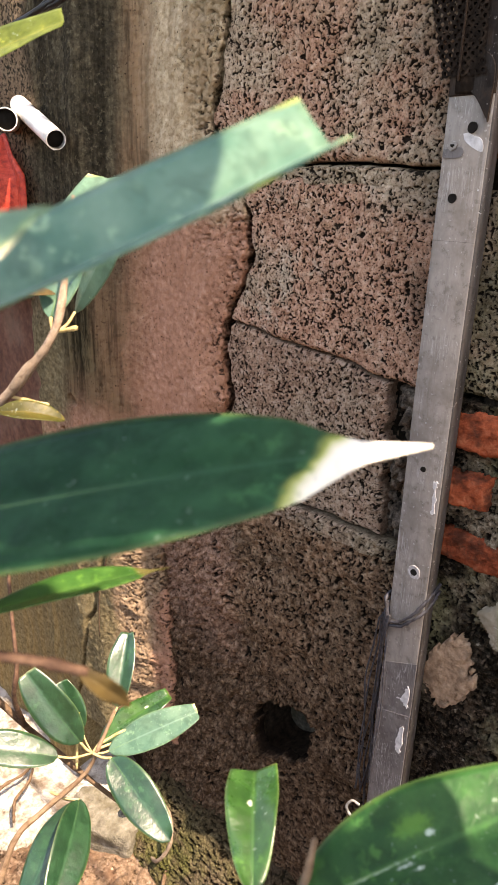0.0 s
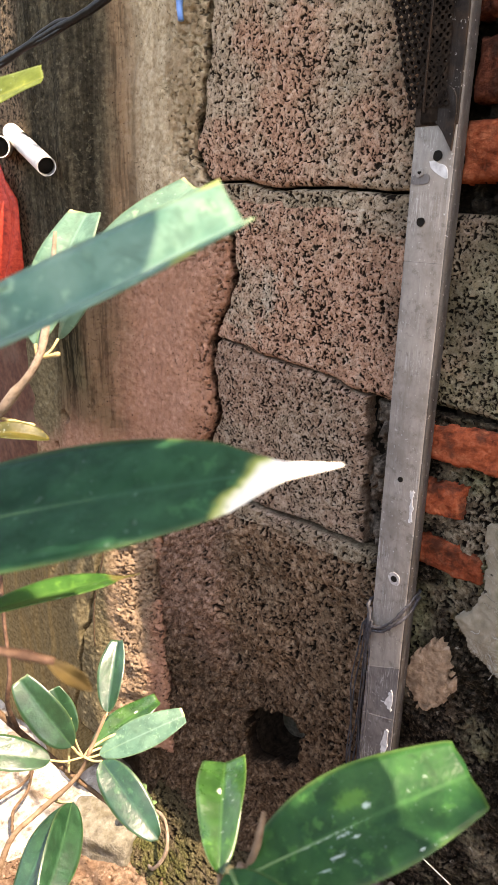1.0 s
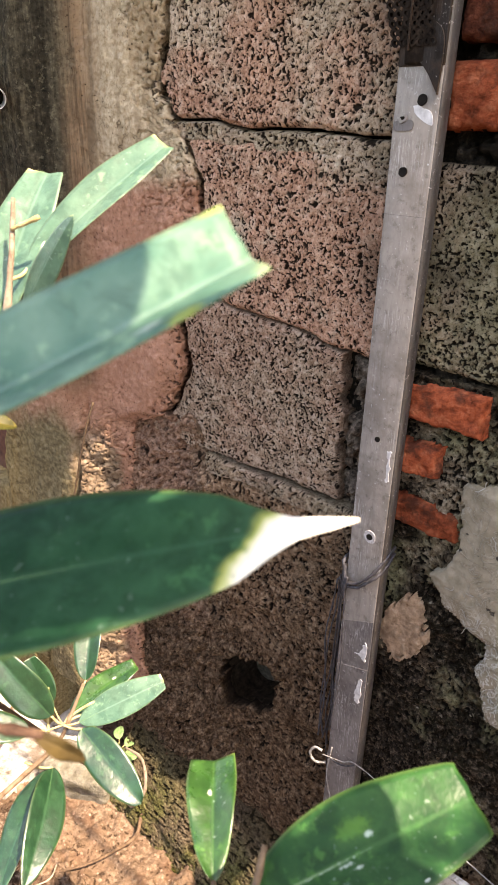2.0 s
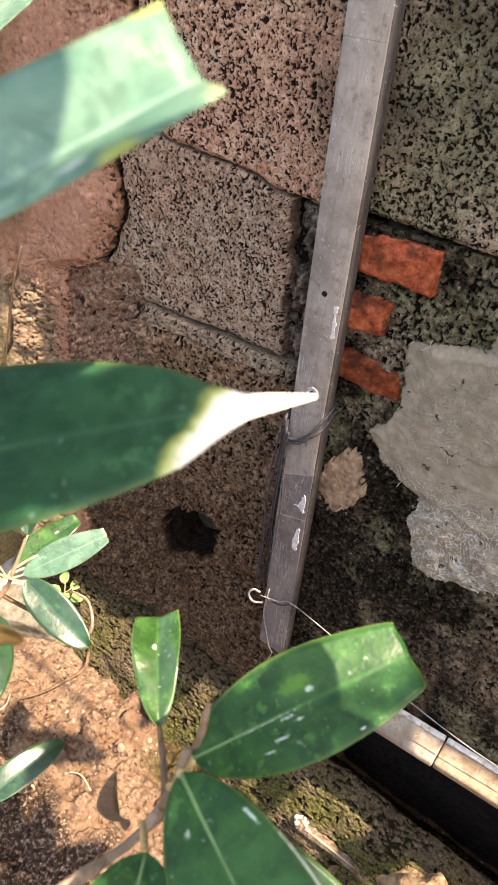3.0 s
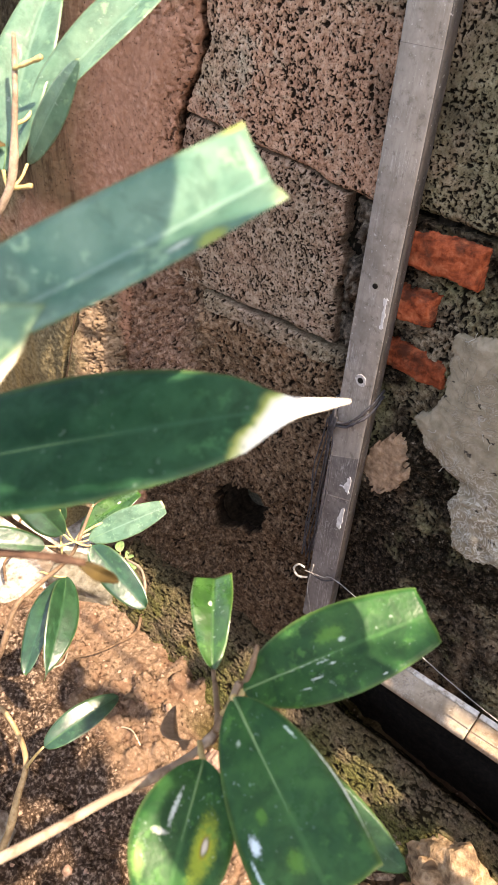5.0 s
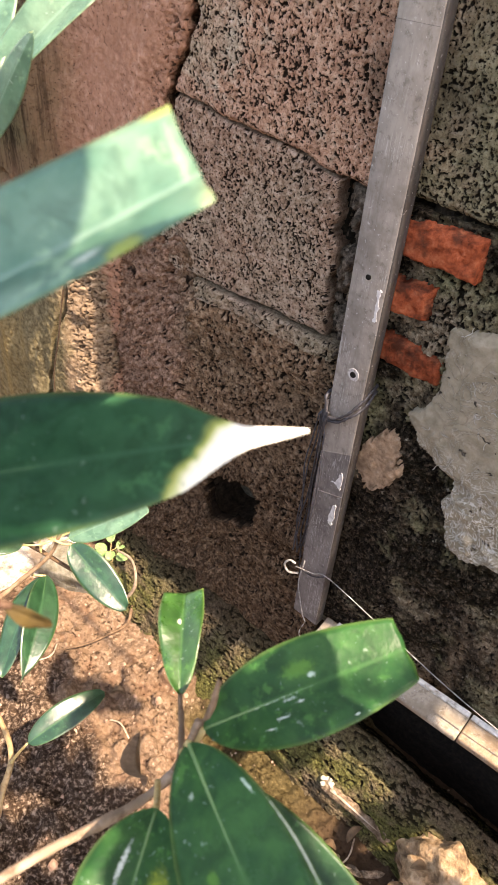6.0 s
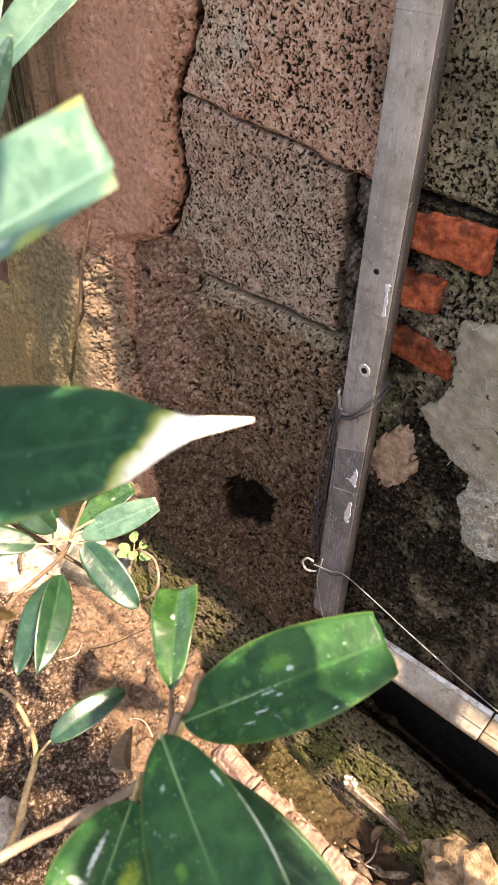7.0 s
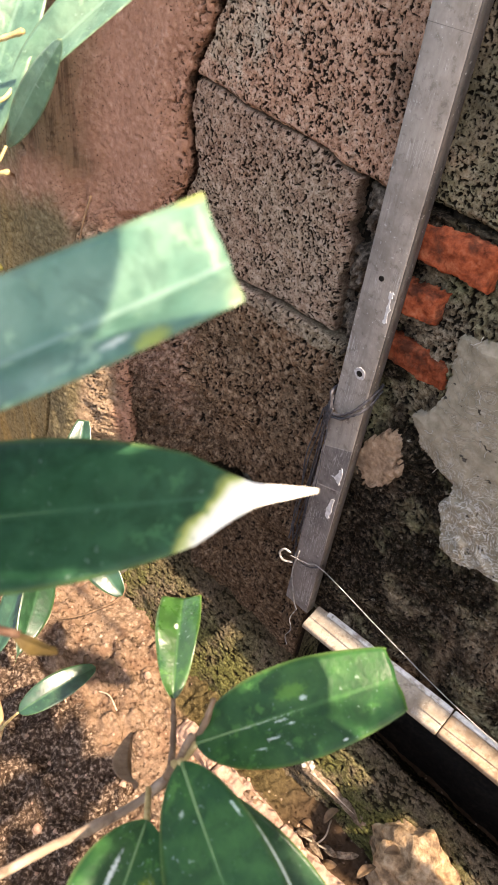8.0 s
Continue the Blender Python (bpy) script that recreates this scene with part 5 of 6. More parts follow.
        c = c * (0.25 + 0.75 * r) * (1 + 0.10 * noise.noise(c * 2.2 + Vector((seed, 0, 0))) + 0.05 * noise.noise(c * 9 + Vector((0, seed, 0))))
        v.co = m @ Vector((c.x * size[0], c.y * size[1], c.z * size[2]))
    me = bpy.data.meshes.new(name)
    bm.to_mesh(me)
    bm.free()
    me.polygons.foreach_set("use_smooth", [True] * len(me.polygons))
    return me


thing("stone", broken_block("stone", (-0.805, 0.565, 0.090), (0.150, 0.085, 0.075), (6, -4, 24), 4), M_GREYSTONE, "squarish lump of old grey concrete beside the slab", "stone", "stones in the soil")
rnd = random.Random(5)
pv, pf = [], []
for i in range(420):
    x, y = rnd.uniform(-1.0, 0.15), rnd.uniform(0.02, 0.60)
    r = rnd.uniform(0.0014, 0.0046) * (2.2 if rnd.random() < 0.09 else 1)
    z = float(ground_height(np.array([x]), np.array([y]))[0]) + r * 0.3
    o = len(pv)
    ring = [(math.cos(a) * r * rnd.uniform(0.7, 1.2), math.sin(a) * r * rnd.uniform(0.7, 1.2)) for a in np.arange(6) * math.pi / 3]
    pv += [Vector((x + a, y + b, z - r * 0.5)) for a, b in ring] + [Vector((x + a * 0.7, y + b * 0.7, z + r * 0.5)) for a, b in ring]
    pf += [(o + k, o + (k + 1) % 6, o + 6 + (k + 1) % 6, o + 6 + k) for k in range(6)] + [tuple(o + 6 + k for k in range(6))]
thing("gravel", mesh_of("gravel", pv, pf), M_GRIT, "scattered pinkish grit and pebbles on the earth", "gravel", kind="stuff")

# ---------- metal frame on the wall ----------
post = empty("metal_post", (-0.268, 0.645, 0.392), "dull grey metal door-frame upright with holes and scuffs", "post")
keep_place(part("profile", box_bm(-0.2875, -0.2450, 0.634, 0.6372, 0.392, 1.316, 0.0012, 3), M_STEEL, None), post)
# the side flange has a darker metal than the front
keep_place(part("side_flange", box_bm(-0.2462, -0.2432, 0.6346, 0.650, 0.392, 1.75, 0.0008, 1), M_FLANK, None, "darker side flange"), post)
for z in (0.45, 0.95, 1.45, 1.7):
    keep_place(part("spacer", box_bm(-0.28, -0.262, 0.645, 0.70, z, z + 0.03, 0.001, 1), M_PERF, None), post)
keep_place(part("sleeve", box_bm(-0.2875, -0.2448, 0.6325, 0.640, 1.314, 1.75, 0.0012, 2), M_STEEL_SHADED, None, "darker upper sleeve"), post)
keep_place(part("tongue", box_bm(-0.281, -0.2615, 0.6305, 0.6345, 1.315, 1.338, 0.003, 2), M_PERF, None, "rusty riveted tongue"), post)


def disc(name, x, z, r, y, mat, parent, label="", seed=0, ragged=0.0, tall=1.0):
    rn = random.Random(seed)
    ph = [rn.uniform(0, 6.28) for _ in range(3)]
    bm = bmesh.new()
    n = 36
    top, low = [], []
    for k in range(n):
        a = 2 * math.pi * k / n
        q = r * (1 + ragged * (0.6 * math.sin(2 * a + ph[0]) + 0.5 * math.sin(3 * a + ph[1]) + 0.35 * math.sin(5 * a + ph[2])))
        low.append(bm.verts.new((x + q * math.cos(a), y + 0.001, z + q * tall * math.sin(a))))
        top.append(bm.verts.new((x + 0.96 * q * math.cos(a), y, z + 0.96 * q * tall * math.sin(a))))
    bm.faces.new(top)
    for k in range(n):
        bm.faces.new((low[k], low[(k + 1) % n], top[(k + 1) % n], top[k]))
    bmesh.ops.recalc_face_normals(bm, faces=bm.faces)
    ob = keep_place(part(name, bm, mat, None, label), parent)
    ob.data.polygons.foreach_set("use_smooth", [False] * len(ob.data.polygons))
    return ob


for hx, hz, r in ((-0.261, 1.289, 0.0046), (-0.272, 1.232, 0.0042), (-0.267, 0.973, 0.0030), (-0.263, 0.855, 0.0038)):
    if hz == 0.855:
        disc("worn_ring", hx, hz, 0.0078, 0.6333, M_SCUFF, post, "ring of bared pale metal", 5, 0.06)
    disc("bolt_hole", hx, hz, r, 0.6326, M_HOLE, post, "dark drilled hole", int(hz * 100), 0.06)


def flat_faces(ob):
    for p in ob.data.polygons:
        p.use_smooth = False
    return ob


def plate(name, outline, y, thick, mat, parent, label="", shift=0.0, jag=0.0):
    """A flat piece of metal or paint cut to an outline in x and z."""
    bm = bmesh.new()
    pts = smooth_path([(x + shift, y, z) for x, z in outline] + [(outline[0][0] + shift, y, outline[0][1])], 5 * len(outline) + 1)[:-1]
    rn = random.Random(int(outline[0][1] * 10000))
    pts = [p + Vector((rn.uniform(-jag, jag), 0, rn.uniform(-jag, jag))) for p in pts]
    front = [bm.verts.new(p) for p in pts]
    rear = [bm.verts.new(p + Vector((0, thick, 0))) for p in pts]
    bm.faces.new(front)
    for a in range(len(pts)):
        b = (a + 1) % len(pts)
        bm.faces.new((front[a], rear[a], rear[b], front[b]))
    bmesh.ops.recalc_face_normals(bm, faces=bm.faces)
    bmesh.ops.triangulate(bm, faces=bm.faces)
    return flat_faces(keep_place(part(name, bm, mat, None, label), parent))


plate("paint_chip", [(-0.2689, 1.2844), (-0.2666, 1.2789), (-0.2601, 1.274), (-0.2525, 1.2702), (-0.2492, 1.2702), (-0.2492, 1.2745), (-0.2510, 1.2790), (-0.2545, 1.2815), (-0.259, 1.2825), (-0.264, 1.2850)], 0.6333, 0.001, M_CHIP, post, "crescent of bared bright metal")
plate("paint_chip", [(-0.2462, 0.9628), (-0.2423, 0.965), (-0.2415, 0.9539), (-0.2419, 0.9309), (-0.2453, 0.9298), (-0.2453, 0.9492)], 0.6333, 0.001, M_CHIP, post, "bared white chip", -0.0075, jag=0.0014)
plate("paint_chip", [(-0.2548, 0.6896), (-0.2465, 0.6945), (-0.2446, 0.7076), (-0.2404, 0.7096), (-0.2395, 0.6853), (-0.2438, 0.6848), (-0.2475, 0.6893)], 0.6319, 0.001, M_CHIP, post, "bared white chip", -0.0095, jag=0.0014)
plate("paint_chip", [(-0.2522, 0.6329), (-0.2477, 0.6529), (-0.244, 0.6533), (-0.2434, 0.631), (-0.2458, 0.6157), (-0.2512, 0.62)], 0.6319, 0.001, M_CHIP, post, "bared white chip", -0.006, jag=0.0014)
plate("flap", [(-0.2716, 1.3209), (-0.264, 1.3151), (-0.2573, 1.3077), (-0.2520, 1.2998), (-0.2485, 1.2950), (-0.2472, 1.2960), (-0.2472, 1.335), (-0.262, 1.345)], 0.6308, 0.0025, M_STEEL_SHADED, post, "curved lower end of the upper sleeve")
disc("screw", -0.2778, 1.2752, 0.0044, 0.6318, M_STEEL, post, "small screw head", 7, 0.12)
disc("screw_slot", -0.2772, 1.2750, 0.0016, 0.6312, M_HOLE, post, "dark screw slot", 8, 0.3)
plate("tab", [(-0.2855, 1.2725), (-0.2690, 1.2735), (-0.2687, 1.2658), (-0.2853, 1.2654)], 0.6329, 0.0012, M_STEEL_DARK, post, "small riveted tab")
# lapped sheet repairs near the foot
for z0, z1, k, ys in ((0.393, 0.575, 0.004, 0.63365), (0.57, 0.665, 0.016, 0.63325), (0.660, 0.735, 0.022, 0.63365)):
    bm = box_bm(-0.2880, -0.2449, ys, 0.640, z0, z1, 0.0002, 1)
    for v in bm.verts:
        if v.co.z > (z0 + z1) / 2:
            v.co.z += 0.4 * k * (v.co.x + 0.268) / 0.02
    flat_faces(keep_place(part("lapped_sheet", bm, M_STEEL_DARK, None, "thin lapped metal repair sheet"), post))
bm = box_bm(-0.2878, -0.2455, 0.63385, 0.640, 1.1952, 1.1957, 0.0001, 1)
keep_place(part("seam", bm, M_STEEL_DARK, None, "fine dark seam"), post)

sill = empty("metal_sill", (0.3, 0.64, 0.375), "sun-bleached metal sill bar fixed along the wall", "sill")


def sill_part(name, x0, x1, y0, y1, z0, z1, bevel, mat, label=""):
    """A length of the sill, which leans towards the wall and rises along it."""
    bm = box_bm(x0, x1, y0, y1, z0, z1, bevel, 2)
    for v in bm.verts:
        v.co.z += 0.35 * (v.co.y - 0.615) + 0.08 * (v.co.x + 0.12)
    return keep_place(part(name, bm, mat, None, label), sill)


sill_part("bar", -0.236, 0.0068, 0.615, 0.652, 0.392, 0.403, 0.003, M_SILL)
sill_part("bar", 0.0078, 0.95, 0.617, 0.652, 0.390, 0.402, 0.003, M_SILL_TAN, "rust-stained tan length of the bar")
for k_, (x0, x1) in enumerate(((-0.215, 0.0062), (0.009, 0.95))):
    sill_part("lip", x0, x1, 0.6455, 0.6520, 0.4030, 0.4072, 0.0012, M_LIP, "flaking white rear ridge")


def perforated(name, origin, across, along, cols, rows, pitch, parent, bend=0.0):
    """A thin sheet of metal with rows of round holes."""
    bm = bmesh.new()
    o, a, l = Vector(origin), Vector(across).normalized(), Vector(along).normalized()
    nrm = a.cross(l).normalized()
    for i in range(rows):
        for j in range(cols):
            c = o + a * (j + 0.5) * pitch + l * (i + 0.5) * pitch
            h = pitch / 2
            outer, inner, deep = [], [], []
            for k in range(8):
                t = 2 * math.pi * (k + 0.5) / 8
                ux, uy = math.cos(t), math.sin(t)
                s = h / max(abs(ux), abs(uy))
                outer.append(bm.verts.new(c + a * ux * s + l * uy * s))
                inner.append(bm.verts.new(c + a * ux * h * 0.55 + l * uy * h * 0.55))
                deep.append(bm.verts.new(c + a * ux * h * 0.5 + l * uy * h * 0.5 - nrm * 0.004))
            for k in range(8):
                n = (k + 1) % 8
                bm.faces.new((outer[k], outer[n], inner[n], inner[k]))
                bm.faces.new((inner[k], inner[n], deep[n], deep[k]))
    bmesh.ops.remove_doubles(bm, verts=bm.verts, dist=0.0002)
    bmesh.ops.recalc_face_normals(bm, faces=bm.faces)
    ob = keep_place(part(name, bm, M_PERF, None), parent)
    for p in ob.data.polygons:
        p.use_smooth = False
    return ob


bracket = empty("perforated_bracket", (-0.268, 0.62, 1.315), "rusty perforated metal strip folded and fixed to the post", "bracket")
perforated("strip", (-0.294, 0.6310, 1.328), (1, -0.05, 0), (-0.30, 0.0, 1), 6, 44, 0.0072, bracket)
perforated("strip", (-0.277, 0.6285, 1.328), (1, 0.06, 0), (0.0, 0.0, 1), 3, 44, 0.0066, bracket)
keep_place(part("fold", box_bm(-0.2785, -0.2765, 0.6278, 0.6315, 1.325, 1.62, 0.0005, 1), M_STEEL_SHADED, None, "worn folded edge"), bracket)

# cord round the post, its loose ends, the ring and the string
cord = empty("cord", (-0.268, 0.63, 0.80), "frayed grey cord knotted round the metal post", "cord")
CORDS = [
    [(-0.291, 0.640, 0.788), (-0.288, 0.630, 0.786), (-0.272, 0.628, 0.790), (-0.252, 0.628, 0.812), (-0.243, 0.640, 0.832), (-0.244, 0.66, 0.838)],
    [(-0.291, 0.642, 0.795), (-0.287, 0.630, 0.780), (-0.268, 0.628, 0.787), (-0.250, 0.629, 0.806), (-0.242, 0.642, 0.820), (-0.244, 0.66, 0.83)],
    [(-0.292, 0.655, 0.815), (-0.292, 0.632, 0.812), (-0.286, 0.629, 0.792), (-0.289, 0.630, 0.77), (-0.294, 0.638, 0.74), (-0.299, 0.648, 0.69), (-0.303, 0.652, 0.62), (-0.300, 0.650, 0.53)],
    [(-0.292, 0.650, 0.81), (-0.289, 0.630, 0.80), (-0.287, 0.630, 0.77), (-0.297, 0.640, 0.73), (-0.306, 0.652, 0.67), (-0.304, 0.65, 0.60), (-0.309, 0.652, 0.54), (-0.302, 0.652, 0.49)],
    [(-0.288, 0.631, 0.785), (-0.283, 0.630, 0.72), (-0.281, 0.630, 0.66), (-0.284, 0.630, 0.60), (-0.290, 0.634, 0.54)],
    [(-0.290, 0.632, 0.78), (-0.292, 0.636, 0.70), (-0.300, 0.646, 0.63), (-0.297, 0.648, 0.56), (-0.305, 0.652, 0.50), (-0.296, 0.648, 0.45)],
]
CORDS.append([(-0.291, 0.641, 0.496), (-0.286, 0.6305, 0.499), (-0.268, 0.6302, 0.497), (-0.250, 0.6305, 0.508), (-0.2425, 0.640, 0.514)])
rnd = random.Random(17)
for i in range(5):
    x0 = -0.290 - 0.002 * i
    CORDS.append([(x0 + 0.002, 0.629, 0.800 - 0.004 * i)] + [(x0 - 0.010 * math.sin(5.5 * q + 1.7 * i) * q - (0.006 + 0.005 * i) * q ** 0.7 + rnd.uniform(-0.002, 0.002), 0.634 + 0.014 * min(1, q * 1.6), 0.785 - 0.30 * q) for q in (0.15, 0.35, 0.55, 0.75, 0.95)])
for i in range(9):
    q = rnd.uniform(-0.007, 0.007)
    CORDS.append([(-0.290, 0.634, 0.800 + q), (-0.288, 0.6285, 0.792 - q), (-0.283, 0.6275, 0.786 + q), (-0.286, 0.6280, 0.779 - q), (-0.291, 0.632, 0.784 + 2 * q)])
for i, pts in enumerate(CORDS):
    keep_place(piece("strand", tube("strand", pts, 0.0019 if i < 3 else (0.0010 if i < 12 else 0.0016), 40, 6, 0.5, i), M_CORD, None), cord)
ring = empty("white_ring", (-0.299, 0.625, 0.497), "small curled white plastic ring hanging by the post", "ring")
keep_place(piece("loop", tube("loop", [(-0.287, 0.628, 0.487), (-0.300, 0.622, 0.484), (-0.308, 0.620, 0.496), (-0.302, 0.622, 0.509), (-0.293, 0.626, 0.506)], 0.0017, 24, 8), M_STRING, None), ring)
line = empty("string", (-0.23, 0.628, 0.51), "pale string stretched from the post along the wall", "string")
keep_place(piece("strand", tube("strand", [(-0.292, 0.626, 0.50), (-0.262, 0.628, 0.508), (-0.234, 0.630, 0.517), (-0.11, 0.628, 0.494), (0.007, 0.626, 0.476), (0.12, 0.628, 0.47), (0.5, 0.64, 0.46)], 0.0008, 60, 6, 0.3, 9), M_STRING, None), line)
keep_place(piece("strand", tube("strand", [(-0.280, 0.629, 0.52), (-0.284, 0.628, 0.47), (-0.276, 0.629, 0.43), (-0.268, 0.630, 0.40), (-0.262, 0.632, 0.385)], 0.0009, 30, 6, 0.3, 10), M_STRING, None), line)
keep_place(piece("strand", tube("strand", [(-0.262, 0.632, 0.385), (-0.266, 0.626, 0.36), (-0.258, 0.624, 0.34), (-0.264, 0.622, 0.315), (-0.256, 0.62, 0.30)], 0.0006, 30, 5, 0.3, 11), M_STRING, None), line)

# ---------- pipes, cable and cloth by the far wall ----------
PX, PZ = -0.790, 1.2875
pipe = empty("white_pipe", (-0.83, 0.55, 1.28), "white plastic pipe end jutting from the stained wall", "pipe")


def pipe_mesh(a, b, r):
    a, b = Vector(a), Vector(b)
    v1, f1 = tube_data([a, b], r, 6, 24, closed=False)
    v2, f2 = tube_data([a, b], r * 0.90, 6, 24, closed=False)
    o = len(v1)
    f = f1 + [tuple(o + i for i in q)[::-1] for q in f2] + [(k, (k + 1) % 24, o + (k + 1) % 24, o + k) for k in range(24)]
    return mesh_of("pipe", v1 + v2, f)


keep_place(piece("barrel", pipe_mesh((PX, 0.545, PZ), (PX - 0.155, 0.580, PZ + 0.052), 0.0128), M_PVC, None), pipe)
keep_place(piece("bore", tube("bore", [(PX - 0.006, 0.5464, PZ + 0.0020), (PX - 0.11, 0.571, PZ + 0.0385)], 0.0114, 4, 20), M_HOLE, None, "dark bore"), pipe)
pipe_b = empty("white_pipe", (-0.90, 0.52, 1.29), "white plastic pipe end jutting beside another pipe", "pipe")
keep_place(piece("barrel", pipe_mesh((PX - 0.110, 0.535, PZ + 0.028), (PX - 0.20, 0.588, PZ + 0.034), 0.0150), M_PVC, None), pipe_b)
keep_place(piece("bore", tube("bore", [(PX - 0.116, 0.5385, PZ + 0.0284), (PX - 0.19, 0.582, PZ + 0.0333)], 0.0134, 4, 20), M_HOLE, None, "dark bore"), pipe_b)

cable = empty("black_cable", (-0.68, 0.5, 1.42), "bundle of black and pale wires strung across the corner", "cable")
for i, (dz, r, mt) in enumerate(((0, 0.0042, M_WIRE_BLACK), (0.005, 0.0030, M_WIRE_BLACK), (-0.004, 0.0030, M_WIRE_BLACK), (0.0042, 0.0022, M_FIBRE))):
    pts = [(-1.6 - 0.01 * i, 0.5, 1.31 + dz), (-0.95, 0.5, 1.378 + dz * 1.5), (-0.804, 0.5, 1.404 - dz * 0.7), (-0.68, 0.5, 1.422 + dz), (-0.575, 0.5, 1.436 - dz * 0.5), (-0.30, 0.5, 1.50 + dz), (0.4, 0.5, 1.72)]
    keep_place(piece("wire", tube("wire", pts, r, 60, 6, 0.1, 20 + i), mt, None), cable)

u, v = np.meshgrid(np.linspace(0, 1, 70), np.linspace(0, 1, 90))
cx = -1.06 + (0.122 + 0.022 * np.sin(np.pi * np.clip(v * 0.9 + 0.1, 0, 1)) - 0.035 * np.clip(0.25 - v, 0, 1) ** 0.8 * 4 - 0.02 * v) * u
cy = 0.572 - 0.045 * np.sin(np.pi * u) + 0.010 * np.abs(vnoise(u * 9 + v * 2, v * 2.2, 34)) - 0.006 * np.sin(u * 26 + 4 * v)
cz = 1.296 - 0.215 * v + 0.008 * vnoise(u * 6, v * 6, 33)
cloth = thing("red_sheet", grid_mesh("red_sheet", np.stack([cx, cy, cz], -1)), M_RED, "crumpled faded red plastic sheet hanging on the wall", "plastic sheet")
md = cloth.modifiers.new("thick", 'SOLIDIFY')
md.thickness = 0.0015
tag = thing("blue_strip", tube("blue_strip", [(-0.612, 0.628, 1.54), (-0.612, 0.628, 1.47), (-0.606, 0.625, 1.443)], lambda t: 0.0055 * (1 - 0.35 * t), 12, 6, 0.2, 4), M_BLUE, "torn blue plastic strip hanging on the wall", "plastic strip")

# thin root hanging over the rounded corner
keep_root = empty("hanging_root", (-0.74, 0.58, 0.75), "thin brown root hanging down the plastered corner", "root")
keep_place(piece("strand", tube("strand", [(-0.700, 0.588, 0.905), (-0.712, 0.580, 0.86), (-0.735, 0.575, 0.784), (-0.765, 0.575, 0.69), (-0.80, 0.578, 0.60), (-0.82, 0.585, 0.50)], lambda t: 0.0016 - 0.0006 * t, 40, 6, 0.2, 12), M_DARKTWIG, None), keep_root)


# ---------- plants ----------
def outline(kind, u):
    """Half width of a blade, 0 to 1, along 0 to 1."""
    if kind == "cut":       # blunt, cut or withered end
        w = np.sin(np.pi * np.clip(u, 0, 1) ** 0.72 * 0.80) ** 0.75
        return np.where(u > 0.985, w * 0.97, w)
    if kind == "blunt":
        return np.sin(np.pi * np.clip(u, 0, 1) ** 0.85 * 0.90) ** 0.62
    if kind == "square":    # as wide at its end as in the middle
        return np.sin(np.pi * np.clip(u, 0, 1) ** 0.75 * 0.62) ** 0.8
    if kind == "round":     # bluntly rounded end
        return np.sin(np.pi * np.clip(u, 0, 1) ** 0.85 * 0.985) ** 0.55
    if kind == "drip":      # pointed, with a short tail
        return np.maximum(np.sin(np.pi * np.clip(u / 0.94, 0, 1) ** 0.85) ** 0.7, 0.07 * (1 - u) ** 0.2)
    if kind == "tail":      # lance with a drawn-out drip tip
        body = np.sin(np.pi * np.clip(u / 0.95, 0, 1) ** 1.0) ** 0.75
        tail = 0.16 * np.clip((1 - u) / 0.14, 0, 1) ** 0.6
        return np.maximum(body * np.clip((1.0 - u) / 0.20, 0, 1) ** 0.9, tail)
    return np.maximum(np.sin(np.pi * np.clip(u, 0, 1) ** 0.95), 0) ** 0.62


def leaf_mesh(base, tip, width, normal, kind="lance", arch=0.05, fold=0.2, twist=0.0, wave=0.02, seed=0, nu=40, nv=12, skew=0.0):
    """A blade from stalk to tip that faces normal. arch: bend along it; fold: how far the halves rise from the midrib."""
    B, T = Vector(base), Vector(tip)
    a = T - B
    L = a.length
    a.normalize()
    n = Vector(normal)
    n = (n - a * n.dot(a)).normalized()
    s = a.cross(n).normalized()
    us, vs = np.linspace(0, 1, nu), np.linspace(-1, 1, nv + 1)
    half = outline(kind, us) * width / 2
    half[0] = width * 0.03
    if kind not in ("cut", "square", "blunt"):
        half[-1] = width * 0.012
    rows_top, rows_low = [], []
    for i, u in enumerate(us):
        mid = B + a * (L * u) + n * (arch * L * 4 * u * (1 - u))
        ang = twist * (u - 0.5)
        si = s * math.cos(ang) + n * math.sin(ang)
        ni = n * math.cos(ang) - s * math.sin(ang)
        for v in vs:
            w = float(half[i]) * v
            ripple = wave * width * math.sin(9 * u + seed + (2 if v > 0 else 0)) * v * v
            lift = abs(w) * fold * (1.0 - 0.25 * abs(v)) + ripple
            end = a * (skew * w * u ** 4) + a * ((0.008 * width * math.sin(v * 7 + seed)) if kind in ("cut", "square", "blunt") and i == nu - 1 else 0.0)
            p = mid + si * w + ni * lift + end
            rows_top.append(p)
            rows_low.append(p - ni * (0.00045 if 0 < i < nu - 1 and abs(v) < 1 else 0.0002))
    m = nv + 1
    N = nu * m
    verts = rows_top + rows_low
    faces, uvs = [], []
    for i in range(nu - 1):
        for j in range(nv):
            q = (i * m + j, i * m + j + 1, (i + 1) * m + j + 1, (i + 1) * m + j)
            faces.append(q)
            faces.append(tuple(N + k for k in q[::-1]))
    for i in range(nu - 1):
        faces.append((i * m, (i + 1) * m, N + (i + 1) * m, N + i * m))
        faces.append((i * m + nv, N + i * m + nv, N + (i + 1) * m + nv, (i + 1) * m + nv))
    for j in range(nv):
        e = (nu - 1) * m
        faces.append((e + j, e + j + 1, N + e + j + 1, N + e + j))
    me = mesh_of("leaf", verts, faces)
    lay = me.uv_layers.new(name="uv")
    uv = np.array([(us[(k % N) // m], (vs[(k % N) % m] + 1) / 2) for k in range(2 * N)], dtype=np.float32)
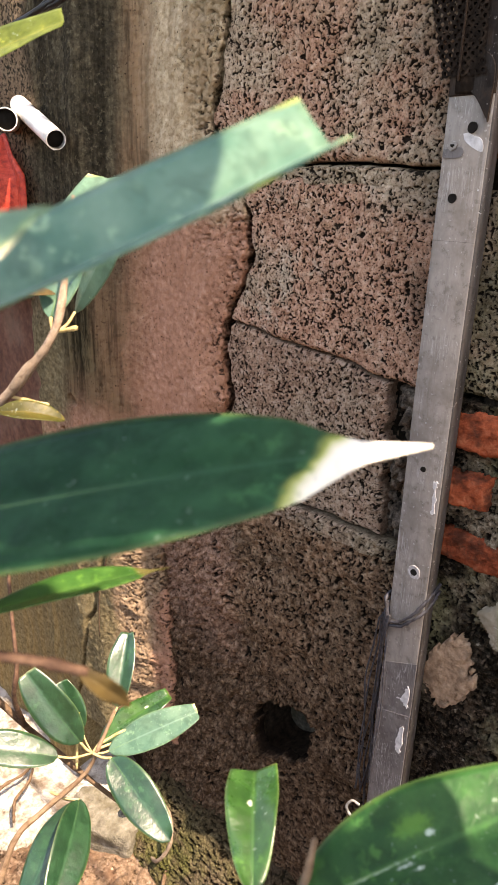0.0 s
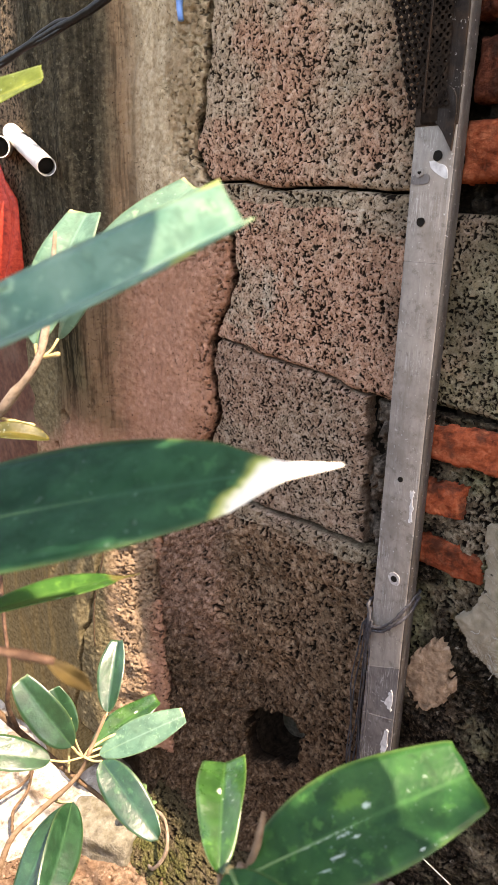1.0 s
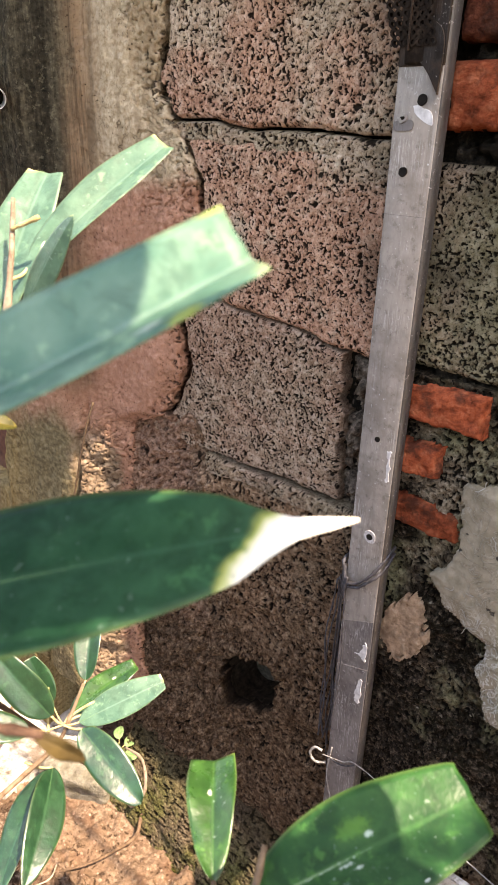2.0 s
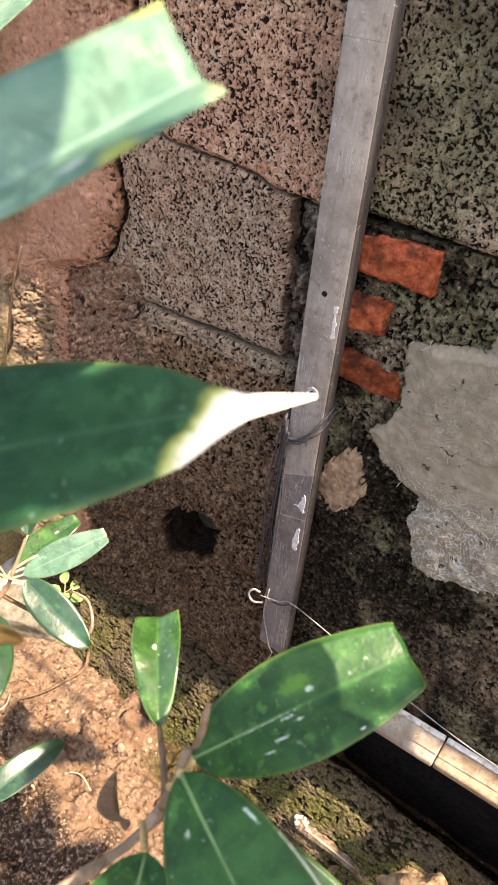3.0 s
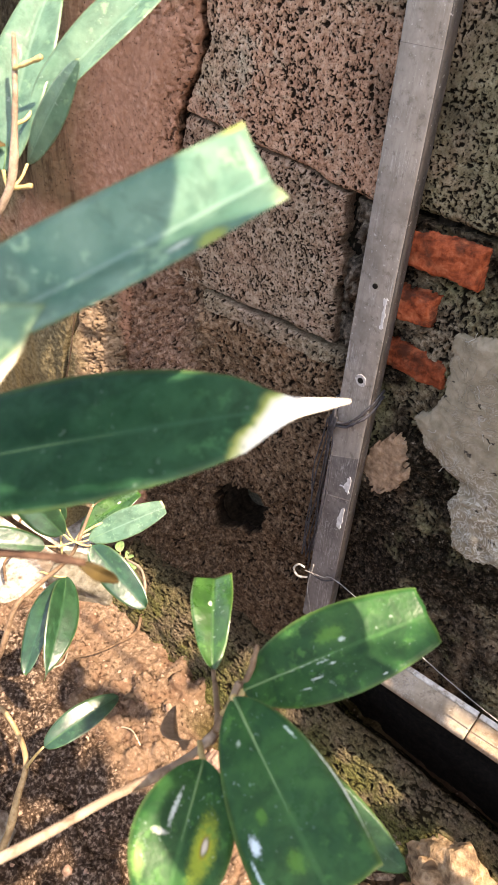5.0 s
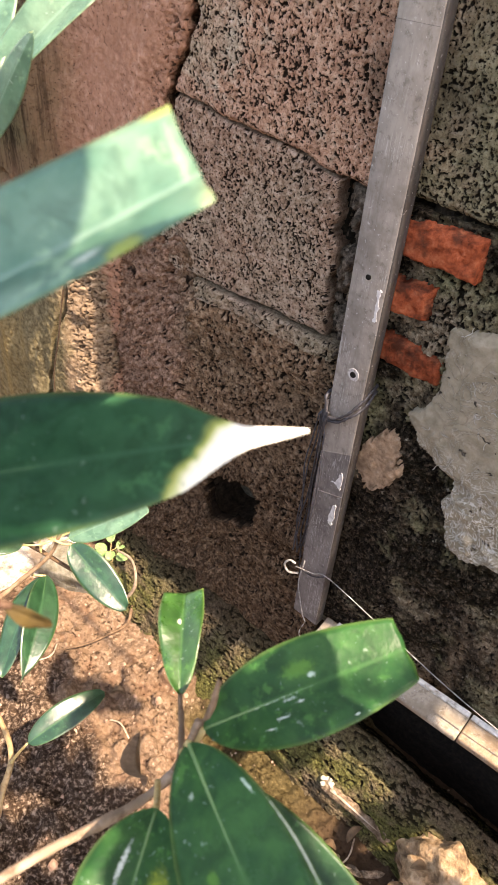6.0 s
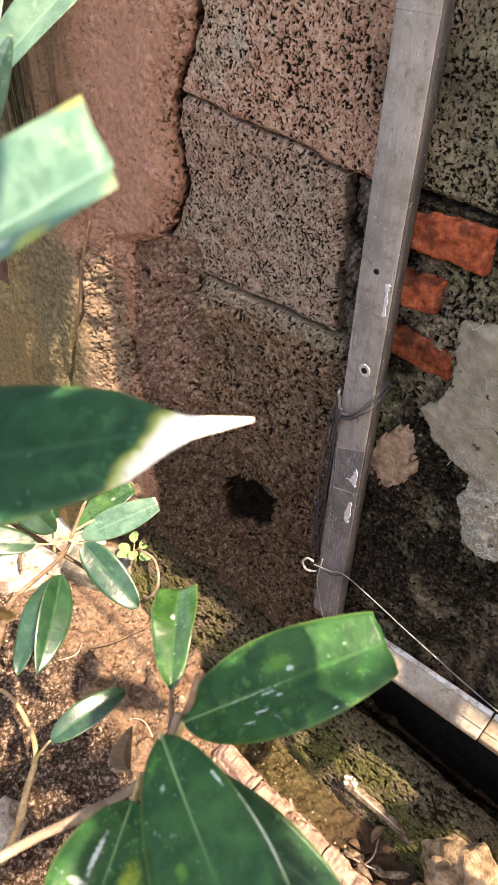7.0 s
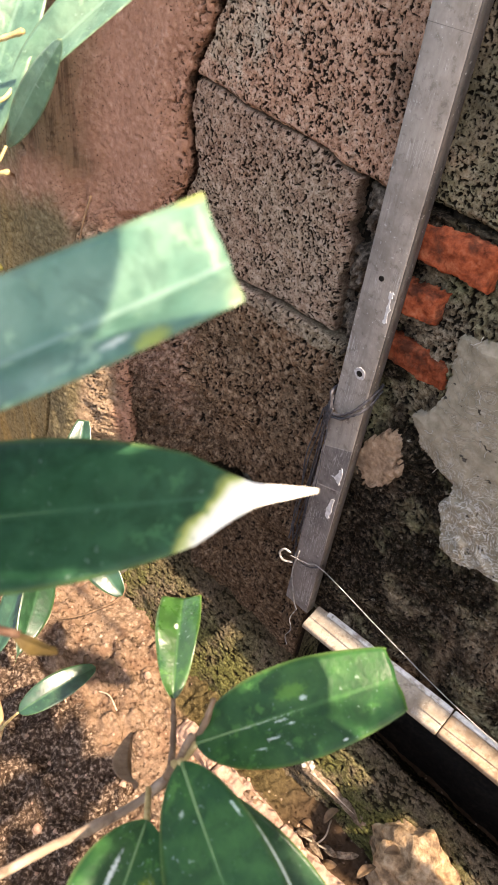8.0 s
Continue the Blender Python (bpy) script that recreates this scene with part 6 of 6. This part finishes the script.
    li = np.empty(len(me.loops), np.int32)
    me.loops.foreach_get("vertex_index", li)
    lay.data.foreach_set("uv", uv[li].ravel())
    # the rib under the blade, as its own tube
    rib = [B + a * (L * u) + n * (arch * L * 4 * u * (1 - u) - 0.0004) for u in np.linspace(0.0, 0.93, 10)]
    return me, rib


def leaf(plant, base, tip, width, normal, mat, kind="lance", stalk=None, label="", **how):
    me, rib = leaf_mesh(base, tip, width, normal, kind, **how)
    ob = keep_place(piece("leaf", me, mat, None, label), plant)
    r = max(0.0004, width * 0.020)
    rb = piece("midrib", tube("midrib", rib, lambda t: r * (1 - 0.75 * t), 16, 6), M_RIB_DARK if mat in (M_LEAF_BUSH, M_LEAF) else M_RIB, None)
    keep_child(rb, ob)
    if stalk is not None:
        st = piece("stalk", tube("stalk", [stalk, tuple(Vector(stalk).lerp(Vector(base), 0.55) - Vector((0, 0, 0.1 * (Vector(stalk) - Vector(base)).length))), base], lambda t: max(0.0008, width * 0.035), 10, 7), M_TWIG, None)
        keep_child(st, ob)
    return ob


def keep_child(ob, parent):
    """Both are built in place, so the child takes over its parent's frame."""
    ob.parent = parent
    ob.matrix_parent_inverse = (Matrix.Translation(parent.parent.location) @ parent.matrix_parent_inverse).inverted() if parent.parent else Matrix()
    return ob


def branch(plant, name, pts, r0, r1, mat, n=40, label="", seed=0):
    knots = random.Random(seed + 50)
    swell = [knots.random() for _ in range(12)]
    rad = lambda t: (r0 + (r1 - r0) * t) * (1 + 0.9 * max(0, swell[int(t * 11)] - 0.6) * math.sin(math.pi * (t * 11 % 1)))
    return keep_place(piece(name, tube(name, pts, rad, n, 9, 0.08, seed), mat, None, label), plant)


# the large shrub close by
shrub = empty("shrub", (-0.20, -0.10, 0.07), "leafy shrub with long leathery dark green leaves, some tips bleached", "shrub")
leaf(shrub, (-0.122, 0.072, 1.148), (-0.017, 0.187, 1.179), 0.041, (0.30, -0.35, 0.89), M_LEAF_TIP, "tail", (-0.145, 0.045, 1.15), "dark green leaf with a bleached white tip", arch=0.03, fold=0.10, seed=1)
leaf(shrub, (-0.1142, 0.0451, 1.1774), (-0.0365, 0.1663, 1.2418), 0.0285, (0.218, -0.084, 0.631), M_LEAF_PALE, "square", (-0.15, 0.03, 1.165), "pale glossy leaf with a blunt cut end", arch=-0.013, fold=0.65, seed=2)
leaf(shrub, (-0.100, 0.036, 1.200), (-0.0355, 0.095, 1.2235), 0.036, (0.10, -0.45, 0.88), M_LEAF_CREAM, "cut", (-0.14, 0.03, 1.18), "pale leaf with a dried cream end", arch=0.02, fold=0.12, seed=3, skew=-0.5)
leaf(shrub, (-0.032, 0.168, 1.028), (0.011, 0.237, 1.055), 0.038, (0.06, -0.52, 0.85), M_LEAF_SPOT, "cut", (-0.038, 0.160, 1.000), "blotched green leaf with a blunt end", arch=0.03, fold=0.12, seed=4)
leaf(shrub, (-0.024, 0.152, 1.052), (0.043, 0.129, 1.037), 0.043, (0.12, -0.50, 0.85), M_LEAF_SCRAPED, "square", (-0.036, 0.160, 1.015), "broad green leaf with white scrapes", arch=0.03, fold=0.12, seed=5)
leaf(shrub, (-0.034, 0.160, 1.005), (0.055, 0.175, 0.985), 0.026, (0.15, -0.40, 0.90), M_LEAF, "lance", (-0.038, 0.158, 0.998), "", arch=0.04, fold=0.12, seed=6)
leaf(shrub, (-0.024, 0.136, 1.026), (0.004, 0.086, 1.014), 0.038, (0.20, -0.30, 0.92), M_LEAF_RING, "lance", (-0.040, 0.150, 0.998), "green leaf with a yellow blotch and a ringed spot", arch=0.05, fold=0.15, seed=7)
leaf(shrub, (-0.074, 0.194, 0.967), (-0.113, 0.234, 0.975), 0.024, (0.45, -0.62, 0.60), M_LEAF_FRESH, "square", (-0.050, 0.172, 0.975), "small upright green leaf with a cut end", arch=0.05, fold=0.55, wave=0.08, seed=8)
leaf(shrub, (-0.150, 0.128, 1.092), (-0.134, 0.201, 1.0895), 0.019, (-0.08, -0.18, 0.90), M_LEAF_SLIM, "tail", (-0.15, 0.10, 1.09), "narrow bright green leaf", arch=0.02, fold=0.25, seed=9)
leaf(shrub, (-0.325, 0.205, 1.277), (-0.270, 0.250, 1.306), 0.026, (0.3, -0.6, 0.75), M_LEAF_YELLOW, "cut", (-0.36, 0.18, 1.262), "yellow-green leaf with a torn end", arch=0.02, fold=0.3, seed=10)
leaf(shrub, (-0.175, 0.115, 1.080), (-0.140, 0.153, 1.119), 0.020, (-0.05, -0.15, 0.90), M_LEAF_OLIVE, "lance", (-0.18, 0.08, 1.06), "olive brown ageing leaf", arch=0.05, fold=0.4, seed=13)
branch(shrub, "branch", [(-0.17, -0.09, 0.90), (-0.10, -0.01, 0.995), (-0.062, 0.055, 1.008), (-0.048, 0.105, 1.004), (-0.040, 0.140, 0.996), (-0.038, 0.160, 1.000), (-0.035, 0.168, 1.030)], 0.0022, 0.0016, M_SAPPALE, 60, "pale knotted branch", 1)
branch(shrub, "twig", [(-0.038, 0.155, 0.995), (-0.046, 0.168, 0.978), (-0.060, 0.182, 0.972), (-0.074, 0.194, 0.967)], 0.0018, 0.0012, M_SAPBARK, 20, "", 2)
branch(shrub, "twig", [(-0.038, 0.158, 1.000), (-0.034, 0.172, 1.030), (-0.036, 0.180, 1.044)], 0.0018, 0.0010, M_SAPBARK, 14, "", 3)
branch(shrub, "stem", [(-0.20, -0.10, 0.05), (-0.21, -0.08, 0.5), (-0.18, -0.06, 0.88), (-0.16, 0.01, 1.08), (-0.150, 0.040, 1.16), (-0.15, 0.03, 1.22), (-0.17, 0.04, 1.32)], 0.009, 0.003, M_BARK, 60, "", 4)
branch(shrub, "twig", [(-0.16, 0.01, 1.10), (-0.125, 0.050, 1.128), (-0.095, 0.088, 1.130), (-0.076, 0.110, 1.126), (-0.064, 0.121, 1.123)], 0.0018, 0.0012, M_BROWNTWIG, 40, "brown dry twig", 5)
keep_place(piece("dry_leaf", leaf_mesh((-0.066, 0.119, 1.124), (-0.0575, 0.1285, 1.113), 0.0050, (0.5, -0.4, 0.6), "lance", 0.12, 0.8, wave=0.2, seed=15)[0], M_DRYDARK, None, "shrivelled brown leaf at the end of the twig"), shrub)
keep_place(piece("dry_leaf", leaf_mesh((-0.047, 0.150, 0.990), (-0.080, 0.172, 0.952), 0.012, (0.5, -0.6, 0.4), "lance", 0.1, 0.9, seed=12)[0], M_SAPBARK, None, "curled dry brown leaf"), shrub)

# unseen shrub bough and loose leaves over the camera, added to dapple things below
branch(shrub, "bough", [(-0.17, 0.04, 1.32), (-0.10, -0.10, 1.55), (0.10, 0.0, 1.66), (0.30, 0.14, 1.74), (0.55, 0.30, 1.80)], 0.005, 0.002, M_BARK, 40, "", 14)
# points to shade, each with its leaf's distance towards the sun
SHADED = [(-0.060, 0.138, 1.17, 0.60), (-0.044, 0.156, 1.172, 0.62), (-0.075, 0.122, 1.168, 0.5), (-0.120, 0.070, 1.155, 0.6), (0.002, 0.146, 1.046, 0.6), (0.030, 0.140, 1.04, 0.64), (0.016, 0.155, 1.04, 0.7), (-0.088, 0.108, 1.165, 0.66), (-0.105, 0.086, 1.16, 0.55), (-0.026, 0.180, 1.032, 0.62), (-0.016, 0.193, 1.038, 0.55), (-0.030, 0.166, 1.03, 0.66), (-0.004, 0.190, 1.04, 0.6), 
          (-0.012, 0.158, 1.04, 0.72), (0.022, 0.152, 1.04, 0.66), (0.058, 0.143, 1.03, 0.7), (-0.008, 0.118, 1.012, 0.8), (0.012, 0.095, 1.01, 0.7),
          (-0.078, 0.116, 1.215, 0.6), (-0.062, 0.132, 1.225, 0.52), (-0.098, 0.090, 1.20, 0.5), (-0.085, 0.104, 1.21, 0.7), (-0.040, 0.155, 1.04, 0.8), (-0.08, 0.63, 0.40, 1.6),
          (-0.19, 0.60, 0.15, 1.75), (-0.42, 0.60, 0.18, 1.7), (0.0, 0.60, 0.16, 1.6), (-0.47, 0.26, 0.07, 1.8),
          (-0.44, 0.18, 0.07, 1.7), (-0.50, 0.15, 0.07, 1.9), (-0.55, 0.32, 0.07, 1.8), 
          *[(-0.80, 0.602, 0.96 + 0.06 * q, 1.1 + 0.05 * (q % 4)) for q in range(9)], *[(-0.765, 0.606, 0.95 + 0.055 * q, 1.25 + 0.06 * (q % 3)) for q in range(9)], (-0.735, 0.612, 0.93, 1.15), (-0.735, 0.612, 1.0, 1.2), (-0.73, 0.615, 1.06, 1.1), (-0.69, 0.62, 1.02, 1.15),
          (0.07, 0.54, 0.14, 1.65), (-0.30, 0.54, 0.06, 1.75),
          (-0.626, 0.39, 0.075, 1.75), (-0.547, 0.417, 0.075, 1.85),
          (-0.448, 0.309, 0.075, 1.9), (-0.383, 0.307, 0.075, 1.8)]
rnd = random.Random(77)
SHADED += [(rnd.uniform(-0.54, -0.14), rnd.uniform(0.02, 0.30), 0.075, rnd.uniform(1.95, 2.3)) for _ in range(22)]
rnd = random.Random(21)
for i, (x, y, z, d) in enumerate(SHADED):
    c = Vector((x, y, z)) + SUN_DIR * (d * 0.5 if d < 0.9 else d)
    a = rnd.uniform(0, 6.28)
    along = Vector((math.cos(a), math.sin(a), rnd.uniform(-0.5, 0.1))).normalized()
    ln, wd = (0.058, 0.032) if d < 0.9 else (0.11 + 0.03 * (i % 3), 0.045 + 0.009 * (i % 3))
    leaf(shrub, tuple(c - along * ln * 0.5), tuple(c + along * ln * 0.5), wd, tuple(SUN_DIR + Vector((rnd.uniform(-.3, .3), rnd.uniform(-.3, .3), 0))), M_LEAF, "lance", None, "", arch=0.05, fold=0.15, seed=200 + i, nu=16, nv=6)

# the taller twig further off
sapling = empty("sapling", (-0.46, 0.05, 0.07), "thin sapling with pale glossy leaves on a knotted twig", "sapling")
branch(sapling, "stem", [(-0.46, 0.05, 0.05), (-0.44, 0.10, 0.5), (-0.37, 0.17, 0.95), (-0.325, 0.205, 1.085), (-0.295, 0.222, 1.128), (-0.277, 0.237, 1.158), (-0.284, 0.252, 1.195), (-0.294, 0.264, 1.228)], 0.0050, 0.0011, M_SAPPALE, 70, "fawn knotted stem", 7)
for p, q in (((-0.279, 0.238, 1.158), (-0.268, 0.246, 1.161)), ((-0.288, 0.257, 1.213), (-0.274, 0.266, 1.220)), ((-0.30, 0.22, 1.12), (-0.285, 0.235, 1.115))):
    branch(sapling, "bud", [p, tuple(Vector(p).lerp(Vector(q), 0.6)), q], 0.0010, 0.0013, M_TWIG, 10, "yellowish bud", 8)
leaf(sapling, (-0.289, 0.266, 1.192), (-0.258, 0.342, 1.255), 0.030, (0.25, -0.60, 0.75), M_LEAF_SAP, "cut", (-0.284, 0.250, 1.188), "", arch=0.02, fold=0.45, seed=21)
leaf(sapling, (-0.292, 0.244, 1.163), (-0.318, 0.302, 1.238), 0.034, (0.45, -0.70, 0.50), M_LEAF_SAP, "cut", (-0.279, 0.238, 1.158), "", arch=0.05, fold=0.30, seed=22)
leaf(sapling, (-0.286, 0.256, 1.166), (-0.243, 0.266, 1.224), 0.017, (0.45, -0.55, 0.50), M_LEAF_SAP, "lance", (-0.279, 0.240, 1.158), "", arch=0.03, fold=-0.3, seed=23)
leaf(sapling, (-0.345, 0.190, 1.150), (-0.292, 0.248, 1.176), 0.022, (0.15, -0.35, 0.9), M_DRYDARK, "lance", None, "brown dry leaf", arch=0.10, fold=0.5, seed=24)
leaf(sapling, (-0.290, 0.206, 1.116), (-0.270, 0.236, 1.110), 0.014, (0.2, -0.5, 0.8), M_LEAF_OLIVE, "lance", (-0.345, 0.19, 1.03), "yellowing leaf", arch=0.08, fold=0.5, seed=25)
leaf(sapling, (-0.36, 0.17, 1.06), (-0.305, 0.215, 1.070), 0.024, (0.3, -0.5, 0.8), M_LEAF, "lance", (-0.345, 0.19, 1.03), "", arch=0.06, fold=0.2, seed=26)

# the low bush by the slab
bush = empty("bush", (-0.62, 0.10, 0.07), "low bush with clustered dark glossy leaves", "bush")
branch(bush, "stem", [(-0.62, 0.10, 0.05), (-0.56, 0.15, 0.30), (-0.45, 0.19, 0.54), (-0.400, 0.202, 0.626), (-0.395, 0.229, 0.687), (-0.389, 0.253, 0.706), (-0.376, 0.291, 0.733), (-0.370, 0.305, 0.762), (-0.375, 0.326, 0.785)], 0.0040, 0.0014, M_SAPBARK, 60, "", 31)
branch(bush, "stem", [(-0.62, 0.10, 0.05), (-0.60, 0.13, 0.45), (-0.50, 0.20, 0.80), (-0.452, 0.235, 0.815), (-0.425, 0.262, 0.775), (-0.385, 0.300, 0.715), (-0.345, 0.335, 0.665)], 0.0045, 0.0018, M_DARKTWIG, 60, "dark thin stem", 32)
CL = [((-0.377, 0.330, 0.785), (-0.408, 0.366, 0.832), 0.026, (0.55, -0.75, 0.30), 0.02),
      ((-0.362, 0.309, 0.758), (-0.318, 0.376, 0.790), 0.030, (0.45, -0.40, 0.80), 0.02),
      ((-0.382, 0.312, 0.752), (-0.364, 0.380, 0.778), 0.028, (0.10, -0.50, 0.85), 0.02),
      ((-0.352, 0.305, 0.760), (-0.272, 0.307, 0.729), 0.034, (0.30, -0.50, 0.80), 0.015),
      ((-0.375, 0.289, 0.772), (-0.414, 0.264, 0.838), 0.034, (0.55, -0.55, 0.60), 0.04),
      ((-0.378, 0.268, 0.768), (-0.425, 0.200, 0.795), 0.030, (0.25, -0.40, 0.88), 0.04),
      ((-0.376, 0.284, 0.708), (-0.299, 0.200, 0.692), 0.035, (0.78, -0.02, 0.72), 0.07),
      ((-0.384, 0.282, 0.702), (-0.330, 0.196, 0.672), 0.031, (0.10, -0.60, 0.78), 0.05),
      ((-0.402, 0.306, 0.757), (-0.426, 0.302, 0.800), 0.024, (0.60, -0.50, 0.60), 0.02)]
for i, (b, t, w, nrm, ar) in enumerate(CL):
    # leaves 1 and 2 take paler materials: their sheen painted as colour
    leaf(bush, b, t, w, nrm, {1: M_LEAF_SAP, 2: M_LEAF_FRESH}.get(i, M_LEAF_BUSH), ("blunt", "blunt", "blunt", "round", "blunt", "round", "drip", "lance", "blunt")[i], (-0.372, 0.298, 0.756) if i != 6 and i != 7 else (-0.398, 0.268, 0.712), "", arch=ar, fold=(0.75, 0.30, 0.30, 0.28, 0.40, 0.25, 0.45, 0.30, 0.3)[i], wave=0.05, seed=40 + i, nu=30, nv=10)
for p, q in (((-0.371, 0.305, 0.762), (-0.352, 0.340, 0.775)), ((-0.378, 0.285, 0.742), (-0.395, 0.30, 0.785)), ((-0.372, 0.300, 0.757), (-0.360, 0.325, 0.758))):
    branch(bush, "twig", [p, tuple(Vector(p).lerp(Vector(q), 0.5) + Vector((0, 0, 0.003))), q], 0.0011, 0.0016, M_TWIG, 10, "", 33)

branch(bush, "stem", [(-0.425, 0.262, 0.775), (-0.40, 0.245, 0.83), (-0.395, 0.248, 0.866), (-0.417, 0.258, 0.904), (-0.44, 0.27, 0.95)], 0.0022, 0.0014, M_BROWNTWIG, 30, "reddish upright stem", 34)

# low runner with one leaf, and the seedling at the corner
runner = empty("runner", (-0.48, 0.12, 0.07), "curved pale runner with a single dark leaf over the soil", "runner plant")
branch(runner, "stem", [(-0.46, 0.10, 0.05), (-0.44, 0.15, 0.17), (-0.455, 0.185, 0.215), (-0.485, 0.222, 0.225), (-0.545, 0.242, 0.22), (-0.61, 0.246, 0.215), (-0.66, 0.23, 0.20)], 0.0064, 0.0026, M_OCHREBARK, 50, "", 36)
branch(runner, "twig", [(-0.478, 0.216, 0.225), (-0.455, 0.225, 0.28), (-0.432, 0.233, 0.330)], 0.0028, 0.0016, M_TWIG, 12, "", 37)
leaf(runner, (-0.430, 0.234, 0.333), (-0.410, 0.352, 0.345), 0.042, (0.22, -0.10, 0.95), M_LEAF_BUSH, "round", None, "", arch=0.08, fold=0.28, seed=60)

seedling = empty("seedling", (-0.755, 0.612, 0.07), "tiny bright seedling with a bent brown root at the wall", "seedling")
branch(seedling, "root", [(-0.655, 0.610, 0.105), (-0.640, 0.580, 0.094), (-0.624, 0.555, 0.088), (-0.628, 0.522, 0.086), (-0.645, 0.468, 0.085), (-0.675, 0.425, 0.078)], 0.0040, 0.0020, M_DARKTWIG, 40, "dark root lying on the soil", 41)
branch(seedling, "root", [(-0.76, 0.60, 0.06), (-0.70, 0.59, 0.085), (-0.655, 0.575, 0.12), (-0.635, 0.59, 0.17), (-0.665, 0.61, 0.20), (-0.72, 0.615, 0.185)], 0.0040, 0.0022, M_SAPPALE, 40, "", 38)
for i in range(6):
    a = i * 1.05 + 0.3
    c = Vector((-0.738, 0.612, 0.160 + 0.010 * (i % 3)))
    e = Vector((math.cos(a), math.sin(a), 0.15))
    t = c + e * 0.040
    leaf(seedling, tuple(c + e * 0.012), tuple(t), 0.021, (0.15 + 0.3 * math.cos(a), -0.3, 0.9), M_LEAF_SEED, "round", tuple(c), "", arch=0.1, fold=0.25, seed=70 + i, nu=12, nv=6)
branch(seedling, "stem", [(-0.745, 0.612, 0.06), (-0.738, 0.612, 0.12), (-0.735, 0.612, 0.168)], 0.0022, 0.0014, M_TWIG, 10, "", 39)

# ---------- litter ----------
stick = empty("stick", (-0.07, 0.57, 0.075), "short broken stick with white fungus on one end", "stick")
rnd = random.Random(12)
keep_place(piece("shaft", tube("shaft", [(-0.140, 0.580, 0.100), (-0.085, 0.581, 0.099), (-0.03, 0.583, 0.096), (0.040, 0.585, 0.090)], lambda t: 0.0095 + 0.0014 * math.sin(9 * t), 26, 10, 0.22, 3), M_DRIFT, None), stick)
keep_place(piece("splinter", tube("splinter", [(-0.120, 0.575, 0.108), (-0.07, 0.576, 0.107), (-0.01, 0.579, 0.102)], lambda t: 0.0030 * (1.05 - t), 18, 6, 0.3, 5), M_BARK, None, "pale splinter of the stick"), stick)
for i in range(9):
    a = rnd.uniform(0, 6.28)
    q = rnd.uniform(0.002, 0.012)
    r = rnd.uniform(0.0032, 0.0062)
    keep_place(piece("fungus", lump("fungus", (-0.132 + q * math.cos(a), 0.580 + q * math.sin(a), 0.109 + rnd.uniform(-0.002, 0.004)), (r, r, r * 0.7), 31 + i, 2, 0.35), M_LICHEN, None, "ragged white fungus"), stick)
rnd = random.Random(8)
for i, (x, y) in enumerate(((-0.055, 0.545), (-0.02, 0.50), (0.06, 0.555), (0.035, 0.49), (-0.085, 0.52), (-0.56, 0.42), (-0.53, 0.44))):
    z = float(ground_height(np.array([x]), np.array([y]))[0])
    if 0.0 < x < 0.1:
        z = 0.178 if i == 2 else 0.15
    a = rnd.uniform(0, 6.28)
    d = Vector((math.cos(a), math.sin(a), 0.25)) * rnd.uniform(0.02, 0.035)
    me, _ = leaf_mesh((x, y, z + 0.004), tuple(Vector((x, y, z + 0.004)) + d), 0.014, (rnd.uniform(-.4, .4), rnd.uniform(-.4, .4), 1), "lance", 0.25, 0.6, seed=i, nu=16, nv=8)
    thing("dry_leaf", me, M_DRYLEAF, "curled dry brown leaf on the ground", "dead leaf", "dead leaves on the ground")
for i, pts in enumerate(([(-0.50, 0.40, 0.075), (-0.47, 0.41, 0.086), (-0.44, 0.405, 0.078)], [(-0.57, 0.30, 0.075), (-0.54, 0.34, 0.088), (-0.55, 0.38, 0.078)], [(-0.70, 0.36, 0.075), (-0.67, 0.40, 0.09), (-0.69, 0.43, 0.078)], [(-0.09, 0.50, 0.055), (-0.04, 0.505, 0.085), (0.0, 0.53, 0.06)], [(-0.06, 0.48, 0.055), (-0.04, 0.52, 0.075), (-0.05, 0.56, 0.06)])):
    thing("twig", tube("twig", pts, 0.0014, 14, 6, 0.2, i), M_BARK, "thin dry twig lying on the earth", "twig", "twigs on the ground")
for i, (x, y, ln) in enumerate(((-0.060, 0.508, 0.040), (-0.035, 0.515, 0.030), (-0.080, 0.500, 0.026), (-0.015, 0.520, 0.032))):
    me, _ = leaf_mesh((x, y, 0.072), (x + ln, y + 0.012 * (i - 1), 0.082), 0.012, (0.2 * (i - 1), -0.3, 0.9), "lance", 0.22, 0.7, wave=0.3, seed=20 + i, nu=18, nv=8)
    thing("bark_scrap", me, M_DRIFT, "curled brown scrap of bark in the gutter", "bark", "bark scraps in the gutter")
roots = empty("dark_roots", (-1.0, 0.45, 0.12), "thin dark roots trailing over the pale slab", "roots")
for i, pts in enumerate(([(-1.02, 0.56, 0.15), (-0.98, 0.50, 0.135), (-0.97, 0.44, 0.14), (-0.93, 0.37, 0.13)], [(-1.00, 0.53, 0.14), (-0.95, 0.49, 0.14), (-0.93, 0.45, 0.135), (-0.90, 0.43, 0.12)], [(-1.08, 0.50, 0.14), (-1.04, 0.45, 0.14), (-1.03, 0.40, 0.135), (-0.99, 0.34, 0.13)])):
    keep_place(piece("root", tube("root", pts, 0.003, 24, 6, 0.3, i), M_DARKTWIG, None), roots)
